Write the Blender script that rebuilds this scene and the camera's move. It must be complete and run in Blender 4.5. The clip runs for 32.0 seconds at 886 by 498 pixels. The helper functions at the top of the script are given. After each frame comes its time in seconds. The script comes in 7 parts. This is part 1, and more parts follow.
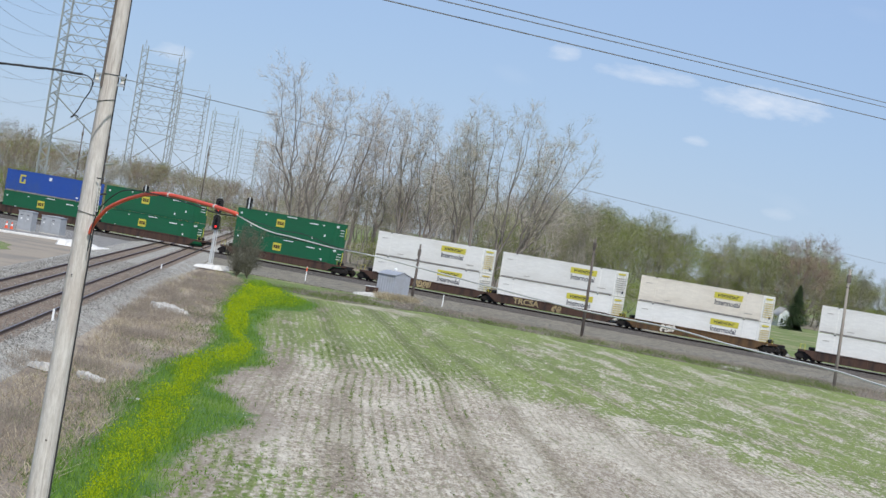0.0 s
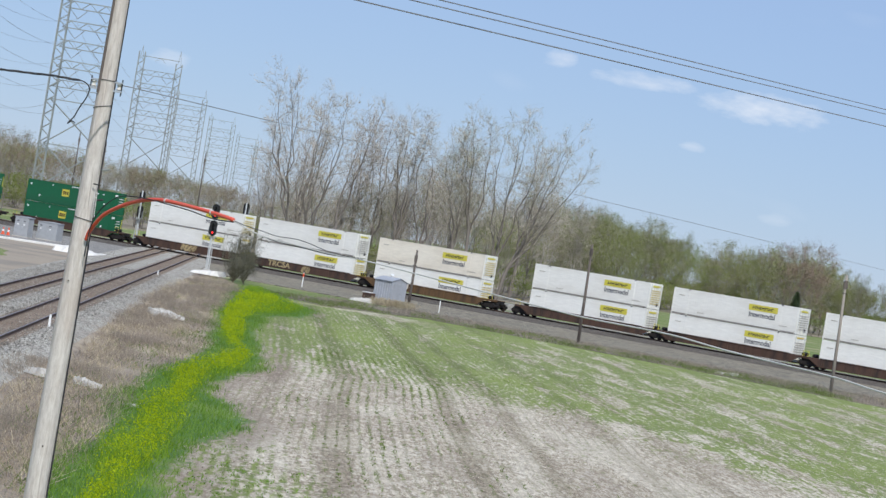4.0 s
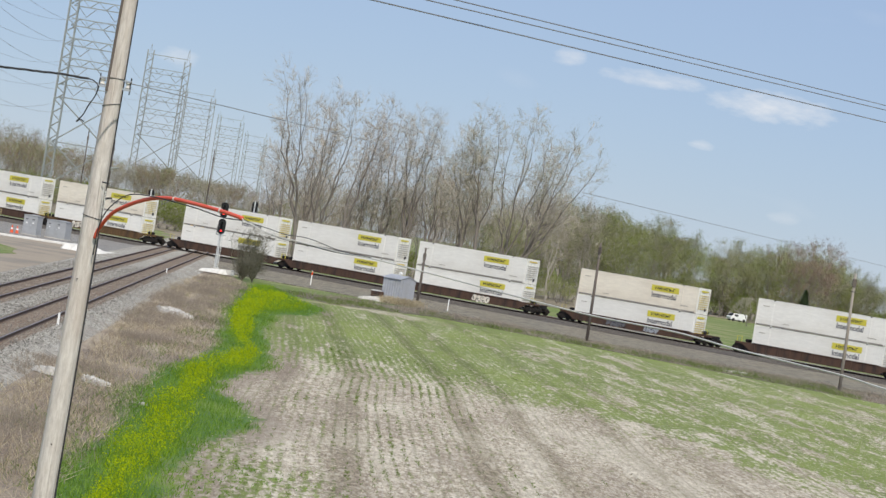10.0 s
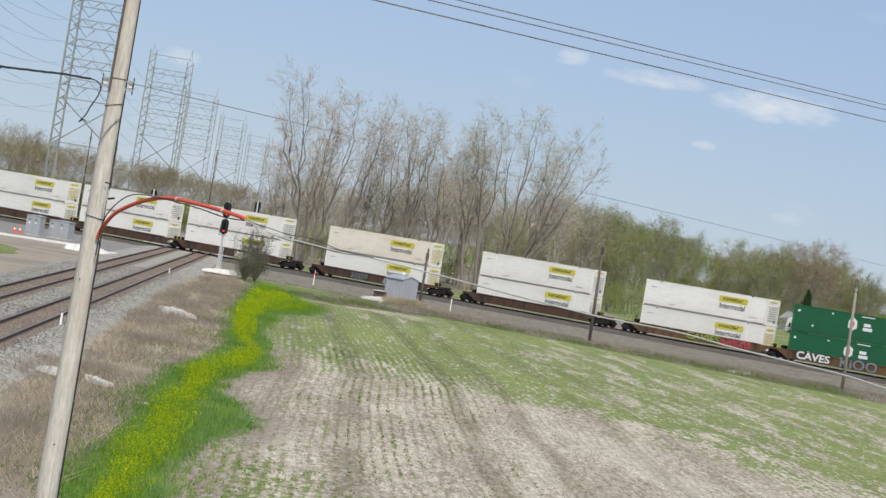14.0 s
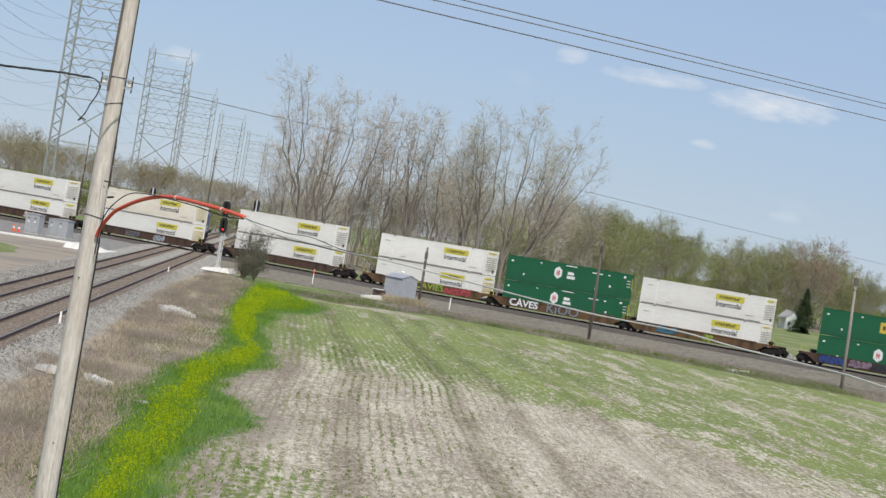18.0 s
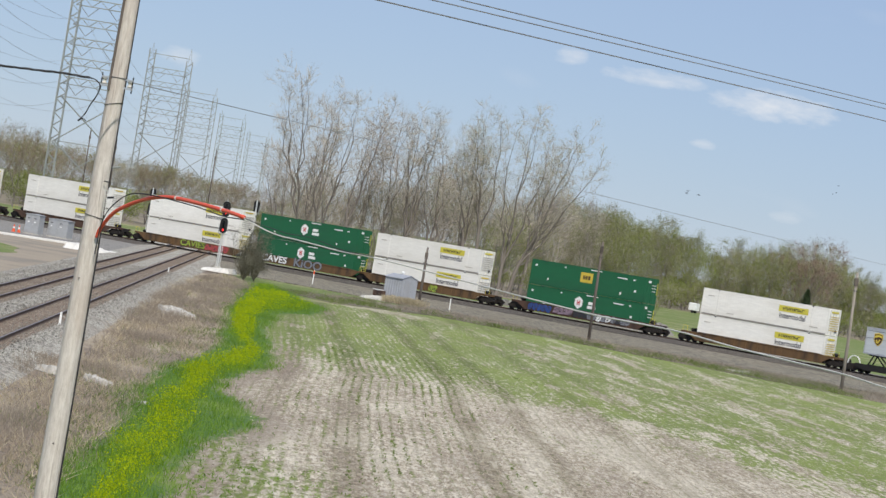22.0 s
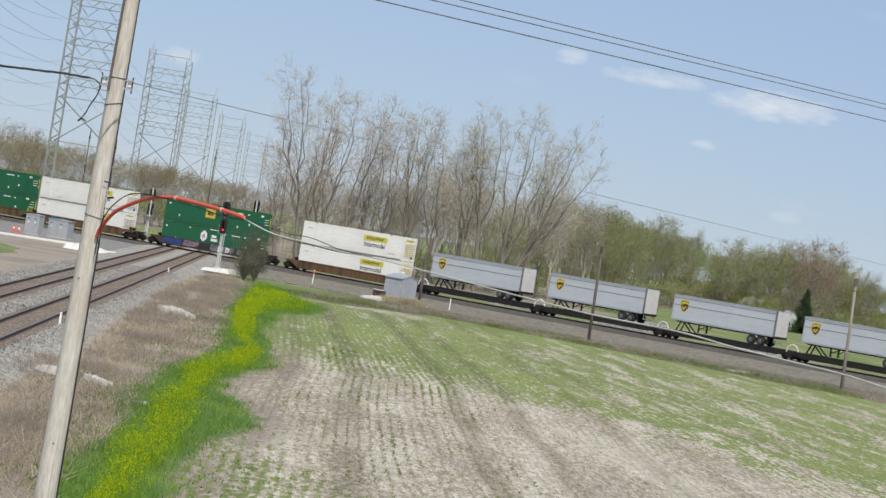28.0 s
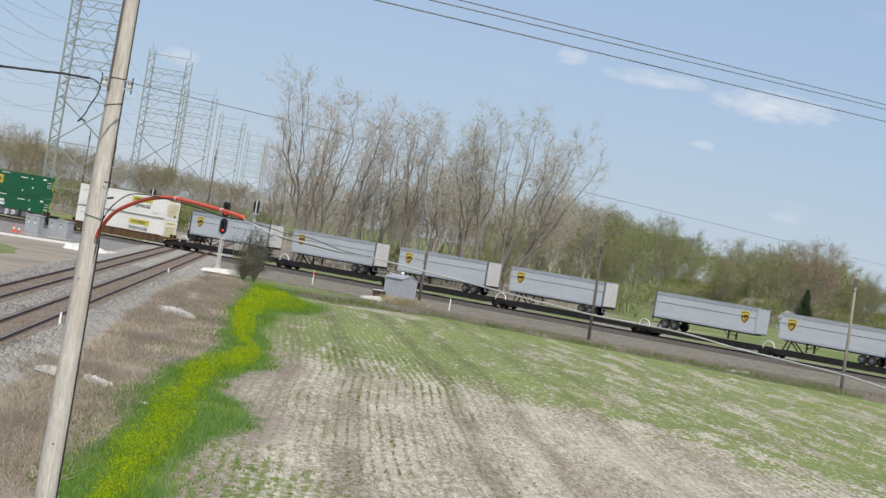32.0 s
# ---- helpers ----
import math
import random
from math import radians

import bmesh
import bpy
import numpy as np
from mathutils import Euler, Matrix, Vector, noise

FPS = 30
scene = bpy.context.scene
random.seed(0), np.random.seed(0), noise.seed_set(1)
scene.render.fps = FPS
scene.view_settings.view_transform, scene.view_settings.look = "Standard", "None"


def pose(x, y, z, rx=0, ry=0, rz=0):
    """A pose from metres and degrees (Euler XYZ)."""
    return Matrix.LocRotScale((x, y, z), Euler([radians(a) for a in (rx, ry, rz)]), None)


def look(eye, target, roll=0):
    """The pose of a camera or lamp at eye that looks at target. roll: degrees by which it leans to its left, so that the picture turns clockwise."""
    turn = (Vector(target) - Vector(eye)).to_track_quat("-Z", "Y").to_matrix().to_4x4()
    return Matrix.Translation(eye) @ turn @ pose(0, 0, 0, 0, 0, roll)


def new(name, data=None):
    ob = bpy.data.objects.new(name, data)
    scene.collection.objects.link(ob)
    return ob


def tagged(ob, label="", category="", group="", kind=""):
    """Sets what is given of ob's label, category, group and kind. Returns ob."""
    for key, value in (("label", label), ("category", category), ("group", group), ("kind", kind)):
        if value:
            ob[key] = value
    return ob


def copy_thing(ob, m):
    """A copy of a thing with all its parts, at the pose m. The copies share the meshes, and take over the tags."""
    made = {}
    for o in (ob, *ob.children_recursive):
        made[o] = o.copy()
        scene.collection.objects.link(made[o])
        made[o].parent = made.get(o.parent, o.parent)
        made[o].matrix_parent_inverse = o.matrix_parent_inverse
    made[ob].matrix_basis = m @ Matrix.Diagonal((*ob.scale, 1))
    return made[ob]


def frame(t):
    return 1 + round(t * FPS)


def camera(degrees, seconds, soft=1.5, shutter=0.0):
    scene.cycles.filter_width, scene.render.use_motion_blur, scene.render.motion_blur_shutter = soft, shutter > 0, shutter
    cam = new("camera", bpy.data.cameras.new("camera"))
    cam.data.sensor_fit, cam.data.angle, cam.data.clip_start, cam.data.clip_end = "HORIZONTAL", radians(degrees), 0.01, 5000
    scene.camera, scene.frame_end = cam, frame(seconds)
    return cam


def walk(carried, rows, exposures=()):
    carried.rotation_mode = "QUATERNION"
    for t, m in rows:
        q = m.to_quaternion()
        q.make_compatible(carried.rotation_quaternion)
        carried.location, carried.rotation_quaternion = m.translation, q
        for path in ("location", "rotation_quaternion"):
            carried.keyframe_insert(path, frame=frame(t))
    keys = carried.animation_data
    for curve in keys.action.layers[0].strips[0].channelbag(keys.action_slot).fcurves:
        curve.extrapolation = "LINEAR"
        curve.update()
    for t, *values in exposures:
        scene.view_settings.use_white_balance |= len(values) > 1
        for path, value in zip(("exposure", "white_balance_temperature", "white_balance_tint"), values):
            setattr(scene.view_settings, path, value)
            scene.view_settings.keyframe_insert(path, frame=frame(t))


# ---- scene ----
EYE = (0.0, 0.0, 7.22)
cam = camera(18.43, 32.0, soft=1.45, shutter=0.3)
FOCAL = 4834.0
AIM = look(EYE, (0.0, 100.0, 7.22 - 100.0 * math.tan(radians(0.292))), 9.42)
# seconds, sway of the picture to the right and down
SWAY = [
    (0, -12.6, -5.9), (0.5, -15.5, -1.8), (1, -17.1, 0.3), (1.5, -16.7, 3.2), (2, -15.8, 3.8), (2.5, -17.1, 4.8), (3, -18.2, 4.8), (3.5, -18.5, 4.7),
    (5.5, -18.2, 3.1), (6, -17.1, 2.3), (7, -17.0, 1.7), (7.5, -16.5, 1.5), (8, -15.2, 1.4), (8.5, -12.1, 0.2), (9, -8.5, 0.2), (9.5, -6.0, 1.2),
    (10, -3.3, 1.5), (10.5, -1.8, 1.9), (11, -0.1, 2.8), (11.5, 1.4, 2.9), (12, 1.2, 2.3), (13, 1.4, 1.8), (14.5, 1.3, 1.6),
    (16.5, 0.2, 0.2), (19, -0.1, -1.2), (20, 0.1, -1.5), (21, 0.1, -0.3), (23, 0.0, 0.0), (25, 0.0, -0.2),
    (28, -0.1, 0.2), (30, -0.2, 1.2), (32, -0.3, 0.8)]
walk(cam, [(t, AIM @ pose(0, 0, 0, math.degrees(dy / FOCAL), math.degrees(dx / FOCAL), 0)) for t, dx, dy in SWAY],
     [(0, 0.085, 6000, 10), (5.6, 0.085, 6000, 10), (6.9, 0.07, 6500, 10), (32, 0.07, 6500, 10)])

# ---- daylight ----
SUN_DIR = Vector((0.16, -0.88, 0.95)).normalized()      # towards the sun
sun_data = bpy.data.lights.new("sun", "SUN")
sun_data.energy, sun_data.angle, sun_data.color = 3.9, radians(0.53), (1.0, 0.95, 0.86)
sun = new("sun", sun_data)
sun.matrix_world = look((0, 0, 60), Vector((0, 0, 60)) - SUN_DIR)
world = bpy.data.worlds.new("sky")
world.use_nodes = True
scene.world = world


def sky_nodes():
    nt = world.node_tree
    nt.nodes.clear()
    out, bg = nt.nodes.new("ShaderNodeOutputWorld"), nt.nodes.new("ShaderNodeBackground")
    sky = nt.nodes.new("ShaderNodeTexSky")
    sky.sky_type, sky.sun_disc = "NISHITA", False
    sky.sun_elevation = math.asin(SUN_DIR.z)
    sky.sun_rotation = math.atan2(SUN_DIR.x, SUN_DIR.y)
    sky.air_density, sky.dust_density, sky.ozone_density, sky.altitude = 1.0, 0.0, 3.0, 300
    # thin fair-weather clouds, by direction
    co, sep = nt.nodes.new("ShaderNodeTexCoord"), nt.nodes.new("ShaderNodeSeparateXYZ")
    nt.links.new(co.outputs["Generated"], sep.inputs[0])

    def m(op, a, b=0.0, c=0.0, clamp=False):
        n = nt.nodes.new("ShaderNodeMath")
        n.operation, n.use_clamp = op, clamp
        for k, v in enumerate((a, b, c)):
            if isinstance(v, (int, float)):
                n.inputs[k].default_value = v
            else:
                nt.links.new(v, n.inputs[k])
        return n.outputs[0]

    az = m("ARCTAN2", sep.outputs[0], sep.outputs[1])
    el = m("ARCSINE", sep.outputs[2])
    mp = nt.nodes.new("ShaderNodeCombineXYZ")
    nt.links.new(m("MULTIPLY", az, 1.0), mp.inputs[0])
    nt.links.new(m("MULTIPLY", el, 2.6), mp.inputs[1])
    ns = nt.nodes.new("ShaderNodeTexNoise")
    nt.links.new(mp.outputs[0], ns.inputs["Vector"])
    ns.inputs["Scale"].default_value, ns.inputs["Detail"].default_value, ns.inputs["Roughness"].default_value = 90, 5, 0.6
    wide = nt.nodes.new("ShaderNodeTexNoise")
    nt.links.new(mp.outputs[0], wide.inputs["Vector"])
    wide.inputs["Scale"].default_value, wide.inputs["Detail"].default_value = 9, 3
    total = m("MULTIPLY", m("SUBTRACT", wide.outputs[0], 0.6, clamp=True), 1.4)
    for a0, e0, ra, re, k in CLOUDS:
        u = m("DIVIDE", m("SUBTRACT", az, a0), ra)
        w = m("DIVIDE", m("SUBTRACT", el, e0), re)
        q = m("SUBTRACT", 1.0, m("ADD", m("MULTIPLY", u, u), m("MULTIPLY", w, w)))
        q = m("ADD", q, m("MULTIPLY", m("SUBTRACT", ns.outputs[0], 0.5), 2.6))
        total = m("ADD", total, m("MULTIPLY", m("MULTIPLY", q, 0.62, clamp=True), k))
    mix = nt.nodes.new("ShaderNodeMix")
    mix.data_type = "RGBA"
    nt.links.new(m("MINIMUM", total, 0.8), mix.inputs[0])
    hue = nt.nodes.new("ShaderNodeMix")
    hue.data_type, hue.blend_type = "RGBA", "MULTIPLY"
    hue.inputs[0].default_value = 1.0
    hue.inputs[7].default_value = SKY_HUE
    nt.links.new(sky.outputs[0], hue.inputs[6])
    haze = nt.nodes.new("ShaderNodeMix")
    haze.data_type = "RGBA"
    haze.inputs[0].default_value = 0.6
    haze.inputs[7].default_value = HAZE
    nt.links.new(hue.outputs[2], haze.inputs[6])
    nt.links.new(haze.outputs[2], mix.inputs[6])
    mix.inputs[7].default_value = (8.0, 8.1, 8.3, 1)
    nt.links.new(mix.outputs[2], bg.inputs[0])
    bg.inputs[1].default_value = 0.1
    nt.links.new(bg.outputs[0], out.inputs[0])


CLOUDS = [(0.0346, 0.072, 0.007, 0.0035, 0.58), (0.0664, 0.0688, 0.020, 0.0035, 0.62), (0.1106, 0.0654, 0.026, 0.006, 0.78), (0.0875, 0.0482, 0.005, 0.0022, 0.55),
          (-0.1058, 0.0485, 0.008, 0.004, 0.47), (0.1212, 0.0266, 0.006, 0.003, 0.31)]
SKY_HUE = (0.62, 0.70, 0.82, 1)
HAZE = (4.0, 4.9, 6.85, 1)
sky_nodes()

# ---- materials ----
class Nodes:
    """A short way to wire a node material."""

    def __init__(self, name):
        self.mat = bpy.data.materials.new(name)
        self.mat.use_nodes = True
        self.t = self.mat.node_tree
        self.bsdf = self.t.nodes["Principled BSDF"]

    def put(self, socket, value):
        if isinstance(value, bpy.types.NodeSocket):
            self.t.links.new(value, socket)
        else:
            socket.default_value = value

    def coords(self, moving):
        if moving:
            return self.t.nodes.new("ShaderNodeTexCoord").outputs["Object"]
        return self.t.nodes.new("ShaderNodeNewGeometry").outputs["Position"]

    def noise(self, vec, scale, detail=4.0, rough=0.6, stretch=None):
        if stretch:
            mp = self.t.nodes.new("ShaderNodeMapping")
            mp.inputs["Scale"].default_value = stretch
            self.t.links.new(vec, mp.inputs["Vector"])
            vec = mp.outputs[0]
        n = self.t.nodes.new("ShaderNodeTexNoise")
        self.t.links.new(vec, n.inputs["Vector"])
        n.inputs["Scale"].default_value, n.inputs["Detail"].default_value, n.inputs["Roughness"].default_value = scale, detail, rough
        return n.outputs[0]

    def math(self, op, a, b=0.0, clamp=False):
        n = self.t.nodes.new("ShaderNodeMath")
        n.operation, n.use_clamp = op, clamp
        self.put(n.inputs[0], a)
        self.put(n.inputs[1], b)
        return n.outputs[0]

    def ramp(self, fac, lo, hi):
        """0 below lo, 1 above hi, smooth between."""
        n = self.t.nodes.new("ShaderNodeMapRange")
        n.interpolation_type = "SMOOTHSTEP"
        self.put(n.inputs[0], fac)
        n.inputs[1].default_value, n.inputs[2].default_value = lo, hi
        return n.outputs[0]

    def mix(self, fac, a, b, kind="MIX"):
        n = self.t.nodes.new("ShaderNodeMix")
        n.data_type, n.blend_type = "RGBA", kind
        self.put(n.inputs[0], fac)
        for s, v in ((n.inputs[6], a), (n.inputs[7], b)):
            self.put(s, (*v, 1) if isinstance(v, tuple) else v)
        return n.outputs[2]

    def split(self, vec):
        n = self.t.nodes.new("ShaderNodeSeparateXYZ")
        self.t.links.new(vec, n.inputs[0])
        return n.outputs

    def random(self):
        return self.t.nodes.new("ShaderNodeObjectInfo").outputs["Random"]

    def island(self):
        return self.t.nodes.new("ShaderNodeNewGeometry").outputs["Random Per Island"]

    def bump(self, height, strength, distance=0.05):
        n = self.t.nodes.new("ShaderNodeBump")
        n.inputs["Strength"].default_value, n.inputs["Distance"].default_value = strength, distance
        self.t.links.new(height, n.inputs["Height"])
        self.t.links.new(n.outputs[0], self.bsdf.inputs["Normal"])

    def done(self, colour, rough=0.8, metal=0.0):
        self.put(self.bsdf.inputs["Base Color"], (*colour, 1) if isinstance(colour, tuple) else colour)
        self.put(self.bsdf.inputs["Roughness"], rough)
        self.put(self.bsdf.inputs["Metallic"], metal)
        return self.mat


def shade(c, k):
    return tuple(min(1.0, v * k) for v in c)


def surface(name, colour, dirt=None, rough=0.7, metal=0.0, grain=8.0, patch=0.6, amount=0.5, bump=0.15, moving=False, stretch=None, vary=0.0):
    """A worn surface: fine grain, and larger stains of a second colour."""
    n = Nodes(name)
    co = n.coords(moving)
    fine = n.noise(co, grain, 5, 0.65, stretch)
    wide = n.noise(co, patch, 4, 0.55, stretch)
    c = n.mix(fine, shade(colour, 0.8), shade(colour, 1.18))
    c = n.mix(n.math("MULTIPLY", n.ramp(wide, 0.42, 0.72), amount), c, dirt or shade(colour, 0.6))
    if vary:
        c = n.mix(n.math("MULTIPLY", n.random(), vary), c, shade(colour, 0.55))
    if bump:
        n.bump(fine, bump, 0.04)
    return n.done(c, rough, metal)


def plants(name, dark, light, rough=0.75):
    """Leaves and blades, each of its own tone, a little light through them."""
    n = Nodes(name)
    co = n.coords(False)
    c = n.mix(n.island(), dark, light)
    c = n.mix(n.math("MULTIPLY", n.ramp(n.noise(co, 0.25, 3), 0.4, 0.7), 0.45), c, shade(dark, 0.8))
    mat = n.done(c, rough)
    thin, both = n.t.nodes.new("ShaderNodeBsdfTranslucent"), n.t.nodes.new("ShaderNodeMixShader")
    n.t.links.new(c, thin.inputs[0])
    both.inputs[0].default_value = 0.5
    n.t.links.new(n.bsdf.outputs[0], both.inputs[1])
    n.t.links.new(thin.outputs[0], both.inputs[2])
    n.t.links.new(both.outputs[0], n.t.nodes["Material Output"].inputs[0])
    return mat


M = {}
M["white_paint"] = surface("white_container_paint", (0.84, 0.825, 0.765), (0.55, 0.50, 0.42), 0.5, 0, 3.0, 0.5, 0.28, 0.05, True, (0.35, 1, 1.6), 0.25)
M["cream_paint"] = surface("aged_cream_paint", (0.78, 0.72, 0.60), (0.48, 0.40, 0.31), 0.55, 0, 3.0, 0.5, 0.3, 0.05, True, (0.35, 1, 1.6), 0.2)
M["green_paint"] = surface("green_container_paint", (0.008, 0.108, 0.042), (0.016, 0.075, 0.036), 0.58, 0, 3.0, 0.5, 0.4, 0.05, True, (0.35, 1, 1.6))
# grime, plus the shadow of the stacking seam painted into a darker grey
M["grime_shade_rail"] = surface("grimy_seam_shade_rail", (0.30, 0.28, 0.25), (0.14, 0.12, 0.10), 0.7, 0, 4, 0.8, 0.5, 0.05, True)
M["blue_paint"] = surface("blue_container_paint", (0.025, 0.075, 0.33), (0.05, 0.09, 0.2), 0.45, 0, 3.0, 0.5, 0.4, 0.05, True)
M["door_white"] = surface("white_door_paint", (0.82, 0.81, 0.74), (0.5, 0.45, 0.36), 0.5, 0, 4.0, 0.7, 0.2, 0.05, True)
M["yellow"] = surface("yellow_decal", (0.60, 0.53, 0.06), (0.46, 0.41, 0.08), 0.5, 0, 6, 1, 0.3, 0, True)
M["gold"] = surface("gold_decal", (0.60, 0.46, 0.06), (0.45, 0.3, 0.03), 0.45, 0, 6, 1, 0.3, 0, True)
M["dark_print"] = surface("dark_print", (0.03, 0.03, 0.035), None, 0.6, 0, 6, 1, 0.2, 0, True)
M["grey_print"] = surface("grey_print", (0.13, 0.13, 0.14), None, 0.6, 0, 6, 1, 0.2, 0, True)
M["faint_print"] = surface("faint_grey_print", (0.40, 0.37, 0.31), None, 0.6, 0, 6, 1, 0.2, 0, True)
M["white_print"] = surface("white_print", (0.78, 0.78, 0.76), (0.5, 0.5, 0.48), 0.6, 0, 6, 1, 0.3, 0, True)
M["red_print"] = surface("red_print", (0.5, 0.03, 0.03), None, 0.6, 0, 6, 1, 0.3, 0, True)
M["brown_print"] = surface("brown_print", (0.055, 0.028, 0.015), None, 0.5, 0, 6, 1, 0.3, 0, True)
M["rust_brown"] = surface("rusted_brown_steel", (0.092, 0.05, 0.033), (0.034, 0.025, 0.021), 0.8, 0.1, 4, 0.8, 1.0, 0.2, True, (1.5, 1, 0.4), 0.3)
M["ochre_steel"] = surface("weathered_ochre_steel", (0.15, 0.085, 0.035), (0.05, 0.032, 0.022), 0.75, 0.1, 4, 0.8, 1.0, 0.2, True, (1.5, 1, 0.4), 0.25)
M["black_steel"] = surface("grimy_black_steel", (0.012, 0.011, 0.011), (0.028, 0.024, 0.021), 0.8, 0.2, 6, 1.2, 0.5, 0.2, True)
M["truck_steel"] = surface("greasy_cast_steel", (0.02, 0.017, 0.015), (0.05, 0.034, 0.025), 0.8, 0.3, 8, 2.0, 0.6, 0.2, True)
M["tread"] = surface("polished_wheel_tread", (0.4, 0.38, 0.36), (0.2, 0.17, 0.15), 0.35, 0.9, 8, 2.0, 0.4, 0.05, True)
M["trailer_grey"] = surface("silver_grey_trailer_paint", (0.475, 0.51, 0.53), (0.38, 0.405, 0.42), 0.45, 0.06, 3, 0.5, 0.35, 0.04, True, (0.3, 1, 2))
M["trailer_door"] = surface("pale_trailer_door_paint", (0.60, 0.58, 0.55), (0.4, 0.37, 0.34), 0.5, 0, 3, 0.8, 0.3, 0.04, True)
M["alloy"] = surface("dull_aluminium", (0.55, 0.56, 0.58), (0.35, 0.35, 0.36), 0.4, 0.7, 6, 1, 0.3, 0.05, True)
M["rubber"] = surface("tyre_rubber", (0.02, 0.02, 0.021), (0.05, 0.045, 0.04), 0.85, 0, 10, 2, 0.5, 0.1, True)
M["galvanised"] = surface("galvanised_steel", (0.30, 0.32, 0.305), (0.22, 0.23, 0.22), 0.5, 0.3, 4, 0.6, 0.5, 0.05)
M["white_metal"] = surface("pale_painted_steel", (0.62, 0.63, 0.62), (0.45, 0.45, 0.43), 0.5, 0.2, 4, 0.8, 0.4, 0.05)
M["cabinet_grey"] = surface("grey_cabinet_paint", (0.40, 0.41, 0.42), (0.29, 0.29, 0.28), 0.5, 0.2, 3, 0.8, 0.4, 0.05)
M["shed_grey"] = surface("pale_blue_grey_sheet", (0.43, 0.445, 0.475), (0.33, 0.32, 0.31), 0.5, 0.3, 3, 0.5, 0.4, 0.05)


def pole_wood():
    """Grey weathered pole: long grain, dark drying cracks, warmer patches."""
    n = Nodes("weathered_pole_wood")
    co = n.coords(False)
    grain = n.noise(co, 9.0, 6, 0.75, (3.0, 3.0, 0.4))
    crack = n.noise(co, 13.0, 3, 0.55, (3.0, 3.0, 0.10))
    patch = n.noise(co, 1.3, 4, 0.6, (2.0, 2.0, 0.5))
    c = n.mix(n.ramp(grain, 0.3, 0.7), (0.44, 0.39, 0.345), (0.64, 0.595, 0.54))
    c = n.mix(n.math("MULTIPLY", n.ramp(patch, 0.42, 0.65), 0.45), c, (0.40, 0.31, 0.25))
    c = n.mix(n.math("MULTIPLY", n.ramp(crack, 0.58, 0.70), 0.45), c, (0.17, 0.135, 0.11))
    n.bump(grain, 0.5, 0.02)
    return n.done(c, 0.88)


M["wood_pole"] = pole_wood()
M["old_wood"] = surface("dark_old_pole_wood", (0.13, 0.108, 0.092), (0.07, 0.056, 0.047), 0.9, 0, 12, 1.6, 0.5, 0.4, False, (3, 3, 0.3))
# lighter copy of old_wood, a sunlit look put into its colour
M["sunlit_wood"] = surface("sunlit_grey_pole_wood", (0.30, 0.265, 0.225), (0.17, 0.145, 0.12), 0.9, 0, 12, 1.6, 0.5, 0.4, False, (3, 3, 0.3))
M["cable_black"] = surface("black_cable_sheath", (0.02, 0.02, 0.022), (0.05, 0.05, 0.05), 0.6, 0, 12, 2, 0.4, 0.05)
M["cable_pale"] = surface("pale_cable_sheath", (0.62, 0.60, 0.555), (0.4, 0.38, 0.35), 0.5, 0, 8, 1.5, 0.5, 0.05)
M["wire_bare"] = surface("aged_bare_wire", (0.30, 0.30, 0.30), (0.18, 0.17, 0.16), 0.5, 0.5, 8, 1.5, 0.5, 0.0)
M["orange_tube"] = surface("sun_faded_orange_plastic", (0.66, 0.085, 0.045), (0.58, 0.15, 0.09), 0.4, 0, 6, 1.4, 0.5, 0.03)
M["concrete"] = surface("pale_concrete", (0.50, 0.48, 0.44), (0.33, 0.30, 0.25), 0.9, 0, 8, 0.8, 0.5, 0.25)
M["white_stone"] = surface("white_crushed_stone", (0.66, 0.64, 0.60), (0.5, 0.47, 0.42), 0.9, 0, 6, 0.9, 0.4, 0.3)
M["rail_steel"] = surface("rusty_rail_steel", (0.13, 0.085, 0.058), (0.075, 0.05, 0.036), 0.75, 0.3, 10, 0.8, 0.5, 0.1)
M["rail_head"] = surface("polished_rail_head", (0.30, 0.26, 0.24), (0.16, 0.12, 0.10), 0.35, 0.9, 10, 0.7, 0.5, 0.03)
M["rail_bright"] = surface("train_polished_rail_head", (0.62, 0.60, 0.58), (0.4, 0.37, 0.34), 0.25, 0.95, 10, 0.7, 0.4, 0.02)
M["signal_black"] = surface("matt_black_signal_paint", (0.008, 0.008, 0.008), None, 0.6, 0, 6, 1, 0.3, 0.0)
M["cone_orange"] = surface("orange_cone_plastic", (0.75, 0.10, 0.03), None, 0.5, 0, 6, 1, 0.3, 0.0)
M["bark"] = surface("grey_brown_bark", (0.195, 0.17, 0.146), (0.125, 0.107, 0.092), 0.95, 0, 6, 0.7, 0.5, 0.5, False, (1, 1, 0.3))
M["pale_bark"] = surface("pale_grey_bark", (0.42, 0.385, 0.335), (0.24, 0.21, 0.18), 0.95, 0, 5, 0.5, 0.6, 0.5, False, (1, 1, 0.3))
M["twig"] = surface("twig_bark", (0.46, 0.415, 0.35), (0.36, 0.315, 0.255), 0.95, 0, 2, 0.2, 0.5, 0.0)
M["twig_red"] = surface("budding_red_twig", (0.27, 0.18, 0.14), (0.2, 0.15, 0.11), 0.95, 0, 2, 0.2, 0.5, 0.0)
M["bud_leaf"] = plants("young_leaves", (0.205, 0.225, 0.062), (0.30, 0.32, 0.105))
M["green_leaf"] = plants("fresh_green_leaves", (0.19, 0.24, 0.035), (0.285, 0.34, 0.068))
M["olive_leaf"] = plants("olive_buds", (0.24, 0.225, 0.125), (0.34, 0.32, 0.185))
M["bud_pink"] = plants("pinkish_buds", (0.36, 0.30, 0.25), (0.48, 0.40, 0.34))
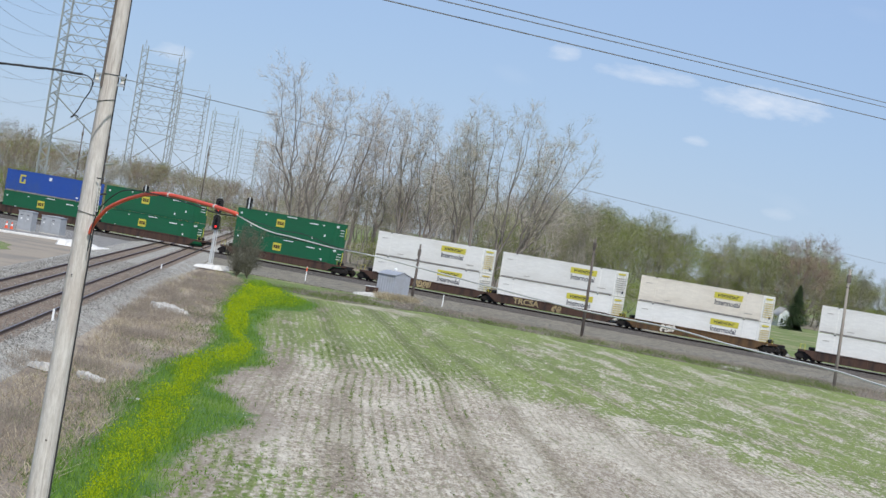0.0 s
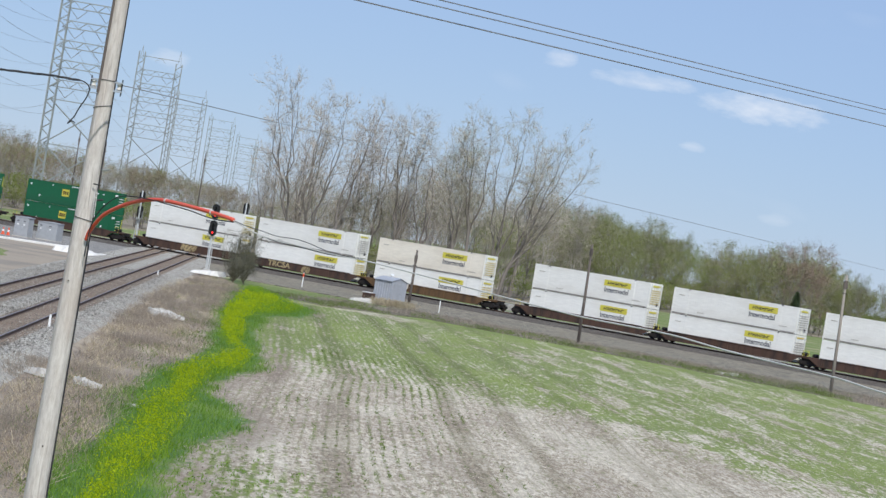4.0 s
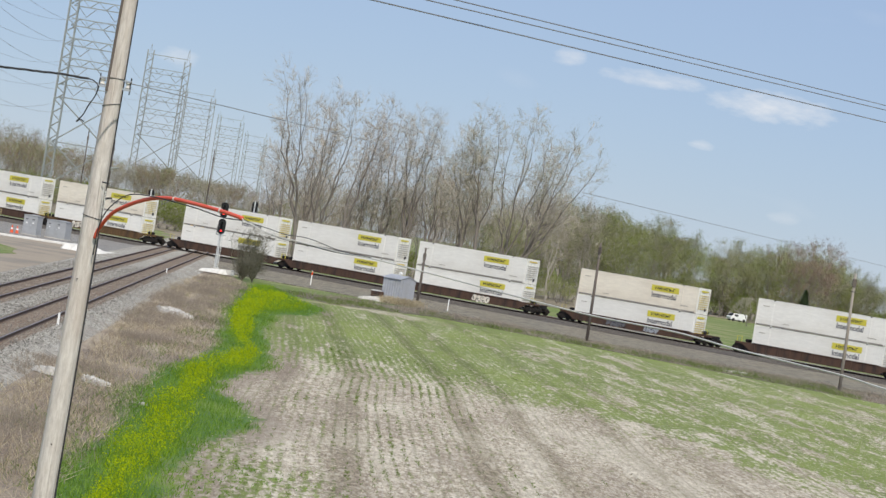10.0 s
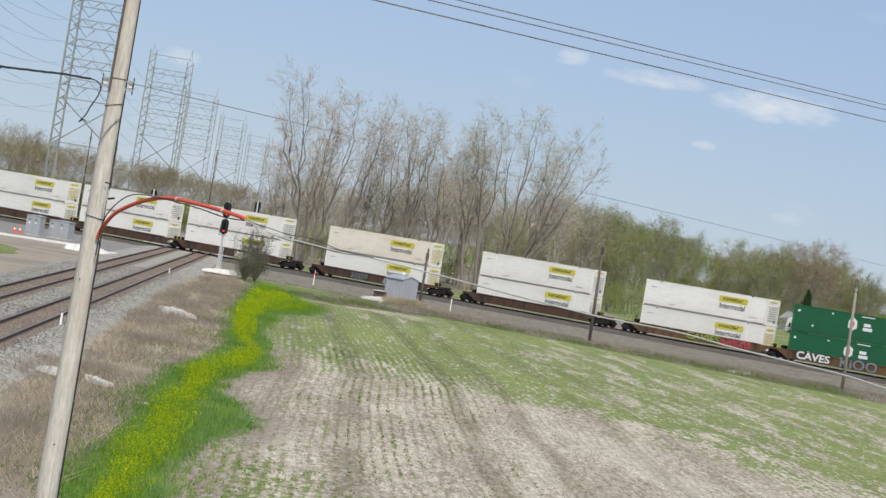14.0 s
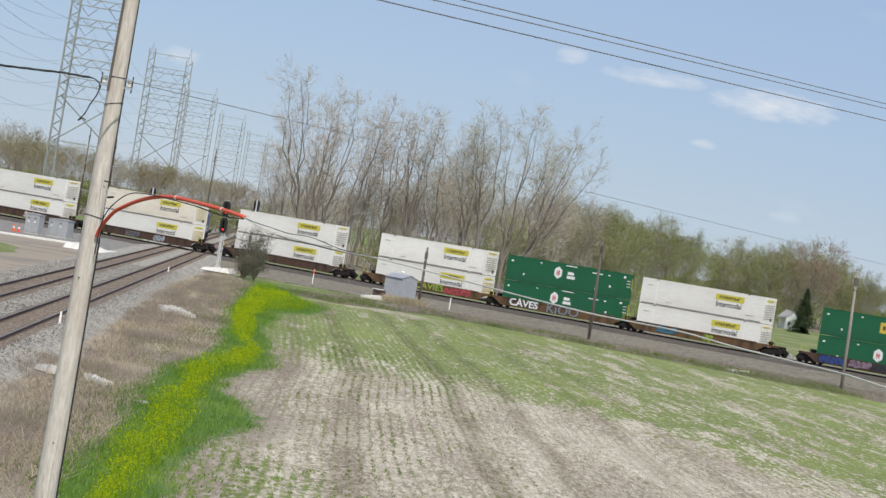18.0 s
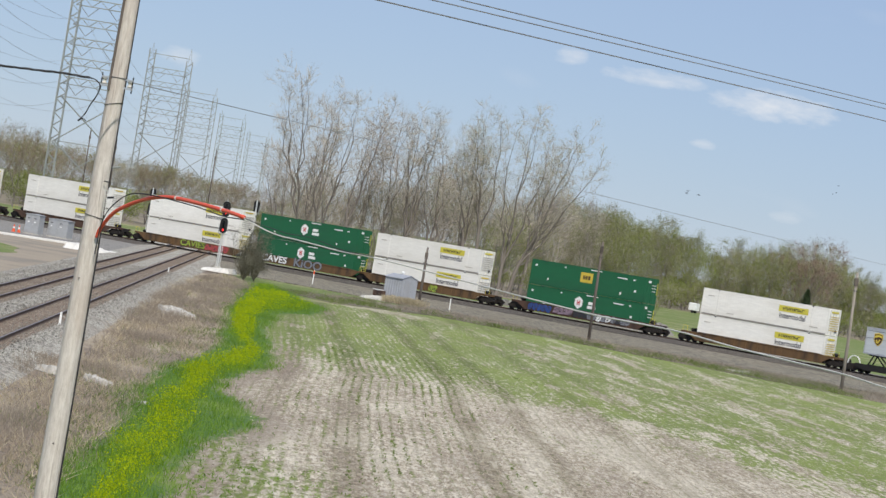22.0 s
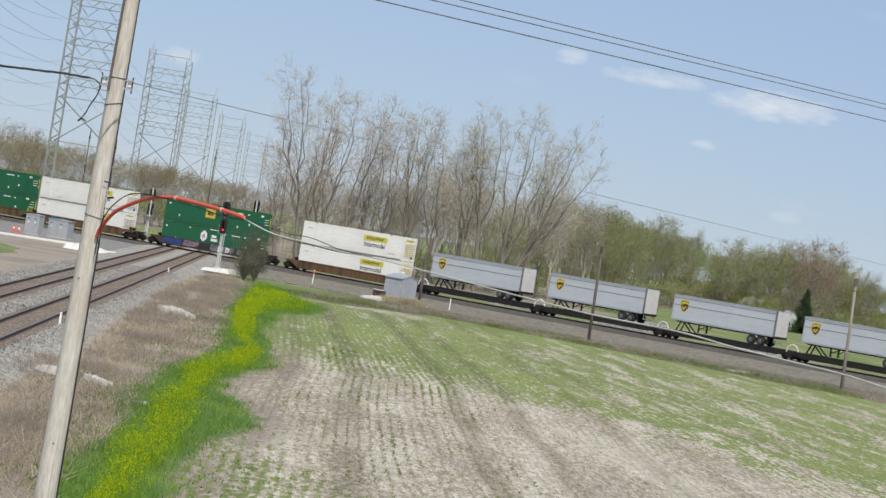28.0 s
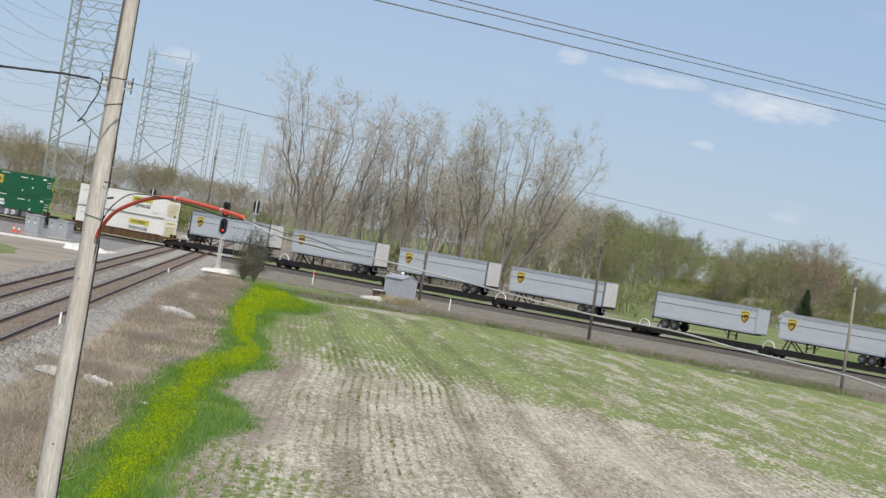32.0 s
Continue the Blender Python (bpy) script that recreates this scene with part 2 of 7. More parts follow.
M["red_leaf"] = plants("reddish_buds", (0.27, 0.20, 0.155), (0.40, 0.30, 0.23))
M["needle"] = plants("conifer_needles", (0.045, 0.075, 0.03), (0.10, 0.14, 0.06))
M["dead_brush"] = plants("dead_brush_stems", (0.24, 0.19, 0.15), (0.55, 0.46, 0.36))
M["straw"] = plants("dry_straw", (0.42, 0.34, 0.22), (0.72, 0.62, 0.43))
M["pale_straw"] = plants("pale_field_straw", (0.24, 0.185, 0.12), (0.82, 0.75, 0.60))
M["weed_brown"] = plants("dead_weed_stems", (0.25, 0.21, 0.165), (0.53, 0.45, 0.35))
M["blade"] = plants("grass_blades", (0.125, 0.25, 0.02), (0.28, 0.42, 0.06))
M["flower"] = plants("yellow_flower_heads", (0.40, 0.50, 0.0), (0.68, 0.74, 0.0))
M["sprout"] = plants("crop_seedlings", (0.13, 0.18, 0.035), (0.26, 0.32, 0.09))
M["mustard_green"] = plants("mustard_stem_green", (0.17, 0.31, 0.01), (0.36, 0.49, 0.015))
M["bush_dark"] = plants("dark_bush_twigs", (0.10, 0.095, 0.062), (0.26, 0.245, 0.17))


def lens_light(name, colour, strength):
    n = Nodes(name)
    n.bsdf.inputs["Emission Color"].default_value = (*colour, 1)
    n.bsdf.inputs["Emission Strength"].default_value = strength
    return n.done(shade(colour, 0.6), 0.3)


M["red_lamp"] = lens_light("red_signal_lens", (1.0, 0.03, 0.03), 2.2)
M["headlight"] = lens_light("headlight_lens", (1.0, 0.85, 0.55), 5.0)


def stones(name, c1, c2, scale, tint, tint_amount=0.5):
    """Crushed stone: single stones of their own tone, and broad stains."""
    n = Nodes(name)
    co = n.coords(False)
    v = n.t.nodes.new("ShaderNodeTexVoronoi")
    n.t.links.new(co, v.inputs["Vector"])
    v.inputs["Scale"].default_value = scale
    tone = n.split(v.outputs["Color"])[0]
    c = n.mix(n.ramp(tone, 0.1, 0.9), c1, c2)
    c = n.mix(n.math("MULTIPLY", n.ramp(n.noise(co, 0.22, 5), 0.4, 0.7), tint_amount), c, tint)
    n.bump(v.outputs["Distance"], 0.6, 0.05)
    return n.done(c, 0.92)


M["ballast"] = stones("grey_ballast", (0.185, 0.172, 0.145), (0.50, 0.47, 0.40), 7, (0.24, 0.205, 0.165))
# darker throughout than the other ballast
M["main_ballast"] = stones("dark_brown_ballast", (0.04, 0.036, 0.032), (0.145, 0.128, 0.112), 9, (0.07, 0.055, 0.045), 0.6)
M["brown_ballast"] = stones("rusty_ballast", (0.12, 0.086, 0.06), (0.30, 0.235, 0.17), 12, (0.17, 0.115, 0.072), 0.6)
M["dark_ballast"] = stones("grey_brown_ballast", (0.07, 0.062, 0.044), (0.31, 0.28, 0.21), 3, (0.21, 0.175, 0.12), 0.7)
M["gravel_road"] = stones("worn_gravel", (0.15, 0.143, 0.13), (0.30, 0.285, 0.26), 5, (0.27, 0.245, 0.21))
M["dirt"] = surface("packed_dirt", (0.33, 0.275, 0.205), (0.17, 0.155, 0.135), 0.95, 0, 4, 0.16, 0.7, 0.3)


# the ditch winds away: place along, then the two sides of its grass and of its flowers
GRASS_SIDE = [(58, -7.6), (67.5, -8.5), (73, -9.2), (79, -9.7), (85, -9.1), (92, -9.8), (97, -10.5), (102, -11.2), (112, -11.0), (120, -11.4), (134, -10.7), (151, -11.2), (160, -12.0), (187, -14.0), (212, -15.6), (270, -18.5)]
GRASS_FIELD = [(58, -5.7), (68, -6.0), (79, -6.5), (88, -6.9), (92, -6.1), (97, -5.7), (102, -5.9), (107, -6.8), (112, -8.3), (120, -8.5), (134, -7.3), (145, -7.9), (160, -9.2), (168, -10.2), (203, -11.4), (213, -9.2), (232, -8.8), (242, -11.3), (270, -15.2)]
BLOOM_SIDE = [(58, -7.2), (74, -8.2), (78, -9.0), (91, -8.7), (98, -9.5), (108, -9.5), (115, -10.1), (121, -10.8), (139, -9.6), (152, -10.6), (161, -11.8), (177, -13.1), (188, -13.8), (214, -15.2), (270, -17.8)]
BLOOM_FIELD = [(58, -6.3), (78, -6.5), (88, -7.4), (94, -7.6), (102, -8.0), (110, -8.6), (119, -8.9), (131, -8.1), (144, -8.2), (155, -9.7), (167, -10.4), (185, -11.6), (203, -12.0), (214, -9.6), (232, -9.2), (240, -12.2), (270, -15.8)]


def side_at_y(rows, y):
    """Where a side of the ditch lies, y metres away."""
    for (ya, xa), (yb, xb) in zip(rows, rows[1:]):
        if ya <= y <= yb:
            return xa + (xb - xa) * (y - ya) / (yb - ya)
    return rows[0][1] if y < rows[0][0] else rows[-1][1]


M["loose_stone"] = plants("loose_ballast_stones", (0.14, 0.132, 0.115), (0.62, 0.59, 0.53), 0.9)


def grass_colour(n, co, green, dry, dark, lean):
    fine = n.noise(co, 3.5, 6, 0.7)
    wide = n.noise(co, 0.09, 5, 0.6)
    c = n.mix(n.ramp(fine, 0.3, 0.72), dark, green)
    return n.mix(n.ramp(n.math("ADD", wide, n.math("MULTIPLY", fine, 0.3)), 0.62 - lean, 0.85 - lean), c, dry), fine


LUSH = ((0.105, 0.215, 0.03), (0.20, 0.27, 0.05), (0.06, 0.125, 0.02), -0.05)


def winding(n, y, rows):
    """The place across of a line that bends from row to row."""
    line = rows[0][1]
    for (ya, xa), (yb, xb) in zip(rows, rows[1:]):
        seg = n.t.nodes.new("ShaderNodeMapRange")
        n.put(seg.inputs[0], y)
        for k, v in enumerate((ya, yb, 0.0, xb - xa)):
            seg.inputs[k + 1].default_value = v
        line = n.math("ADD", line, seg.outputs[0])
    return line


def with_ditch(n, co, base):
    """Lush grass spreading unevenly from the ditch into the ground beside it."""
    x, y, z = n.split(co)[:3]
    off = n.math("MAXIMUM", n.math("SUBTRACT", winding(n, y, GRASS_SIDE), x), n.math("SUBTRACT", x, winding(n, y, GRASS_FIELD)))
    ragged = n.math("ADD", n.math("MULTIPLY", n.math("SUBTRACT", n.noise(co, 0.8, 5, 0.65, (1, 0.25, 1)), 0.5), 2.6), n.math("MULTIPLY", n.math("SUBTRACT", n.noise(co, 6.0, 4, 0.7, (1, 0.3, 1)), 0.5), 1.6))
    near = n.ramp(n.math("ADD", off, ragged), 0.35, -0.35)
    lush, fine = grass_colour(n, co, *LUSH)
    return n.mix(near, base, lush)


def grass_ground(name, green, dry, dark, lean, ditch=False):
    n = Nodes(name)
    co = n.coords(False)
    c, fine = grass_colour(n, co, green, dry, dark, lean)
    if ditch:
        c = with_ditch(n, co, c)
    n.bump(fine, 0.8, 0.15)
    return n.done(c, 0.95)


M["leaf_litter"] = grass_ground("woodland_leaf_litter", (0.27, 0.23, 0.16), (0.34, 0.29, 0.21), (0.17, 0.145, 0.10), 0.05)
M["meadow"] = grass_ground("meadow_grass", (0.20, 0.26, 0.06), (0.33, 0.30, 0.16), (0.10, 0.14, 0.035), 0.0)
M["lush"] = grass_ground("lush_ditch_grass", *LUSH)
M["scrub"] = grass_ground("dry_scrub_ground", (0.31, 0.25, 0.185), (0.43, 0.36, 0.265), (0.16, 0.125, 0.095), 0.05, True)
M["verge"] = grass_ground("weedy_verge", (0.165, 0.15, 0.085), (0.24, 0.20, 0.15), (0.085, 0.072, 0.052), 0.1, True)


LANES = [(-2.1, 0.6, 0.62), (3.05, 0.46, 0.7), (5.95, 0.42, 0.6), (10.4, 0.5, 0.42), (13.2, 0.4, 0.34), (-5.2, 0.4, 0.34)]
ROW_BEND = [(40, 2.3), (60, 1.4), (91, 0.0), (118, -0.95), (142, -1.35), (160, -2.35), (180, -3.65), (209, -5.4), (229, -6.9), (270, -9.6)]


def field_soil():
    """Pale stubble soil with sprouting rows that bend away to one side, wheel lanes, and a greener far half."""
    n = Nodes("sprouting_field_soil")
    co = n.coords(False)
    x, y, z = n.split(co)[:3]
    warp = n.math("MULTIPLY", n.math("SUBTRACT", n.noise(co, 0.05, 2), 0.5), 0.5)
    row = n.math("SUBTRACT", n.math("ADD", x, warp), winding(n, y, ROW_BEND))
    lines = n.math("SINE", n.math("MULTIPLY", row, 2 * math.pi / 0.43))
    drilled = n.t.nodes.new("ShaderNodeCombineXYZ")
    n.put(drilled.inputs[0], row)
    n.put(drilled.inputs[1], n.math("MULTIPLY", y, 0.12))
    drilled = drilled.outputs[0]
    fine = n.noise(drilled, 5.0, 7, 0.75)
    speck = n.noise(co, 12.0, 3, 0.7, (1.0, 0.15, 1.0))
    straw = n.noise(co, 9.0, 4, 0.7, (0.5, 0.13, 1.0))
    mid = n.noise(drilled, 0.9, 5, 0.65)
    wide = n.noise(co, 0.10, 5, 0.6, (1.0, 0.35, 1.0))
    soil = n.mix(n.ramp(fine, 0.40, 0.60), (0.31, 0.25, 0.175), (0.57, 0.50, 0.37))
    soil = n.mix(n.math("MULTIPLY", n.ramp(speck, 0.52, 0.66), 0.7), soil, (0.70, 0.635, 0.525))
    soil = n.mix(n.math("MULTIPLY", n.ramp(speck, 0.46, 0.34), 0.75), soil, (0.155, 0.12, 0.085))
    soil = n.mix(n.math("MULTIPLY", n.ramp(straw, 0.53, 0.63), 0.75), soil, (0.76, 0.70, 0.58))
    soil = n.mix(n.math("MULTIPLY", n.ramp(straw, 0.46, 0.38), 0.45), soil, (0.19, 0.15, 0.11))
    soil = n.mix(n.math("MULTIPLY", n.ramp(mid, 0.48, 0.7), 0.35), soil, (0.30, 0.235, 0.18))
    # broad bands, swept clean or strewn, along the rows
    band = n.noise(drilled, 0.33, 4, 0.6)
    soil = n.mix(n.math("MULTIPLY", n.ramp(band, 0.49, 0.6), 0.36), soil, (0.74, 0.68, 0.55))
    soil = n.mix(n.math("MULTIPLY", n.ramp(band, 0.48, 0.4), 0.3), soil, (0.27, 0.21, 0.16))
    sprung = n.ramp(n.math("ADD", wide, n.math("MULTIPLY", fine, 0.4)), 0.58, 0.82)
    soil = n.mix(n.math("MULTIPLY", n.ramp(lines, 0.45, 1.0), n.math("ADD", 0.06, n.math("MULTIPLY", sprung, 0.4))), soil, (0.19, 0.18, 0.09))
    # dark litter beside the ditch
    litter = n.ramp(n.math("ADD", n.math("SUBTRACT", x, winding(n, y, GRASS_FIELD)), n.math("MULTIPLY", n.math("SUBTRACT", mid, 0.5), 4.0)), 2.6, 0.5)
    soil = n.mix(n.math("MULTIPLY", litter, 0.6), soil, (0.235, 0.18, 0.135))
    green = n.mix(n.ramp(fine, 0.3, 0.72), (0.10, 0.145, 0.02), (0.225, 0.28, 0.05))
    green = n.mix(n.math("MULTIPLY", n.ramp(wide, 0.45, 0.65), 0.5), green, (0.23, 0.295, 0.045))
    # greener beyond the middle of the field, nearer on its far side
    edge = n.math("ADD", y, n.math("MULTIPLY", n.math("MAXIMUM", n.math("SUBTRACT", x, 7.0), 0.0), 2.7))
    edge = n.math("SUBTRACT", edge, n.math("MULTIPLY", n.math("MAXIMUM", n.math("SUBTRACT", -5.0, x), 0.0), 4.0))
    amount = n.ramp(n.math("ADD", edge, n.math("MULTIPLY", n.math("SUBTRACT", wide, 0.5), 46.0)), 126.0, 160.0)
    corner = n.ramp(n.math("SUBTRACT", n.math("MULTIPLY", x, -4.0), n.math("SUBTRACT", y, 78.0)), -2.0, 14.0)
    amount = n.math("MAXIMUM", amount, n.math("MULTIPLY", corner, 0.45))
    full = n.ramp(n.math("ADD", n.math("MULTIPLY", x, 0.78), n.math("MULTIPLY", y, 1.0)), 238.0, 262.0)
    bare = n.ramp(n.math("ADD", n.noise(drilled, 0.5, 6, 0.75), n.math("MULTIPLY", n.ramp(x, 3.0, 12.0), 0.06)), 0.53, 0.64)
    uneven = n.math("ADD", n.math("MULTIPLY", n.math("SUBTRACT", fine, 0.5), 1.1), n.math("MULTIPLY", n.math("SUBTRACT", mid, 0.5), 0.9))
    uneven = n.math("ADD", n.math("ADD", uneven, n.math("MULTIPLY", lines, n.math("ADD", 0.06, n.math("MULTIPLY", n.ramp(x, 5.0, -1.0), 0.12)))), n.math("MULTIPLY", n.math("SUBTRACT", straw, 0.5), -3.0))
    uneven = n.math("SUBTRACT", uneven, n.math("MULTIPLY", bare, 0.62))
    uneven = n.math("ADD", uneven, n.math("MULTIPLY", full, 0.35))
    cover = n.math("MULTIPLY", n.ramp(n.math("ADD", n.math("MULTIPLY", amount, 0.95), n.math("MULTIPLY", uneven, 1.1)), 0.22, 0.82), 0.93)
    c = n.mix(cover, soil, green)
    # wheel lanes
    patchy = n.ramp(n.math("ADD", n.math("MULTIPLY", mid, 0.6), n.math("MULTIPLY", fine, 0.7)), 0.35, 0.8)
    for at, half, deep in LANES:
        away = n.math("ABSOLUTE", n.math("SUBTRACT", row, at))
        c = n.mix(n.math("MULTIPLY", n.math("MULTIPLY", n.ramp(away, half * 1.7, half * 0.4), n.math("ADD", 0.45, n.math("MULTIPLY", patchy, 0.55))), deep), c, (0.52, 0.49, 0.41), "MULTIPLY")
    # a bare strip at the field's far end
    strip = n.math("ABSOLUTE", n.math("SUBTRACT", n.math("ADD", n.math("MULTIPLY", x, 0.75), y), 247.0))
    strip = n.math("MULTIPLY", n.ramp(n.math("ADD", strip, n.math("MULTIPLY", n.math("SUBTRACT", mid, 0.5), 14.0)), 7.0, 3.5), n.ramp(x, 3.0, -3.0))
    c = n.mix(n.math("MULTIPLY", strip, 0.75), c, soil)
    c = with_ditch(n, co, c)
    n.bump(fine, 0.9, 0.12)
    return n.done(c, 0.95)


M["field"] = field_soil()

# ---- building blocks ----
class Geo:
    """Vertices and faces for one mesh."""

    def __init__(self):
        self.v, self.f = [], []

    def box(self, x0, x1, y0, y1, z0, z1, chamfer=0.0):
        if chamfer:
            c = chamfer
            return self.prism([(y0 + c, z0), (y1 - c, z0), (y1, z0 + c), (y1, z1 - c), (y1 - c, z1), (y0 + c, z1), (y0, z1 - c), (y0, z0 + c)], x0, x1)
        k = len(self.v)
        self.v += [(x, y, z) for z in (z0, z1) for y in (y0, y1) for x in (x0, x1)]
        self.f += [tuple(k + i for i in q) for q in ((0, 2, 3, 1), (4, 5, 7, 6), (0, 1, 5, 4), (2, 6, 7, 3), (0, 4, 6, 2), (1, 3, 7, 5))]
        return self

    def prism(self, section, x0, x1, axis="x"):
        """A section of (a, b) pairs, pushed from x0 to x1 along an axis."""
        k, n = len(self.v), len(section)
        put = {"x": lambda t, a, b: (t, a, b), "y": lambda t, a, b: (a, t, b), "z": lambda t, a, b: (a, b, t)}[axis]
        for t in (x0, x1):
            self.v += [put(t, a, b) for a, b in section]
        self.f += [tuple(range(k + n - 1, k - 1, -1)), tuple(range(k + n, k + 2 * n))]
        self.f += [(k + i, k + (i + 1) % n, k + n + (i + 1) % n, k + n + i) for i in range(n)]
        return self

    def tube(self, pts, radii, sides=6, caps=True):
        pts = [Vector(p) for p in pts]
        if isinstance(radii, (int, float)):
            radii = [radii] * len(pts)
        k = len(self.v)
        way = (pts[-1] - pts[0]).normalized()
        a = way.orthogonal().normalized()
        for i, p in enumerate(pts):
            w = (pts[min(i + 1, len(pts) - 1)] - pts[max(i - 1, 0)]).normalized()
            a = (a - w * a.dot(w)).normalized()
            b = w.cross(a)
            for j in range(sides):
                t = 2 * math.pi * j / sides
                self.v.append(tuple(p + (a * math.cos(t) + b * math.sin(t)) * radii[i]))
        for i in range(len(pts) - 1):
            for j in range(sides):
                q = k + i * sides
                self.f.append((q + j, q + (j + 1) % sides, q + sides + (j + 1) % sides, q + sides + j))
        if caps:
            self.f.append(tuple(range(k + sides - 1, k - 1, -1)))
            q = k + (len(pts) - 1) * sides
            self.f.append(tuple(range(q, q + sides)))
        return self

    def lathe(self, profile, sides=16, axis="y"):
        """Profile of (radius, place along the axis)."""
        k = len(self.v)
        for r, h in profile:
            for j in range(sides):
                t = 2 * math.pi * j / sides
                a, b = r * math.cos(t), r * math.sin(t)
                self.v.append({"y": (a, h, b), "z": (a, b, h), "x": (h, a, b)}[axis])
        for i in range(len(profile) - 1):
            for j in range(sides):
                q = k + i * sides
                self.f.append((q + j, q + (j + 1) % sides, q + sides + (j + 1) % sides, q + sides + j))
        self.f.append(tuple(range(k + sides - 1, k - 1, -1)))
        q = k + (len(profile) - 1) * sides
        self.f.append(tuple(range(q, q + sides)))
        return self

    def face(self, *pts):
        k = len(self.v)
        self.v += [tuple(p) for p in pts]
        self.f.append(tuple(range(k, k + len(pts))))
        return self

    def moved(self, m):
        g = Geo()
        g.v, g.f = [tuple(m @ Vector(p)) for p in self.v], list(self.f)
        return g

    def join(self, other):
        k = len(self.v)
        self.v += other.v
        self.f += [tuple(k + i for i in q) for q in other.f]
        return self

    def mesh(self, name, material, smooth=False):
        me = bpy.data.meshes.new(name)
        me.from_pydata(self.v, [], self.f)
        me.materials.append(material)
        if smooth:
            me.polygons.foreach_set("use_smooth", [True] * len(me.polygons))
        me.update()
        return me


def part(name, geo, material, parent, label="", at=None, smooth=False):
    """One mesh object, a part of a thing."""
    ob = new(name, geo if isinstance(geo, bpy.types.Mesh) else geo.mesh(name, material, smooth))
    ob.parent = parent
    if at is not None:
        ob.matrix_basis = at
    return tagged(ob, label)


def thing(name, label, category, group="", at=None, kind=""):
    ob = new(name)
    ob.empty_display_size = 0.2
    if at is not None:
        ob.matrix_basis = at
    return tagged(ob, label, category, group, kind)


def solid(name, geo, material, label, category, group="", at=None, kind="", smooth=False):
    ob = new(name, geo.mesh(name, material, smooth))
    if at is not None:
        ob.matrix_basis = at
    return tagged(ob, label, category, group, kind)


def letters(text, size, material, parent, at, name="lettering", bold=0.0):
    """Flat lettering as a mesh part. It reads along its local x, upright along its local y."""
    cu = bpy.data.curves.new(name, "FONT")
    cu.body, cu.size, cu.align_x, cu.align_y, cu.offset, cu.extrude, cu.resolution_u = text, size, "CENTER", "CENTER", bold, 0.004, 3
    tmp = new("tmp", cu)
    me = bpy.data.meshes.new_from_object(tmp.evaluated_get(bpy.context.evaluated_depsgraph_get()))
    bpy.data.objects.remove(tmp)
    bpy.data.curves.remove(cu)
    me.materials.clear()
    me.materials.append(material)
    return part(name, me, material, parent, at=at)


def sheet(name, outline, z, depth, material, label, category):
    """A slab of ground with the given outline."""
    return solid(name, Geo().prism(outline, z - depth, z, "z"), material, label, category, kind="structure")


# the train's line: local x along the track, local y across it, away from the camera
TRAIN_YAW = -37.98
TRAIN = pose(0, 0, 0, 0, 0, TRAIN_YAW)
TRACK_Y = 258.48
CROSS_YAW = 2.962                     # the two tracks that cross it run along their local y
CROSS = pose(0, 0, 0, 0, 0, CROSS_YAW)
CROSS_X = (-16.5, -12.43)


def along(s, w=0.0, z=0.0):
    """A place s metres along the train's track, w metres beyond its middle."""
    return TRAIN @ Vector((s, TRACK_Y + w, z))

# ---- ground, tracks and roads ----
def outline(pts, rough, seed, step=3.0):
    """A closed outline with a ragged edge between its corners."""
    rnd, out = random.Random(seed), []
    for (x0, y0), (x1, y1) in zip(pts, pts[1:] + pts[:1]):
        n = max(1, min(70, int(math.hypot(x1 - x0, y1 - y0) / step)))
        for i in range(n):
            k = i / n
            j = rough if i else 0.0
            out.append((x0 + (x1 - x0) * k + rnd.uniform(-j, j), y0 + (y1 - y0) * k + rnd.uniform(-j, j)))
    return out


GROUND_Z = -0.62
sheet("ground", [(-2600, -400), (2600, -400), (2600, 3800), (-2600, 3800)], GROUND_Z, 0.5, M["meadow"], "flat meadow with patchy spring grass reaching the horizon", "ground")
sheet("field", outline([(-4.5, 40), (60, 40), (80, 196), (39.5, 226), (15.5, 249), (0.5, 262), (-8, 250), (-14, 240), (-13.6, 200), (-10.9, 160), (-9.6, 138), (-9.4, 110), (-8.2, 84), (-7.2, 60)], 0.2, 1),
      -0.60, 0.3, M["field"], "pale stubble field sprouting green rows with wheel lanes", "field")
sheet("ditch_grass", outline([(x + 1.1, y) for y, x in GRASS_SIDE] + [(x - 0.5, y) for y, x in GRASS_FIELD[::-1]], 0.25, 2, 3),
      -0.585, 0.3, M["lush"], "lush green grass along the ditch", "grass")
sheet("scrub_ground", outline([(-26, 40), (-6.6, 40), (-7.0, 72), (-8.4, 92), (-10.0, 118), (-10.0, 150), (-13.4, 200), (-17.6, 262), (-22, 292), (-27, 300), (-21, 190), (-17.4, 140), (-15.6, 115), (-16, 92)], 0.15, 3, 1.5),
      -0.59, 0.3, M["scrub"], "dry scrubby ground beside the ballast", "ground")
verge_edge = outline([(-9.2, 250), (0.0, 262.5), (15.5, 249.5), (39.5, 226.5), (80, 196), (92, 202), (43, 244), (17, 265), (-0.5, 280), (-12, 270), (-16, 262)], 0.5, 4)
sheet("verge", verge_edge, -0.58, 0.3, M["verge"], "weedy verge between field and ballast", "verge")
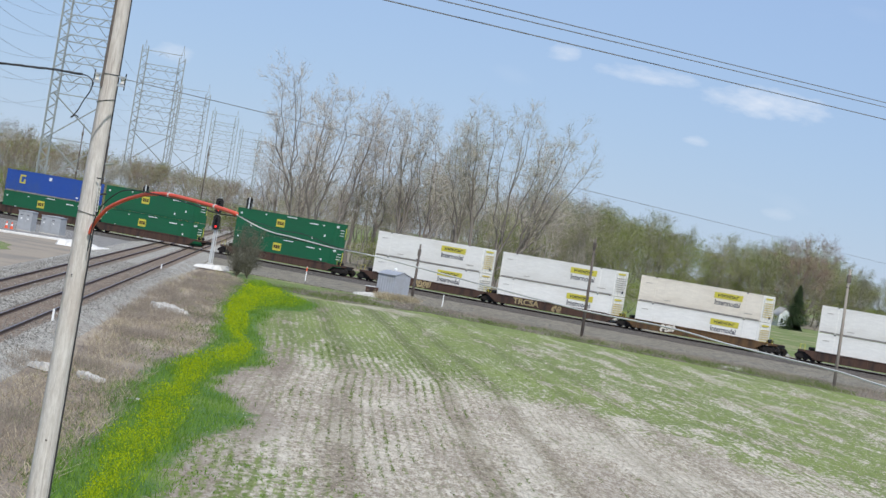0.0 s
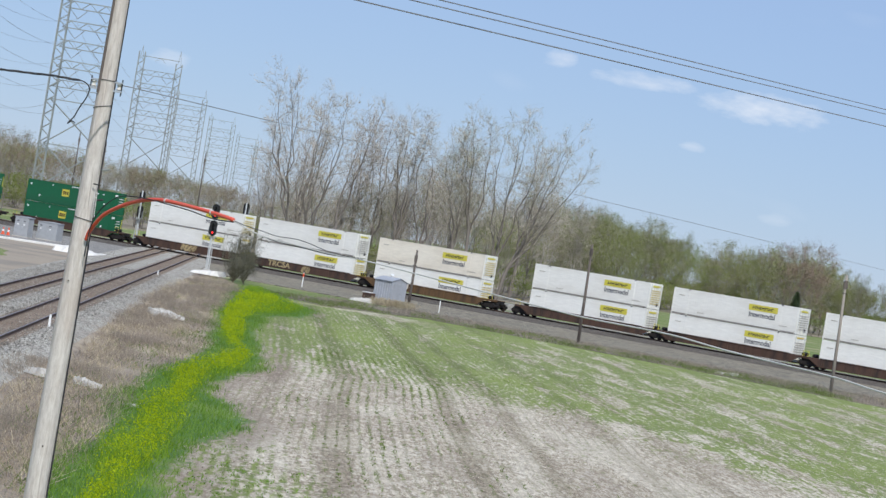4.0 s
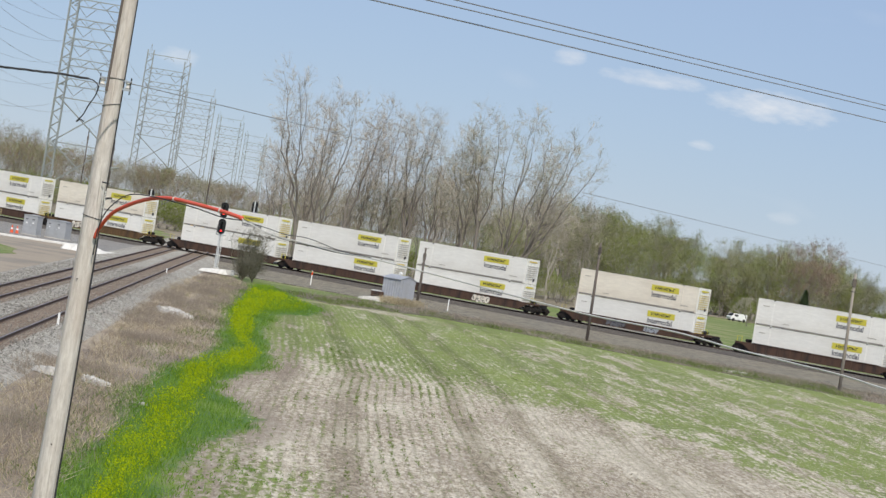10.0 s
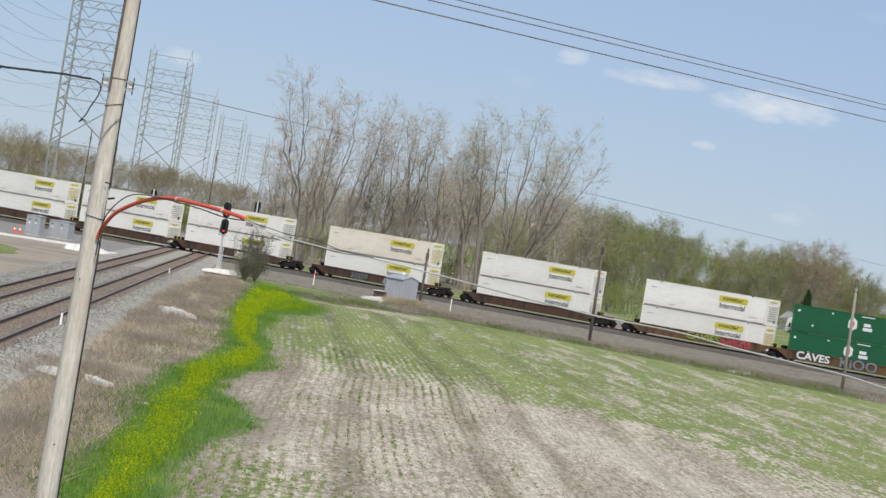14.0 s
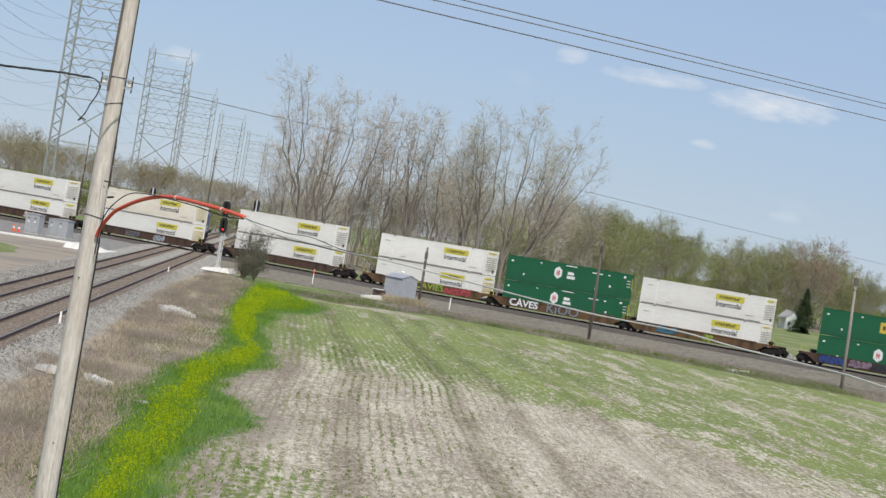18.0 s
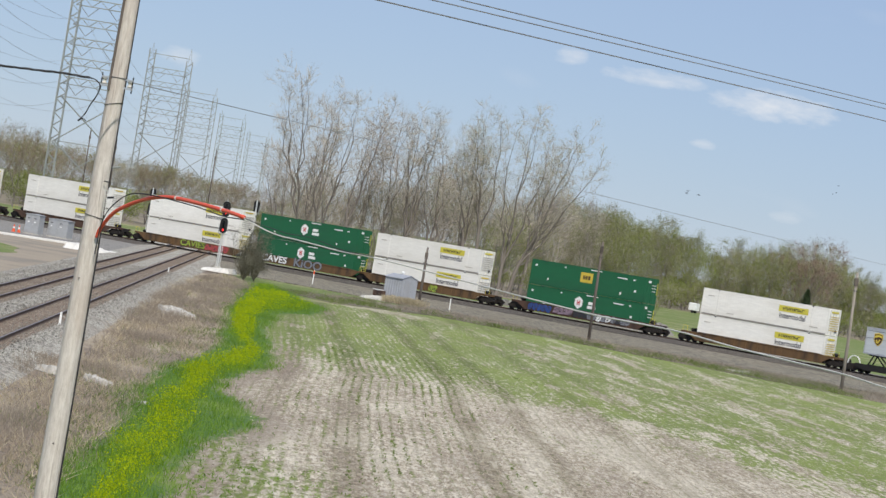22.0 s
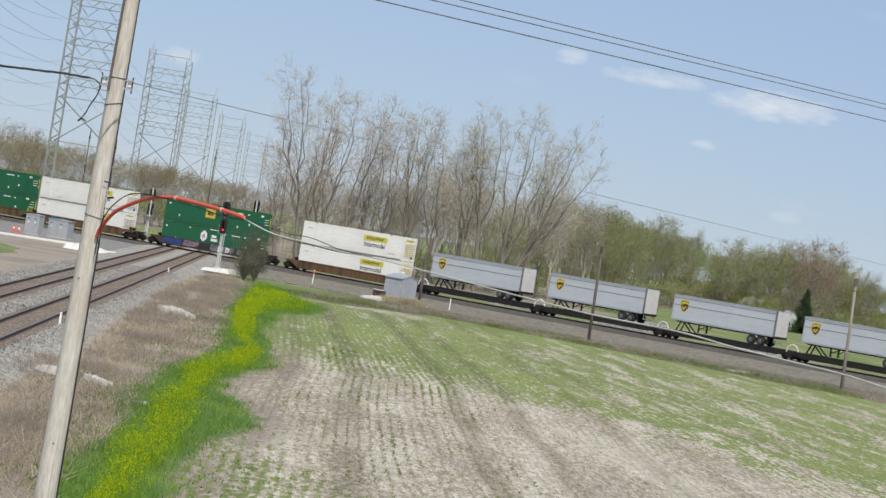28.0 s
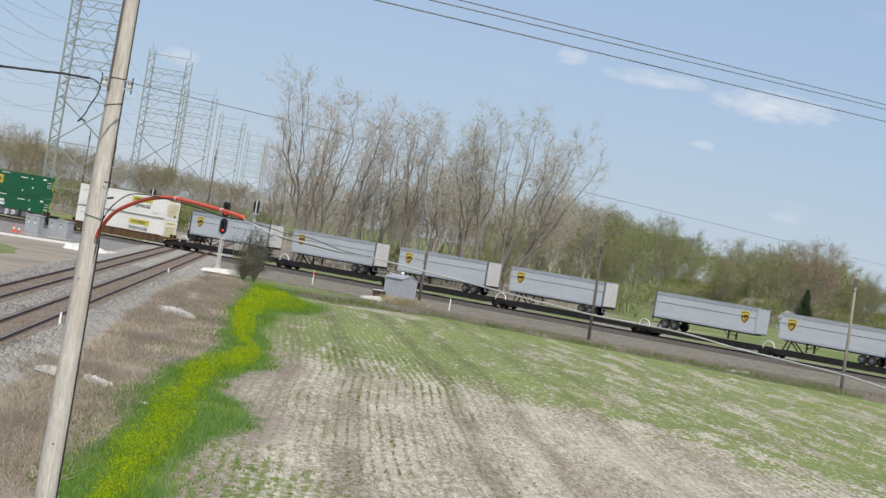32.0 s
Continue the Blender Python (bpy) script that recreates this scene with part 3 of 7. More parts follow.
# gravel shoulder of the main line
YARD = [(p.x, p.y) for p in (along(-330, -44), along(-192, -38), along(-181, -36), along(-60, -38), along(40, -38), along(40, 24), along(-330, 24))]
sheet("gravel_shoulder", outline(YARD, 0.15, 5, 4), -0.55, 0.4, M["dark_ballast"], "grey gravel shoulder beside the main line", "gravel")
bed = Geo().prism([(TRACK_Y - 4.2, -0.6), (TRACK_Y - 1.9, -0.13), (TRACK_Y + 1.9, -0.13), (TRACK_Y + 4.2, -0.6), (TRACK_Y + 4.2, -0.8), (TRACK_Y - 4.2, -0.8)], -900, 320)
solid("track_bed", bed, M["main_ballast"], "rusty brown ballast bed of the main line", "ballast", at=TRAIN, kind="structure")
# ballast of the two crossing tracks
x0, x1 = CROSS_X
cross_bed = Geo().prism([(x0 - 5.2, -0.62), (x0 - 2.3, -0.185), (x1 + 1.9, -0.185), (x1 + 3.1, -0.62), (x1 + 3.1, -0.9), (x0 - 5.2, -0.9)], 20, 1500, "y")
solid("crossing_track_bed", cross_bed, M["ballast"], "pale grey crushed-stone ballast under two tracks", "ballast", at=CROSS, kind="structure")
for k, xc in enumerate(CROSS_X):
    solid("track_strip", Geo().prism([(xc - 1.15, -0.175), (xc + 1.15, -0.175), (xc + 1.4, -0.19), (xc + 1.4, -0.3), (xc - 1.4, -0.3), (xc - 1.4, -0.19)], 20, 1500, "y"),
          M["brown_ballast"], "rust-stained ballast between the rails", "ballast", at=CROSS, kind="structure")
sheet("woodland_floor", outline([(-40, 412), (30, 408), (24, 440), (34, 602), (140, 602), (190, 900), (-230, 900), (-110, 520), (-52, 520)], 1.5, 9, 8), -0.58, 0.2, M["leaf_litter"], "brown leaf litter under the woods", "woodland floor")
sheet("access_road", outline([(-75, 300), (-50, 306), (-41, 301), (-33, 292), (-26.5, 312), (-30, 345), (-75, 372)], 0.4, 6), -0.42, 0.3, M["gravel_road"], "worn grey gravel access road by the crossing", "road")
sheet("dirt_lot", outline([(-60, 190), (-29.0, 186), (-31.6, 236), (-34.6, 290), (-41, 300), (-50, 305), (-75, 298)], 0.5, 7), -0.45, 0.3, M["dirt"], "packed tan dirt lot", "ground")
sheet("grass_patch", outline([(-52, 263), (-42.2, 262), (-38.9, 254), (-36.8, 240), (-37.5, 226), (-52, 214)], 0.4, 8), -0.43, 0.2, M["meadow"], "small patch of mown grass on the lot", "grass")

RAIL = [(-0.08, -0.19), (0.08, -0.19), (0.08, -0.17), (0.016, -0.14), (0.016, -0.05), (0.038, -0.035), (0.038, -0.002), (-0.038, -0.002), (-0.038, -0.035), (-0.016, -0.05), (-0.016, -0.14), (-0.08, -0.17)]
HEAD = [(-0.033, -0.002), (0.033, -0.002), (0.028, 0.002), (-0.028, 0.002)]


def rail_pair(axis, middle, t0, t1, at, label):
    tr = thing("railway_track", label, "track", at=at, kind="structure")
    for side in (-0.7535, 0.7535):
        c = middle + side
        r = part("rail", Geo().prism([(c + a, b) for a, b in RAIL], t0, t1, axis), M["rail_steel"], tr, "rust-brown steel rail")
        part("rail_head", Geo().prism([(c + a, b) for a, b in HEAD], t0, t1, axis), M["rail_head" if axis == "y" else "rail_bright"], r, "polished running surface")
    return tr


main_track = rail_pair("x", TRACK_Y, -900, 320, TRAIN, "main line track carrying the freight train")
cross_tracks = [rail_pair("y", c, 20, 1500, CROSS, "rusty double track that crosses the main line") for c in CROSS_X]


def ballast_stones(count):
    """Loose crushed stones on the crossing tracks' bed, of all turns and sizes."""
    rnd, g = random.Random(6), Geo()
    for i in range(count):
        y = 62 + 190 * rnd.random() ** 1.5
        x = rnd.uniform(x0 - 4.6, x1 + 3.0)
        if min(abs(x - x0), abs(x - x1)) < 0.85 and rnd.random() < 0.6:
            continue
        z = -0.185
        if x > x1 + 1.9:
            z -= 0.48 * (x - x1 - 1.9) / 1.2
        elif x < x0 - 2.3:
            z -= 0.48 * (x0 - 2.3 - x) / 2.9
        s, t = rnd.uniform(0.03, 0.06) * (1.5 if rnd.random() < 0.05 else 1.0), rnd.uniform(0, 6.28)
        p = [Vector((x + s * math.cos(t + a) * rnd.uniform(0.7, 1.3), y + s * math.sin(t + a) * rnd.uniform(0.7, 1.3), z - 0.01)) for a in (0, 2.1, 4.2)]
        q = Vector((x + rnd.uniform(-0.4, 0.4) * s, y + rnd.uniform(-0.4, 0.4) * s, z + s * rnd.uniform(0.6, 1.3)))
        g.face(p[0], p[1], q).face(p[1], p[2], q).face(p[2], p[0], q)
    return solid("ballast_stones", g, M["loose_stone"], "loose pale and dark crushed stones on the ballast", "ballast", at=CROSS, kind="stuff")


ballast_stones(52000)


# ---- lattice pylons along the crossing tracks ----
def bar(g, a, b, r):
    g.tube([a, b], r, 4, False)


def lattice_leg(x, h, w=1.4):
    """A square, four-cornered lattice mast."""
    g = Geo()
    for sx in (-1, 1):
        for sy in (-1, 1):
            bar(g, (x + sx * w / 2, sy * w / 2, 0), (x + sx * w / 2, sy * w / 2, h), 0.13)
    z, k = 0.6, 0
    while z + 1.1 < h:
        s = 1 if k % 2 else -1
        for sy in (-1, 1):
            bar(g, (x - s * w / 2, sy * w / 2, z), (x + s * w / 2, sy * w / 2, z + 1.1), 0.075)
        for sx in (-1, 1):
            bar(g, (x + sx * w / 2, -s * w / 2, z), (x + sx * w / 2, s * w / 2, z + 1.1), 0.075)
        z, k = z + 1.1, k + 1
    return g


def truss(z, half, depth=1.15):
    g = Geo()
    for zz in (z, z - depth):
        for y in (-0.35, 0.35):
            bar(g, (-half, y, zz), (half, y, zz), 0.085)
    n = 7
    for i in range(n):
        a, b = -half + 2 * half * i / n, -half + 2 * half * (i + 1) / n
        up = i % 2
        for y in (-0.35, 0.35):
            bar(g, (a, y, z if up else z - depth), (b, y, z - depth if up else z), 0.055)
    return g


def string_of_insulators(x, z):
    """A V of two insulator strings below a crossarm."""
    g = Geo()
    for s in (-1, 1):
        bar(g, (x + s * 1.5, 0, z), (x, 0, z - 1.6), 0.05)
        for i in range(1, 8):
            k = i / 8
            p = Vector((x + s * 1.5 * (1 - k), 0, z - 1.6 * k))
            g.join(Geo().lathe([(0.03, -0.04), (0.13, 0.0), (0.03, 0.04)], 6, "z").moved(Matrix.Translation(p)))
    return g


PYLON_HALF, PYLON_H = 4.5, 40.0


def pylon():
    ob = thing("lattice_pylon", "tall grey galvanised lattice transmission gantry with two masts", "pylon", "row of transmission gantries")
    for s in (-1, 1):
        part("mast", lattice_leg(s * PYLON_HALF, PYLON_H - (1.6 if s > 0 else 0)), M["galvanised"], ob)
        tip = Geo()
        bar(tip, (s * PYLON_HALF - 0.4, 0, PYLON_H - 2), (s * PYLON_HALF, 0, PYLON_H + 1.4), 0.06)
        bar(tip, (s * PYLON_HALF + 0.4, 0, PYLON_H - 2), (s * PYLON_HALF, 0, PYLON_H + 1.4), 0.06)
        part("mast_tip", tip, M["galvanised"], ob)
        part("footing", Geo().lathe([(0.95, -1.0), (0.95, 0.25), (0.8, 0.35)], 10, "z").moved(Matrix.Translation((s * PYLON_HALF, 0, 0))), M["concrete"], ob, "round concrete footing")
    top = Geo()
    for y in (-0.35, 0.35):
        bar(top, (-PYLON_HALF, y, PYLON_H - 1.0), (PYLON_HALF, y, PYLON_H - 1.0), 0.09)
    bar(top, (0, 0, PYLON_H - 1.0), (-1.2, 0, PYLON_H - 1.9), 0.05)
    bar(top, (0, 0, PYLON_H - 1.0), (1.2, 0, PYLON_H - 1.9), 0.05)
    part("earth_wire_arm", top, M["galvanised"], ob)
    for i in range(1, 6):
        z = PYLON_H - 1.0 - i * 3.2
        arm = part("crossarm", truss(z, PYLON_HALF), M["galvanised"], ob)
        for x in (-2.3, 2.3):
            part("insulator_string", string_of_insulators(x, z - 1.15), M["wire_bare"], arm, "dark V-shaped insulator string")
    z1 = PYLON_H - 1.0 - 6 * 3.2
    g = Geo()
    bar(g, (-PYLON_HALF, 0, z1), (PYLON_HALF, 0, z1), 0.12)
    part("strut", g, M["galvanised"], ob)
    for lo, hi in ((z1 - 7.2, z1), (z1 - 14.4, z1 - 7.2)):
        g = Geo()
        bar(g, (-PYLON_HALF, 0.1, lo), (PYLON_HALF, 0.1, hi), 0.14)
        bar(g, (-PYLON_HALF, -0.1, hi), (PYLON_HALF, -0.1, lo), 0.14)
        part("cross_brace", g, M["galvanised"], ob)
        g = Geo()
        bar(g, (-PYLON_HALF, 0, lo), (PYLON_HALF, 0, lo), 0.1)
        part("strut", g, M["galvanised"], ob)
    return ob


PYLON_SPOTS = [(-59.9, 438), (-70.7, 645), (-82.0, 850), (-88.2, 1055), (-92.5, 1260), (-98.7, 1480)]
first_pylon = pylon()
first_pylon.matrix_basis = pose(PYLON_SPOTS[0][0], PYLON_SPOTS[0][1], GROUND_Z, 0, 0, CROSS_YAW)
for px, py in PYLON_SPOTS[1:]:
    copy_thing(first_pylon, pose(px, py, GROUND_Z, 0, 0, CROSS_YAW))

# ---- the freight train ----
LEN, HGT, WID = 16.154, 2.896, 2.59          # 53-foot boxes
HALF = WID / 2


def side_at(x, z, proud=0.0):
    """Pose of a decal on the camera's side of a box: x along, z up."""
    return pose(x, -HALF - proud, z, 90, 0, 0)


def end_at(y, z, proud=0.0):
    return pose(LEN + proud, y, z, 90, 0, 90)


def corrugated(x0, x1, z0, z1, y, out, pitch=0.32, depth=0.007):
    """A ribbed sheet; out is the way it faces across the box."""
    g, n = Geo(), max(2, int((x1 - x0) / pitch))
    k = 0
    for i in range(n):
        a = x0 + (x1 - x0) * i / n
        w = (x1 - x0) / n
        for da, d in ((0, 0), (0.42 * w, 0), (0.5 * w, -depth), (0.92 * w, -depth)):
            g.v += [(a + da, y + out * d, z0), (a + da, y + out * d, z1)]
    g.v += [(x1, y, z0), (x1, y, z1)]
    m = len(g.v) // 2
    for i in range(m - 1):
        q = (2 * i, 2 * i + 2, 2 * i + 3, 2 * i + 1)
        g.f.append(q if out < 0 else q[::-1])
    return g


def box_body(material, name="body"):
    """The shell: ribbed sides, plain roof and front, inset between the frame members."""
    g = Geo()
    g.join(corrugated(0.12, LEN - 0.1, 0.18, HGT - 0.12, -HALF + 0.012, -1))
    g.join(corrugated(0.12, LEN - 0.1, 0.18, HGT - 0.12, HALF - 0.012, 1))
    g.box(0.05, LEN - 0.06, -HALF + 0.05, HALF - 0.05, 0.1, HGT - 0.03)
    return g


def base_container(colour, door_colour, label, category="container"):
    ob = thing("freight_container", label, category, "containers on the train")
    part("body", box_body(M[colour]), M[colour], ob)
    for s in (-1, 1):
        y0, y1 = sorted((s * HALF, s * (HALF - 0.09)))
        part("top_rail", Geo().box(0, LEN, y0, y1, HGT - 0.13, HGT), M[colour], ob)
        # except on green boxes, this rail's grey carries the seam's shadow
        part("bottom_rail", Geo().box(0, LEN, y0 + (0.02 if s < 0 else 0), y1 - (0.02 if s > 0 else 0), 0.0, 0.15), M["grime_shade_rail"] if colour != "green_paint" else M[colour], ob, "grimy bottom rail with painted seam shade")
        for x in (0.0, 1.98, LEN - 2.12, LEN - 0.14):
            part("corner_post" if x in (0.0, LEN - 0.14) else "lifting_post", Geo().box(x, x + 0.14, y0 - (0.004 if s < 0 else 0), y1 + (0.004 if s > 0 else 0), 0.0, HGT + 0.004), M[colour], ob)
        for x in (1.96, LEN - 2.14):
            part("corner_casting", Geo().box(x, x + 0.18, *sorted((s * (HALF + 0.012), s * (HALF - 0.16))), HGT - 0.11, HGT + 0.014), M["dark_print"], ob, "dark steel casting")
    for y in (-HALF / 2, HALF / 2):
        d = part("door", Geo().box(LEN - 0.05, LEN, y - HALF / 2 + 0.07, y + HALF / 2 - 0.02, 0.16, HGT - 0.12), M[door_colour], ob)
        for dy in (-0.3, 0.3):
            part("lock_rod", Geo().tube([(LEN + 0.03, y + dy, 0.12), (LEN + 0.03, y + dy, HGT - 0.1)], 0.022, 6), M["alloy" if door_colour == "door_white" else door_colour], d, "upright lock rod")
    part("door_header", Geo().box(LEN - 0.08, LEN + 0.006, -HALF + 0.09, HALF - 0.09, HGT - 0.13, HGT), M[door_colour], ob)
    part("door_sill", Geo().box(LEN - 0.08, LEN + 0.006, -HALF + 0.09, HALF - 0.09, 0, 0.16), M[door_colour], ob)
    return ob


def plate(w, h, t=0.008):
    return Geo().box(-w / 2, w / 2, -h / 2, h / 2, -t / 2, t / 2)


def white_container(colour="white_paint", variant=0):
    """White box, yellow panel with unreadable dark marks, the word below it, rows of small print on the doors."""
    shade_word = "cream" if colour == "cream_paint" else "white"
    ob = base_container(colour, "door_white", f"{shade_word} steel 53-foot container with yellow panel and grey lettering")
    rnd = random.Random(variant)
    px, pz = LEN * 0.728, HGT * (0.735 if variant % 2 else 0.72)
    panel = part("yellow_panel", plate(3.7, 0.66), M["yellow"], ob, "yellow panel with dark marks", side_at(px, pz, 0.006))
    x = -1.35
    for k, w in enumerate((0.24, 0.14, 0.34, 0.12, 0.36, 0.34, 0.34, 0.3)):
        g = Geo().box(x, x + 0.09, -0.17, 0.17, 0.004, 0.012).box(x + 0.09, x + w, *((0.08, 0.16) if k % 2 else (-0.05, 0.05)), 0.004, 0.012)
        if w > 0.3:
            g.box(x + w - 0.09, x + w, -0.17, 0.17 if k % 3 else 0.05, 0.004, 0.012)
        part("mark", g, M["dark_print"], panel)
        x += w + 0.075
    letters("Intermodal", 1.0, M["grey_print"], ob, side_at(px - 0.05, pz - 0.78, 0.006) @ Matrix.Diagonal((0.76, 0.82, 1, 1)), "lettering", 0.02)
    part("small_print", plate(1.1, 0.07), M["faint_print"], ob, "", side_at(LEN * 0.9, 0.62, 0.004))
    part("small_print", plate(0.8, 0.07), M["faint_print"], ob, "", side_at(1.1, HGT * 0.74, 0.004))
    part("small_print", plate(0.9, 0.06), M["faint_print"], ob, "", side_at(LEN * 0.24, 0.5, 0.004))
    # rows of print and plates across the doors
    if variant % 3 != 1:
        part("door_panel", plate(1.5, 0.2), M["yellow"], ob, "yellow door plate", end_at(0, HGT - 0.36, 0.05))
    else:
        part("door_panel", plate(1.5, 0.14), M["gold"], ob, "gold door plate", end_at(0, HGT - 0.3, 0.05))
    for i in range(7):
        z = HGT - 0.86 - i * 0.245
        part("door_print", plate(2.0 - rnd.uniform(0, 0.3), 0.075), M["gold" if variant % 2 == 0 else "faint_print"], ob, "", end_at(rnd.uniform(-0.05, 0.05), z, 0.05))
    part("placard", plate(0.3, 0.32), M["dark_print"], ob, "", end_at(0.55, 0.5, 0.05))
    return ob


def green_container(kind):
    """Dark green box with white specks of print; kind names the emblem it carries."""
    ob = base_container("green_paint", "green_paint", "dark green corrugated steel 53-foot container with " + {"hex": "white six-sided emblem", "gold": "gold square emblem", "plain": "small gold emblem"}[kind])
    if kind == "hex":
        hexa = Geo().prism([(0.62 * math.sin(math.radians(60 * i)), 0.72 * math.cos(math.radians(60 * i))) for i in range(6)], -0.004, 0.004, "z")
        e = part("emblem", hexa, M["white_print"], ob, "white six-sided emblem", side_at(LEN * 0.46, HGT * 0.6, 0.006))
        mark = Geo().box(-0.2, -0.07, -0.28, 0.28, 0.005, 0.012).box(0.07, 0.2, -0.28, 0.28, 0.005, 0.012).box(-0.07, 0.07, -0.06, 0.06, 0.005, 0.012)
        part("mark", mark, M["red_print"], e, "red bars")
        part("print", plate(0.85, 0.34), M["white_print"], ob, "", side_at(LEN * 0.57, HGT * 0.56 + 0.23, 0.006))
        part("print", plate(1.12, 0.34), M["white_print"], ob, "", side_at(LEN * 0.575, HGT * 0.56 - 0.23, 0.006))
    else:
        e = part("emblem", plate(1.7, 1.15) if kind == "gold" else plate(1.35, 0.95), M["gold" if kind == "gold" else "yellow"], ob, "gold square emblem with dark marks", side_at(LEN * (0.495 if kind == "gold" else 0.46), HGT * 0.6, 0.006))
        for xm in (-0.5, -0.14, 0.24):
            part("mark", Geo().box(xm, xm + 0.28, -0.22, 0.22, 0.005, 0.012), M["brown_print"], e)
    for x, z, w, h in ((0.7, 0.78, 0.28, 0.22), (2.6, 0.3, 0.2, 0.22), (0.80 * LEN, 0.82, 1.4, 0.12), (0.9 * LEN, 0.82, 0.3, 0.14), (0.57 * LEN, 0.93, 1.6, 0.1), (0.80 * LEN, 0.22, 0.22, 0.26), (0.92 * LEN, 0.4, 0.26, 0.24), (0.3 * LEN, 0.87, 0.24, 0.12)):
        part("print", plate(w, h), M["white_print"], ob, "", side_at(x, HGT * z, 0.006))
    for ym in (-0.68, -0.4):
        part("door_print", plate(0.22, 0.26), M["white_print"], ob, "", end_at(ym, HGT - 0.42, 0.05))
    for i in range(3):
        part("door_print", plate(0.8, 0.07), M["white_print"], ob, "", end_at(0.4, HGT - 0.8 - 0.33 * i, 0.05))
    part("door_edge", plate(0.12, 1.3), M["yellow"], ob, "yellow edge stripe", end_at(1.1, HGT * 0.6, 0.05))
    return ob


def blue_container():
    ob = base_container("blue_paint", "blue_paint", "blue steel 53-foot container with a small yellow emblem")
    g = Geo().box(-0.55, 0.55, 0.4, 0.6, -0.004, 0.004).box(-0.55, -0.3, -0.55, 0.4, -0.004, 0.004).box(-0.3, 0.55, -0.55, -0.36, -0.004, 0.004).box(0.3, 0.55, -0.36, 0.05, -0.004, 0.004)
    part("emblem", g, M["yellow"], ob, "yellow squared emblem", side_at(LEN * 0.2, HGT * 0.6, 0.006))
    part("print", plate(0.5, 0.42), M["white_print"], ob, "", side_at(LEN * 0.53, HGT * 0.8, 0.006))
    part("print", plate(0.4, 0.2), M["white_print"], ob, "", side_at(LEN * 0.87, HGT * 0.16, 0.006))
    return ob


# -- bogies and cars --


def wheelset_meshes():
    g = Geo()
    for s in (-1, 1):
        w = Geo().lathe([(0.10, -0.09), (0.16, -0.05), (0.30, -0.045), (0.33, -0.07), (0.42, -0.07), (0.425, 0.05), (0.455, 0.06), (0.455, 0.085), (0.33, 0.085), (0.30, 0.05), (0.1, 0.08)], 18, "y")
        g.join(w.moved(pose(0, s * 0.76, 0, 0, 0, 180 if s > 0 else 0)))
    g.tube([(0, -1.05, 0), (0, 1.05, 0)], 0.085, 8)
    return g


WHEELSET = wheelset_meshes().mesh("wheelset", M["truck_steel"])
TREAD = Geo()
for s_ in (-1, 1):
    TREAD.join(Geo().lathe([(0.424, -0.05), (0.429, -0.05), (0.433, 0.02), (0.424, 0.02)], 18, "y").moved(pose(0, s_ * 0.76, 0, 0, 0, 180 if s_ > 0 else 0)))
TREAD = TREAD.mesh("wheel_tread", M["tread"])
SIDE_FRAME = Geo().prism([(-1.25, 0.42), (-1.05, 0.30), (-0.75, 0.33), (-0.45, 0.18), (0.45, 0.18), (0.75, 0.33), (1.05, 0.30), (1.25, 0.42), (1.2, 0.62), (0.8, 0.66), (0.45, 0.86), (-0.45, 0.86), (-0.8, 0.66), (-1.2, 0.62)], -0.08, 0.08, "y").mesh("side_frame", M["truck_steel"])
BOLSTER = Geo().box(-0.24, 0.24, -1.1, 1.1, 0.5, 0.84, 0.05).mesh("bolster", M["truck_steel"])
CAP = Geo().lathe([(0.13, -0.05), (0.15, 0.0), (0.11, 0.06)], 10, "y").mesh("axle_cap", M["truck_steel"])
SPRING = Geo().lathe([(0.12, 0.24), (0.16, 0.26), (0.12, 0.3), (0.16, 0.34), (0.12, 0.38), (0.16, 0.42), (0.12, 0.48)], 8, "z").mesh("spring", M["truck_steel"])
WHEELS = []


def bogie(parent, x):
    """A two-axle truck under a car, its middle at x."""
    b = part("truck", BOLSTER, None, parent, "greasy two-axle truck with steel wheels", pose(x, 0, 0))
    for s in (-1, 1):
        part("side_frame", SIDE_FRAME, None, b, at=pose(0, s * 1.0, 0))
        part("spring", SPRING, None, b, at=pose(0, s * 1.0, 0))
        for d in (-0.88, 0.88):
            part("axle_cap", CAP, None, b, at=pose(d, s * 1.12, 0.43))
    for d in (-0.88, 0.88):
        w = part("wheelset", WHEELSET, None, b, "steel wheelset", pose(d, 0, 0.43))
        WHEELS.append((w, x + d))
    return b


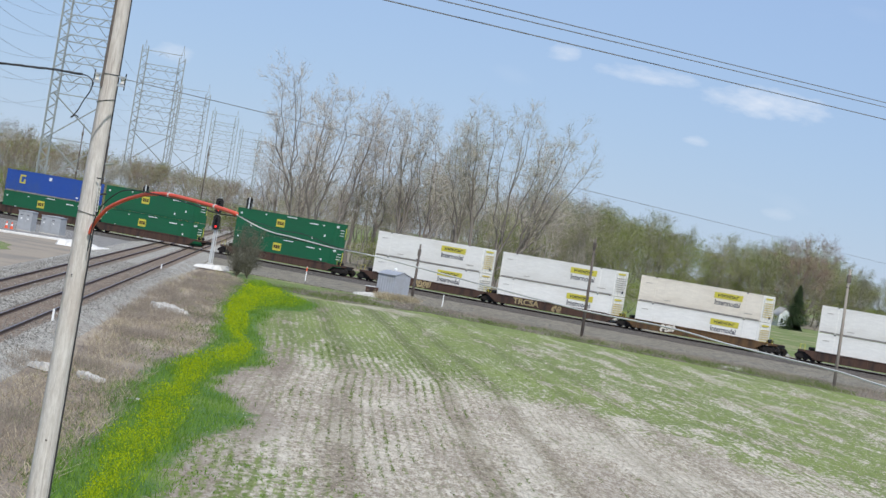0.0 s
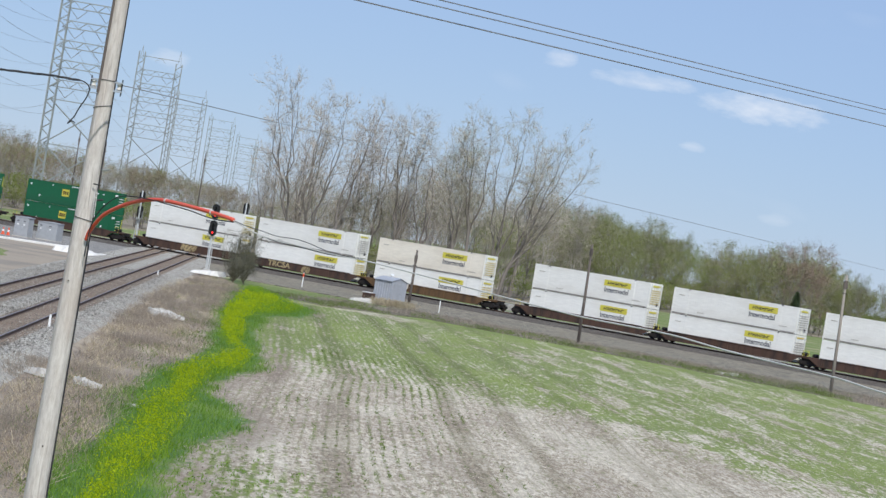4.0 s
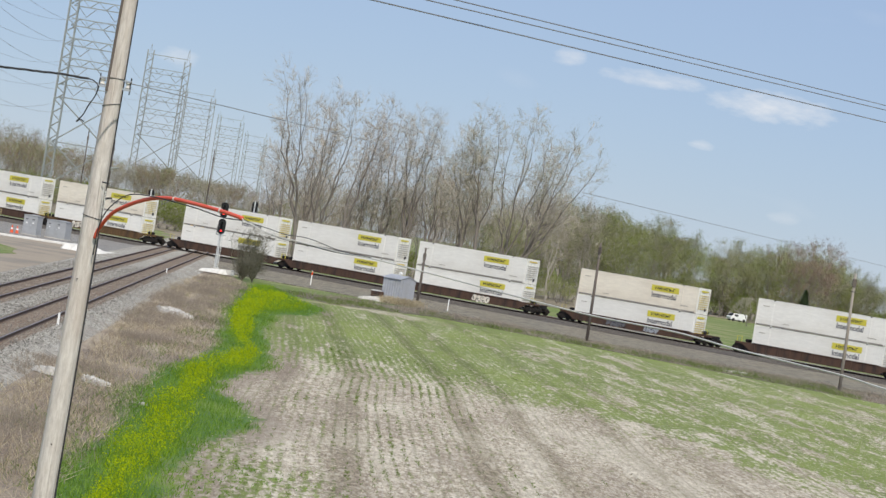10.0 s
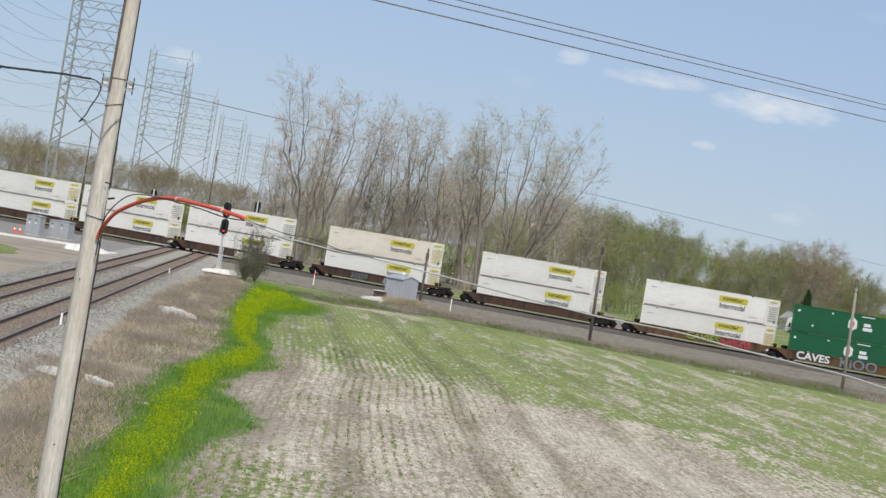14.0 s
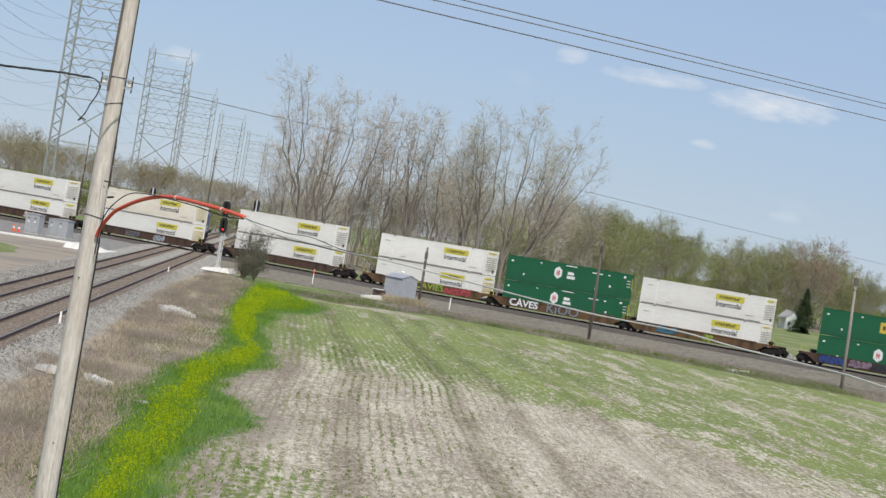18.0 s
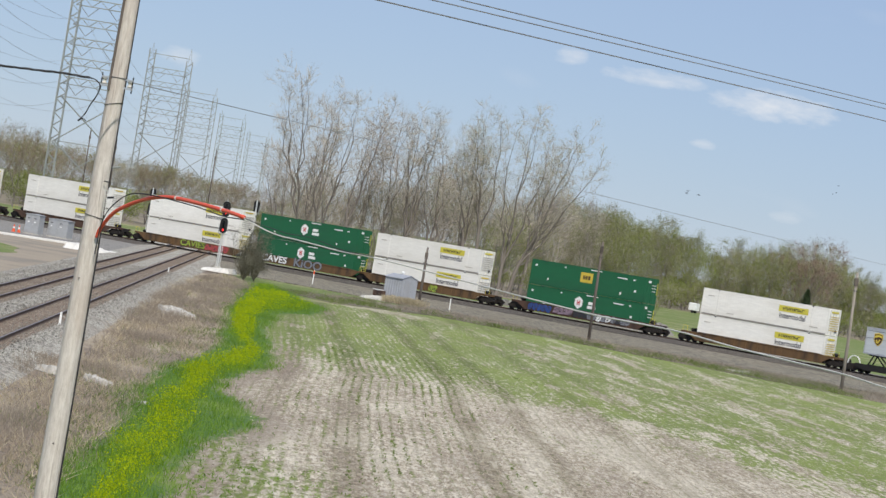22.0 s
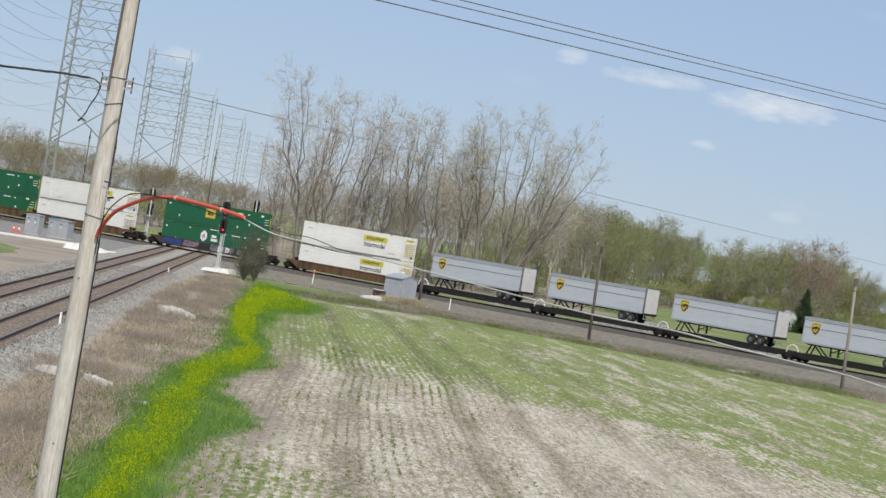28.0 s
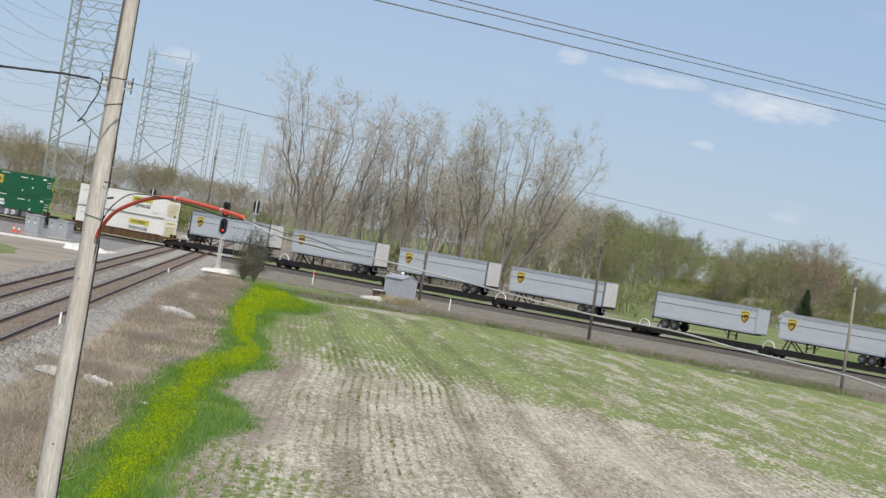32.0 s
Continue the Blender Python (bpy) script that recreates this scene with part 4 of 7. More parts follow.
def well_car(colour, graffiti, left_truck, right_truck, shade_word):
    """One well of a stack car. Local x runs from the left end of its box; z 0 is the rail."""
    ob = thing("well_car", f"{shade_word} steel well car cradling stacked containers" + (" with painted graffiti" if graffiti else ""), "rail car", "wells of the stack train")
    steel = M[colour]
    a, b = -0.25, LEN + 0.25
    for s in (-1, 1):
        y = s * (HALF + 0.10)
        y0, y1 = y - 0.07, y + 0.07
        side = part("side_wall", Geo().prism([(a - 0.9, 0.96), (a + 0.3, 0.30), (b - 0.3, 0.30), (b + 0.9, 1.0), (b + 0.9, 1.14), (b - 0.4, 1.20), (a + 0.4, 1.20), (a - 0.9, 1.14)], y - 0.03, y + 0.03, "y"), steel, ob)
        part("top_chord", Geo().box(a + 0.5, b - 0.5, y0 - 0.02, y1 + 0.02, 1.13, 1.25), steel, side)
        part("bottom_chord", Geo().box(a + 0.4, b - 0.4, y0 - 0.02, y1 + 0.02, 0.25, 0.36), steel, side)
        for i in range(11):
            x = a + 0.7 + i * (b - a - 1.4) / 10
            part("rib", Geo().box(x - 0.06, x + 0.06, y0 - 0.012, y1 + 0.012, 0.36, 1.13), steel, side)
    part("floor", Geo().box(a, b, -HALF - 0.05, HALF + 0.05, 0.24, 0.32), steel, ob)
    for x, e in ((a - 1.0, -1), (b + 1.0, 1)):
        p = part("end_platform", Geo().box(x - 0.85, x + 0.85, -1.25, 1.25, 0.94, 1.16), steel, ob)
        part("draft_sill", Geo().box(*sorted((x, x + e * 1.5)), -0.28, 0.28, 0.74, 1.12), M["black_steel"], p, "dark draft sill")
        part("grab_rail", Geo().tube([(x + e * 0.7, -1.2, 1.16), (x + e * 0.7, -1.2, 1.75), (x + e * 0.1, -1.2, 1.75), (x + e * 0.1, -1.2, 1.16)], 0.025, 5), M["yellow"], p, "thin yellow grab rail")
        part("brake_gear", Geo().lathe([(0.16, -0.5), (0.2, -0.4), (0.2, 0.4), (0.16, 0.5)], 10, "y").moved(Matrix.Translation((x - e * 0.2, -0.2, 1.36))), M["black_steel"], p, "black air reservoir")
    if left_truck is not None:
        bogie(ob, left_truck)
    if right_truck is not None:
        bogie(ob, right_truck)
    yg = -HALF - 0.10 - 0.092
    for text, x, z, size, ink in graffiti:
        if text:
            letters(text, size, M["dark_print"], ob, pose(x, yg + 0.006, z - 0.22, 90, 0, 0) @ Matrix.Diagonal((1.1, 0.85, 1, 1)), "graffiti", 0.085)
            letters(text, size, M[ink], ob, pose(x, yg, z - 0.22, 90, 0, 0) @ Matrix.Diagonal((1.1, 0.85, 1, 1)), "graffiti", 0.035)
        else:
            rnd = random.Random(int(x * 10))
            for i in range(int(size)):
                cx, zc = x + i * 0.66, z - 0.24 + rnd.uniform(-0.05, 0.05)
                ring = []
                for k in range(10):
                    a = 2 * math.pi * k / 10
                    r = rnd.uniform(0.72, 1.12) / max(abs(math.cos(a)), abs(math.sin(a)), 0.8)
                    ring.append((cx + 0.34 * r * math.cos(a) + 0.1 * math.sin(a), zc + 0.42 * r * math.sin(a)))
                blot = part("graffiti", Geo().prism(ring, yg - 0.004, yg + 0.004, "y"), M[rnd.choice(("white_print", "grey_spray", "white_print", "dark_print")) if ink == "white_print" else ink], ob, "scrawled paint")
                cuts = Geo()
                for k in range(3):
                    px, pz = cx + rnd.uniform(-0.2, 0.2), zc + rnd.uniform(-0.25, 0.25)
                    cuts.join(Geo().box(-rnd.uniform(0.1, 0.25), rnd.uniform(0.1, 0.25), -0.012, -0.006, -0.03, 0.03).moved(pose(px, yg, pz, 0, rnd.choice((90, 80, 20, -30, 5)))))
                part("outline_stroke", cuts, M["dark_print"], blot, "dark strokes")
    return ob


def shield():
    pts = [(-0.52, 0.52), (0.0, 0.62), (0.52, 0.52), (0.52, -0.1), (0.3, -0.5), (0.0, -0.72), (-0.3, -0.5), (-0.52, -0.1)]
    return Geo().prism(pts, -0.004, 0.004, "z")


TRAILER = 13.6


def trailer(flipped):
    """A road trailer; its nose is at local x 0 and its doors at x TRAILER. Local z 0 is its wheels' ground."""
    ob = thing("road_trailer", "silver-grey box trailer with a brown and gold shield" + (", facing backwards" if flipped else ""), "trailer", "trailers on flat cars")
    T, z0, z1 = TRAILER, 1.12, 3.98
    shell = Geo().box(0.06, T, -HALF + 0.02, HALF - 0.02, z0 + 0.1, z1 - 0.03)
    part("body", shell, M["trailer_grey"], ob)
    for s in (-1, 1):
        y0, y1 = sorted((s * (HALF + 0.006), s * (HALF - 0.05)))
        part("top_rail", Geo().box(0.0, T, y0, y1, z1 - 0.16, z1), M["alloy"], ob, "pale top rail")
        part("bottom_rail", Geo().box(0.0, T, y0, y1, z0, z0 + 0.18), M["alloy"], ob)
        part("trim_line", Geo().box(0.05, T - 0.3, *sorted((s * (HALF + 0.004), s * (HALF - 0.03))), z0 + 1.72, z0 + 1.755), M["dark_print"], ob, "thin dark line")
        part("seam", Geo().box(0.05, T - 0.3, *sorted((s * (HALF + 0.004), s * (HALF - 0.03))), z1 - 0.36, z1 - 0.31), M["grey_print"], ob, "dark seam")
        part("corner_post", Geo().box(T - 0.22, T + 0.002, *sorted((s * (HALF + 0.008), s * (HALF - 0.06))), z0, z1), M["grey_print"], ob, "dark rear post")
        part("nose_post", Geo().prism([(0.0, z0), (0.14, z0), (0.14, z1), (0.03, z1 - 0.03)], *sorted((s * (HALF + 0.008), s * (HALF - 0.06))), "y"), M["alloy"], ob)
    g = Geo()
    for i in range(30):
        x = 0.3 + i * (T - 0.8) / 29
        g.box(x, x + 0.05, -HALF - 0.012, -HALF, z0 - 0.07, z0 + 0.02)
    part("rivet_row", g, M["alloy"], ob)
    part("roof", Geo().box(0.02, T, -HALF, HALF, z1 - 0.03, z1 + 0.012), M["alloy"], ob)
    door = part("door", Geo().box(T - 0.02, T + 0.03, -HALF + 0.08, HALF - 0.08, z0 + 0.12, z1 - 0.12), M["trailer_door"], ob, "pale roll-up rear door")
    for i in range(5):
        part("door_slat", Geo().box(T + 0.03, T + 0.036, -HALF + 0.1, HALF - 0.1, z0 + 0.55 + i * 0.46, z0 + 0.57 + i * 0.46), M["alloy"], door)
    part("rear_sill", Geo().box(T - 0.05, T + 0.05, -HALF, HALF, z0 - 0.12, z0 + 0.12), M["black_steel"], ob)
    side = -1
    sx = T - 1.7 if flipped else 1.55
    for s in (-1, 1):
        e = part("emblem", shield(), M["gold"], ob, "brown and gold shield emblem", pose(sx if s < 0 else 1.55, s * (HALF + 0.012), z1 - 1.12, 90, 0, 0 if s < 0 else 180) @ Matrix.Diagonal((1.04, 1.04, 1, 1)))
        part("emblem_field", shield().moved(pose(0, -0.02, 0.006) @ Matrix.Diagonal((0.86, 0.86, 1, 1))), M["brown_print"], e, "brown shield field")
        g = Geo().prism([(-0.40, 0.34), (0.02, 0.43), (0.40, 0.37), (0.40, 0.12), (0.05, 0.24), (-0.40, 0.06)], 0.012, 0.017, "z").prism([(-0.26, -0.08), (-0.1, -0.08), (-0.06, -0.34), (0.16, 0.0), (0.28, -0.1), (0.0, -0.5), (-0.24, -0.34)], 0.012, 0.017, "z")
        part("mark", g, M["gold"], e, "gold sweep")
    for s in (-1, 1):
        leg = part("landing_leg", Geo().box(3.5, 3.64, s * 0.85 - 0.07, s * 0.85 + 0.07, 0.18, z0), M["black_steel"], ob)
        part("foot", Geo().box(3.4, 3.74, s * 0.85 - 0.14, s * 0.85 + 0.14, 0.14, 0.2), M["black_steel"], leg)
        part("leg_brace", Geo().tube([(3.6, s * 0.85, 0.5), (4.7, s * 0.5, z0)], 0.04, 5), M["black_steel"], ob)
    part("leg_tie", Geo().tube([(3.57, -0.85, 0.62), (3.57, 0.85, 0.62)], 0.035, 5), M["black_steel"], ob)
    for y in (-0.45, 0.45):
        part("frame_rail", Geo().box(0.4, T, y - 0.05, y + 0.05, z0 - 0.16, z0), M["black_steel"], ob)
    part("kingpin_plate", Geo().box(0.3, 1.7, -0.7, 0.7, z0 - 0.1, z0), M["black_steel"], ob)
    for ax in (T - 3.0, T - 1.75):
        part("axle", Geo().tube([(ax, -0.95, 0.5), (ax, 0.95, 0.5)], 0.07, 6), M["black_steel"], ob)
        for s in (-1, 1):
            w = part("wheel", Geo().lathe([(0.26, -0.27), (0.46, -0.28), (0.5, -0.22), (0.5, -0.06), (0.47, -0.01), (0.47, 0.01), (0.5, 0.06), (0.5, 0.22), (0.46, 0.28), (0.26, 0.27)], 18, "y"), M["rubber"], ob, "black dual tyre", pose(ax, s * 0.98, 0.5))
            part("rim", Geo().lathe([(0.12, -0.31), (0.2, -0.26), (0.27, -0.285), (0.27, 0.2), (0.12, 0.2)], 14, "y"), M["grey_print"], w, "dark dusty steel rim", pose(0, 0, 0, 0, 0, 0 if s < 0 else 180))
    part("mud_flap", Geo().box(T - 0.95, T - 0.93, -1.2, -0.65, 0.25, z0 - 0.1), M["rubber"], ob)
    part("underride_guard", Geo().tube([(T - 0.1, -1.1, z0 - 0.1), (T - 0.1, -1.1, 0.55), (T - 0.1, 1.1, 0.55), (T - 0.1, 1.1, z0 - 0.1)], 0.05, 5), M["alloy"], ob)
    return ob


DECK = 1.0


def spine_car(pitch, first, last):
    """Black spine car for one trailer: a deep middle beam, a hitch, wheel pans. Local x 0 is the trailer's left end."""
    ob = thing("spine_car", "grimy black steel spine car carrying a road trailer", "rail car", "spine cars of the train")
    a, b = -1.2, pitch - 1.2
    part("spine", Geo().prism([(-0.42, 0.42), (0.42, 0.42), (0.42, DECK - 0.05), (-0.42, DECK - 0.05)], a, b), M["black_steel"], ob)
    for s in (-1, 1):
        # sill made deeper, so its black lower part stands in for shade underneath
        part("side_sill", Geo().prism([(a + 1.6, 0.36), (b - 1.6, 0.36), (b - 0.5, 0.66), (b - 0.5, 1.0), (a + 0.5, 1.0), (a + 0.5, 0.66)], s * 1.28 - 0.06, s * 1.28 + 0.06, "y"), M["black_steel"], ob)
        part("wheel_pan", Geo().box(TRAILER - 5.2, TRAILER + 0.2, *sorted((s * 0.45, s * 1.36)), DECK - 0.08, DECK), M["black_steel"], ob)
    for i in range(6):
        x = a + 1.0 + i * (b - a - 2) / 5
        part("cross_bearer", Geo().box(x - 0.12, x + 0.12, -1.3, 1.3, 0.58, 0.9), M["black_steel"], ob)
    h = part("hitch", Geo().box(0.7, 1.35, -0.5, 0.5, DECK + 1.02, DECK + 1.11), M["black_steel"], ob, "folding trailer hitch")
    for s in (-1, 1):
        part("hitch_strut", Geo().tube([(0.85, s * 0.4, DECK + 1.02), (0.35, s * 0.5, DECK - 0.1)], 0.08, 5), M["black_steel"], h)
        part("hitch_brace", Geo().tube([(1.25, s * 0.4, DECK + 1.02), (2.5, s * 0.5, DECK - 0.1)], 0.08, 5), M["black_steel"], h)
    bogie(ob, a + 0.1)
    if last:
        bogie(ob, b - 0.4)
    g = Geo().tube([(a + 0.15 + 0.75 * math.cos(k * math.pi / 8), -1.0, DECK - 0.15 + 0.85 * math.sin(k * math.pi / 8)) for k in range(9)], 0.06, 6)
    part("hose", g, M["white_print"], ob, "pale looped air hose")
    return ob


SPEED, GAIN = 9.761, 0.0085


def run(u, t):
    """Where on the track a point of the train is at t seconds; u is its place at 16 s."""
    return u - SPEED * (t - 16) - GAIN * (t - 16) ** 2


ROLLING = []         # (thing, place at 16 s, height, turned round)
BOX_BOTTOM = 0.36
PROTO = {"W0": white_container("white_paint", 0), "W1": white_container("white_paint", 1), "W2": white_container("cream_paint", 2), "W3": white_container("white_paint", 3),
         "H": green_container("hex"), "G": green_container("gold"), "P": green_container("plain"), "B": blue_container()}
USED = set()


def load_box(code, u, z):
    ob = PROTO[code]
    if code in USED:
        ob = copy_thing(ob, Matrix.Identity(4))
    USED.add(code)
    ROLLING.append((ob, u, z, False))


# place at 16 s, lower and upper box, car paint, trucks at its left and right end, graffiti (word, along, up, size, ink)
STACKS = [
    (-454.0, "P", "P", "rust_brown", -1.35, None, []),
    (-430.0, "P", "B", "rust_brown", -1.35, LEN + 1.5, []),
    (-410.8, "P", "P", "rust_brown", -1.35, None, []),
    (-387.1, "P", "P", "rust_brown", -1.35, LEN + 1.5, []),
    (-363.8, "W1", "W0", "rust_brown", -1.35, None, [("", 7.0, 1.0, 4, "tan_spray")]),
    (-344.7, "W0", "W3", "rust_brown", -1.35, None, [("TRCSA", 4.5, 1.0, 1.1, "tan_spray"), ("", 8.6, 0.95, 2, "tan_spray")]),
    (-325.0, "W0", "W2", "ochre_steel", -1.35, LEN + 1.5, [("", 4.0, 1.0, 3, "cream_paint")]),
    (-301.4, "W3", "W0", "rust_brown", -1.35, None, []),
    (-282.0, "W1", "W3", "rust_brown", -1.35, None, []),
    (-262.4, "W3", "W1", "rust_brown", -1.35, LEN + 1.5, [("", 9.5, 0.85, 4, "cream_paint")]),
    (-238.4, "W0", "W2", "rust_brown", -1.35, LEN + 1.5, [("", 5.0, 0.95, 4, "grey_print"), ("", 10.2, 0.95, 3, "alloy")]),
    (-214.4, "W3", "W1", "rust_brown", -1.35, LEN + 1.5, []),
    (-190.9, "W0", "W1", "ochre_steel", -1.35, None, [("CAVIES", 8.7, 1.0, 1.25, "lime_spray"), ("", 11.3, 1.0, 6, "red_spray")]),
    (-171.4, "H", "H", "ochre_steel", -1.35, None, [("CAVES", 3.4, 1.0, 1.3, "white_print"), ("KiOO", 9.0, 1.0, 1.7, "grey_spray")]),
    (-152.2, "W1", "W3", "ochre_steel", -1.35, LEN + 1.5, [("", 3.4, 1.0, 4, "teal_spray"), ("", 9.5, 0.9, 2, "lime_spray")]),
    (-128.6, "H", "G", "rust_brown", -1.35, LEN + 1.5, [("", 0.9, 1.0, 5, "blue_spray"), ("", 4.6, 1.0, 4, "mauve_spray"), ("", 7.4, 1.0, 12, "white_print")]),
    (-104.7, "W0", "W0", "ochre_steel", -1.35, LEN + 1.5, []),
]
for nm, c in (("tan_spray", (0.42, 0.32, 0.16)), ("mauve_spray", (0.28, 0.2, 0.25)), ("lime_spray", (0.30, 0.38, 0.05)), ("red_spray", (0.42, 0.07, 0.07)), ("teal_spray", (0.05, 0.18, 0.28)), ("blue_spray", (0.03, 0.07, 0.25)), ("grey_spray", (0.22, 0.23, 0.25))):
    M[nm] = surface(nm + "_paint", c, shade(c, 0.5), 0.6, 0, 5, 1, 0.5, 0, True)
for u, low, high, paint, lt, rt, words in STACKS:
    car = well_car(paint, words, lt, rt, {"rust_brown": "rusty brown", "ochre_steel": "weathered ochre", "black_steel": "sooty black"}[paint])
    ROLLING.append((car, u, 0.0, False))
    load_box(low, u, BOX_BOTTOM)
    load_box(high, u, BOX_BOTTOM + HGT + 0.06)
TRAILERS = [(-83.7, False), (-66.2, False), (-48.9, False), (-31.9, False), (-11.4, True), (5.1, False), (22.4, False)]
nose_right = trailer(True)
nose_left = trailer(False)
for k, (u, back) in enumerate(TRAILERS):
    pitch = (TRAILERS[k + 1][0] - u) if k + 1 < len(TRAILERS) else 18.0
    ROLLING.append((spine_car(pitch, k == 0, k in (3, 6)), u, 0.0, False))
    if back:
        ob = nose_right
    else:
        ob = nose_left if k == 0 else copy_thing(nose_left, Matrix.Identity(4))
    ROLLING.append((ob, u + (TRAILER if back else 0.0), DECK, back))
for code in set(PROTO) - USED:
    for o in [*PROTO[code].children_recursive, PROTO[code]]:
        bpy.data.objects.remove(o)

# ---- near pole and its cables ----
def curve_through(pts, n=6):
    """A smooth line through the given places."""
    P = [Vector(p) for p in pts]
    P = [2 * P[0] - P[1], *P, 2 * P[-1] - P[-2]]
    out = []
    for i in range(1, len(P) - 2):
        a, b, c, d = P[i - 1:i + 3]
        for j in range(n):
            t = j / n
            out.append(0.5 * ((2 * b) + (c - a) * t + (2 * a - 5 * b + 4 * c - d) * t * t + (3 * b - a - 3 * c + d) * t ** 3))
    return [*out, P[-2]]


def sagging(a, b, sag, n=14):
    a, b = Vector(a), Vector(b)
    return [a.lerp(b, i / n) - Vector((0, 0, 4 * sag * (i / n) * (1 - i / n))) for i in range(n + 1)]


POLE = (-4.677, 36.0)


def near_pole():
    ob = thing("utility_pole", "weathered grey-brown wooden utility pole with cable brackets", "utility pole", at=pose(POLE[0], POLE[1], GROUND_Z, 0, 0.52, 0))
    rnd, g = random.Random(3), Geo()
    sides, n, h = 20, 44, 12.2
    for i in range(n + 1):
        z = -0.4 + (h + 0.4) * i / n
        r = 0.1745 - 0.0068 * z
        for j in range(sides):
            t = 2 * math.pi * j / sides
            k = r + 0.005 * noise.noise(Vector((math.cos(t) * 3, math.sin(t) * 3, z * 0.9))) + 0.003 * noise.noise(Vector((math.cos(t) * 9, math.sin(t) * 9, z * 2)))
            g.v.append((k * math.cos(t), k * math.sin(t), z))
    for i in range(n):
        for j in range(sides):
            q = i * sides
            g.f.append((q + j, q + (j + 1) % sides, q + sides + (j + 1) % sides, q + sides + j))
    g.f.append(tuple(range(n * sides, (n + 1) * sides)))
    part("shaft", g, M["wood_pole"], ob, "cracked weathered wood", smooth=True)
    up = 0.62
    for z, y, r in ((6.5, -0.16, 0.007), (4.3, -0.165, 0.008)):
        part("knot", Geo().lathe([(r * 1.6, -0.006), (r * 1.4, -0.012), (r * 0.5, -0.004)], 9, "y").moved(pose(rnd.uniform(-0.07, 0.07), y + 0.025, z)), M["old_wood"], ob, "dark knot in the wood")
    # bands of wire round the shaft
    for z, tilt in ((9.18, 0.0), (8.83, 0.03), (7.33, -0.02)):
        r = 0.1745 - 0.0068 * z + 0.006
        pts = [(r * math.cos(t), r * math.sin(t), z + tilt * math.cos(t)) for t in [2 * math.pi * i / 18 for i in range(19)]]
        part("wire_band", Geo().tube(pts, 0.0045, 5, False), M["cable_black"], ob, "dark wire band")
    # brackets and insulators at the cable's height
    for s in (-1, 1):
        b = part("bracket", Geo().box(*sorted((s * 0.10, s * 0.21)), -0.04, 0.04, 9.045, 9.07).box(*sorted((s * 0.10, s * 0.21)), -0.04, 0.04, 9.16, 9.18), M["alloy"], ob, "galvanised cable bracket")
        part("insulator", Geo().lathe([(0.03, -0.042), (0.04, -0.03), (0.022, -0.008), (0.022, 0.008), (0.04, 0.03), (0.03, 0.042)], 10, "z").moved(pose(s * 0.17, 0, 9.115)), M["cable_pale"], b, "pale porcelain spool insulator")
        part("bolt", Geo().tube([(s * 0.205, -0.03, 9.0), (s * 0.205, -0.03, 9.22)], 0.009, 6), M["cable_black"], b)
    part("step_bolt", Geo().tube([(0.13, -0.03, 8.02 - 0.02), (0.24, -0.03, 8.03)], 0.014, 6), M["galvanised"], ob)
    part("step_bolt", Geo().tube([(0.13, -0.03, 7.6), (0.22, -0.03, 7.62)], 0.014, 6), M["cable_black"], ob)
    # riser cables down the shaft, and a dark strip at its upper left
    part("riser_cable", Geo().tube([(0.132, -0.03, 7.0), (0.15, -0.03, 4.5), (0.168, -0.03, 2.0), (0.18, -0.02, 0.0)], 0.012, 6), M["cable_black"], ob, "black riser cable")
    part("riser_cable", Geo().tube([(0.103, -0.03, 10.6), (0.115, -0.03, 9.3), (0.125, -0.03, 7.8), (0.13, -0.03, 7.0)], 0.009, 6), M["cable_black"], ob, "black riser cable")
    part("moulding", Geo().tube([(-0.09, -0.075, 9.0), (-0.075, -0.06, 11.8)], 0.022, 6), M["old_wood"], ob, "dark strip along the upper left edge")
    return ob


pole_thing = near_pole()


def cable(name, pts, r, material, label, sides=6, category="cable", group=""):
    return solid(name, Geo().tube(pts, r, sides), M[material], label, category, group, smooth=True)


guard = thing("cable_guard", "curved faded orange plastic guard over a cable", "cable guard")
ARC = curve_through([(-4.513, 35.86, 6.446), (-4.473, 35.79, 6.573), (-4.317, 35.58, 6.793), (-4.124, 35.33, 6.926), (-3.927, 35.09, 7.023), (-3.728, 34.84, 7.089), (-3.484, 34.55, 7.125), (-3.115, 34.10, 7.109), (-2.711, 33.61, 7.071), (-2.456, 33.30, 7.034)])
part("sleeve", Geo().tube(ARC, 0.0255, 12), M["orange_tube"], guard, smooth=True)
# two short pale rings along the sleeve
for i in (37, 47):
    p, q = ARC[i], ARC[i + 1]
    part("clip", Geo().tube([p, p + (q - p) * 0.25], 0.032, 10), M["cable_pale"], guard, "small pale ring on the sleeve")
DROP = [(-2.487, 33.34, 7.036), (-2.308, 33.13, 6.974), (-2.109, 32.89, 6.916), (-1.918, 32.65, 6.886), (-1.754, 32.44, 6.879), (-1.475, 32.08, 6.859), (-1.116, 31.61, 6.834), (-0.841, 31.23, 6.836), (-0.501, 30.75, 6.819), (-0.171, 30.28, 6.796), (0.149, 29.80, 6.774), (0.759, 28.85, 6.727), (1.329, 27.90, 6.690), (1.665, 27.30, 6.676), (2.337, 26.00, 6.679), (2.786, 25.05, 6.640), (3.193, 24.10, 6.621), (3.559, 23.15, 6.605), (3.789, 22.50, 6.573), (4.259, 21.20, 6.533), (5.086, 18.00, 6.428), (6.186, 13.00, 6.301)]
cable("drop_cable", curve_through(DROP), 0.0085, "cable_pale", "thick pale service cable sagging from the orange guard")
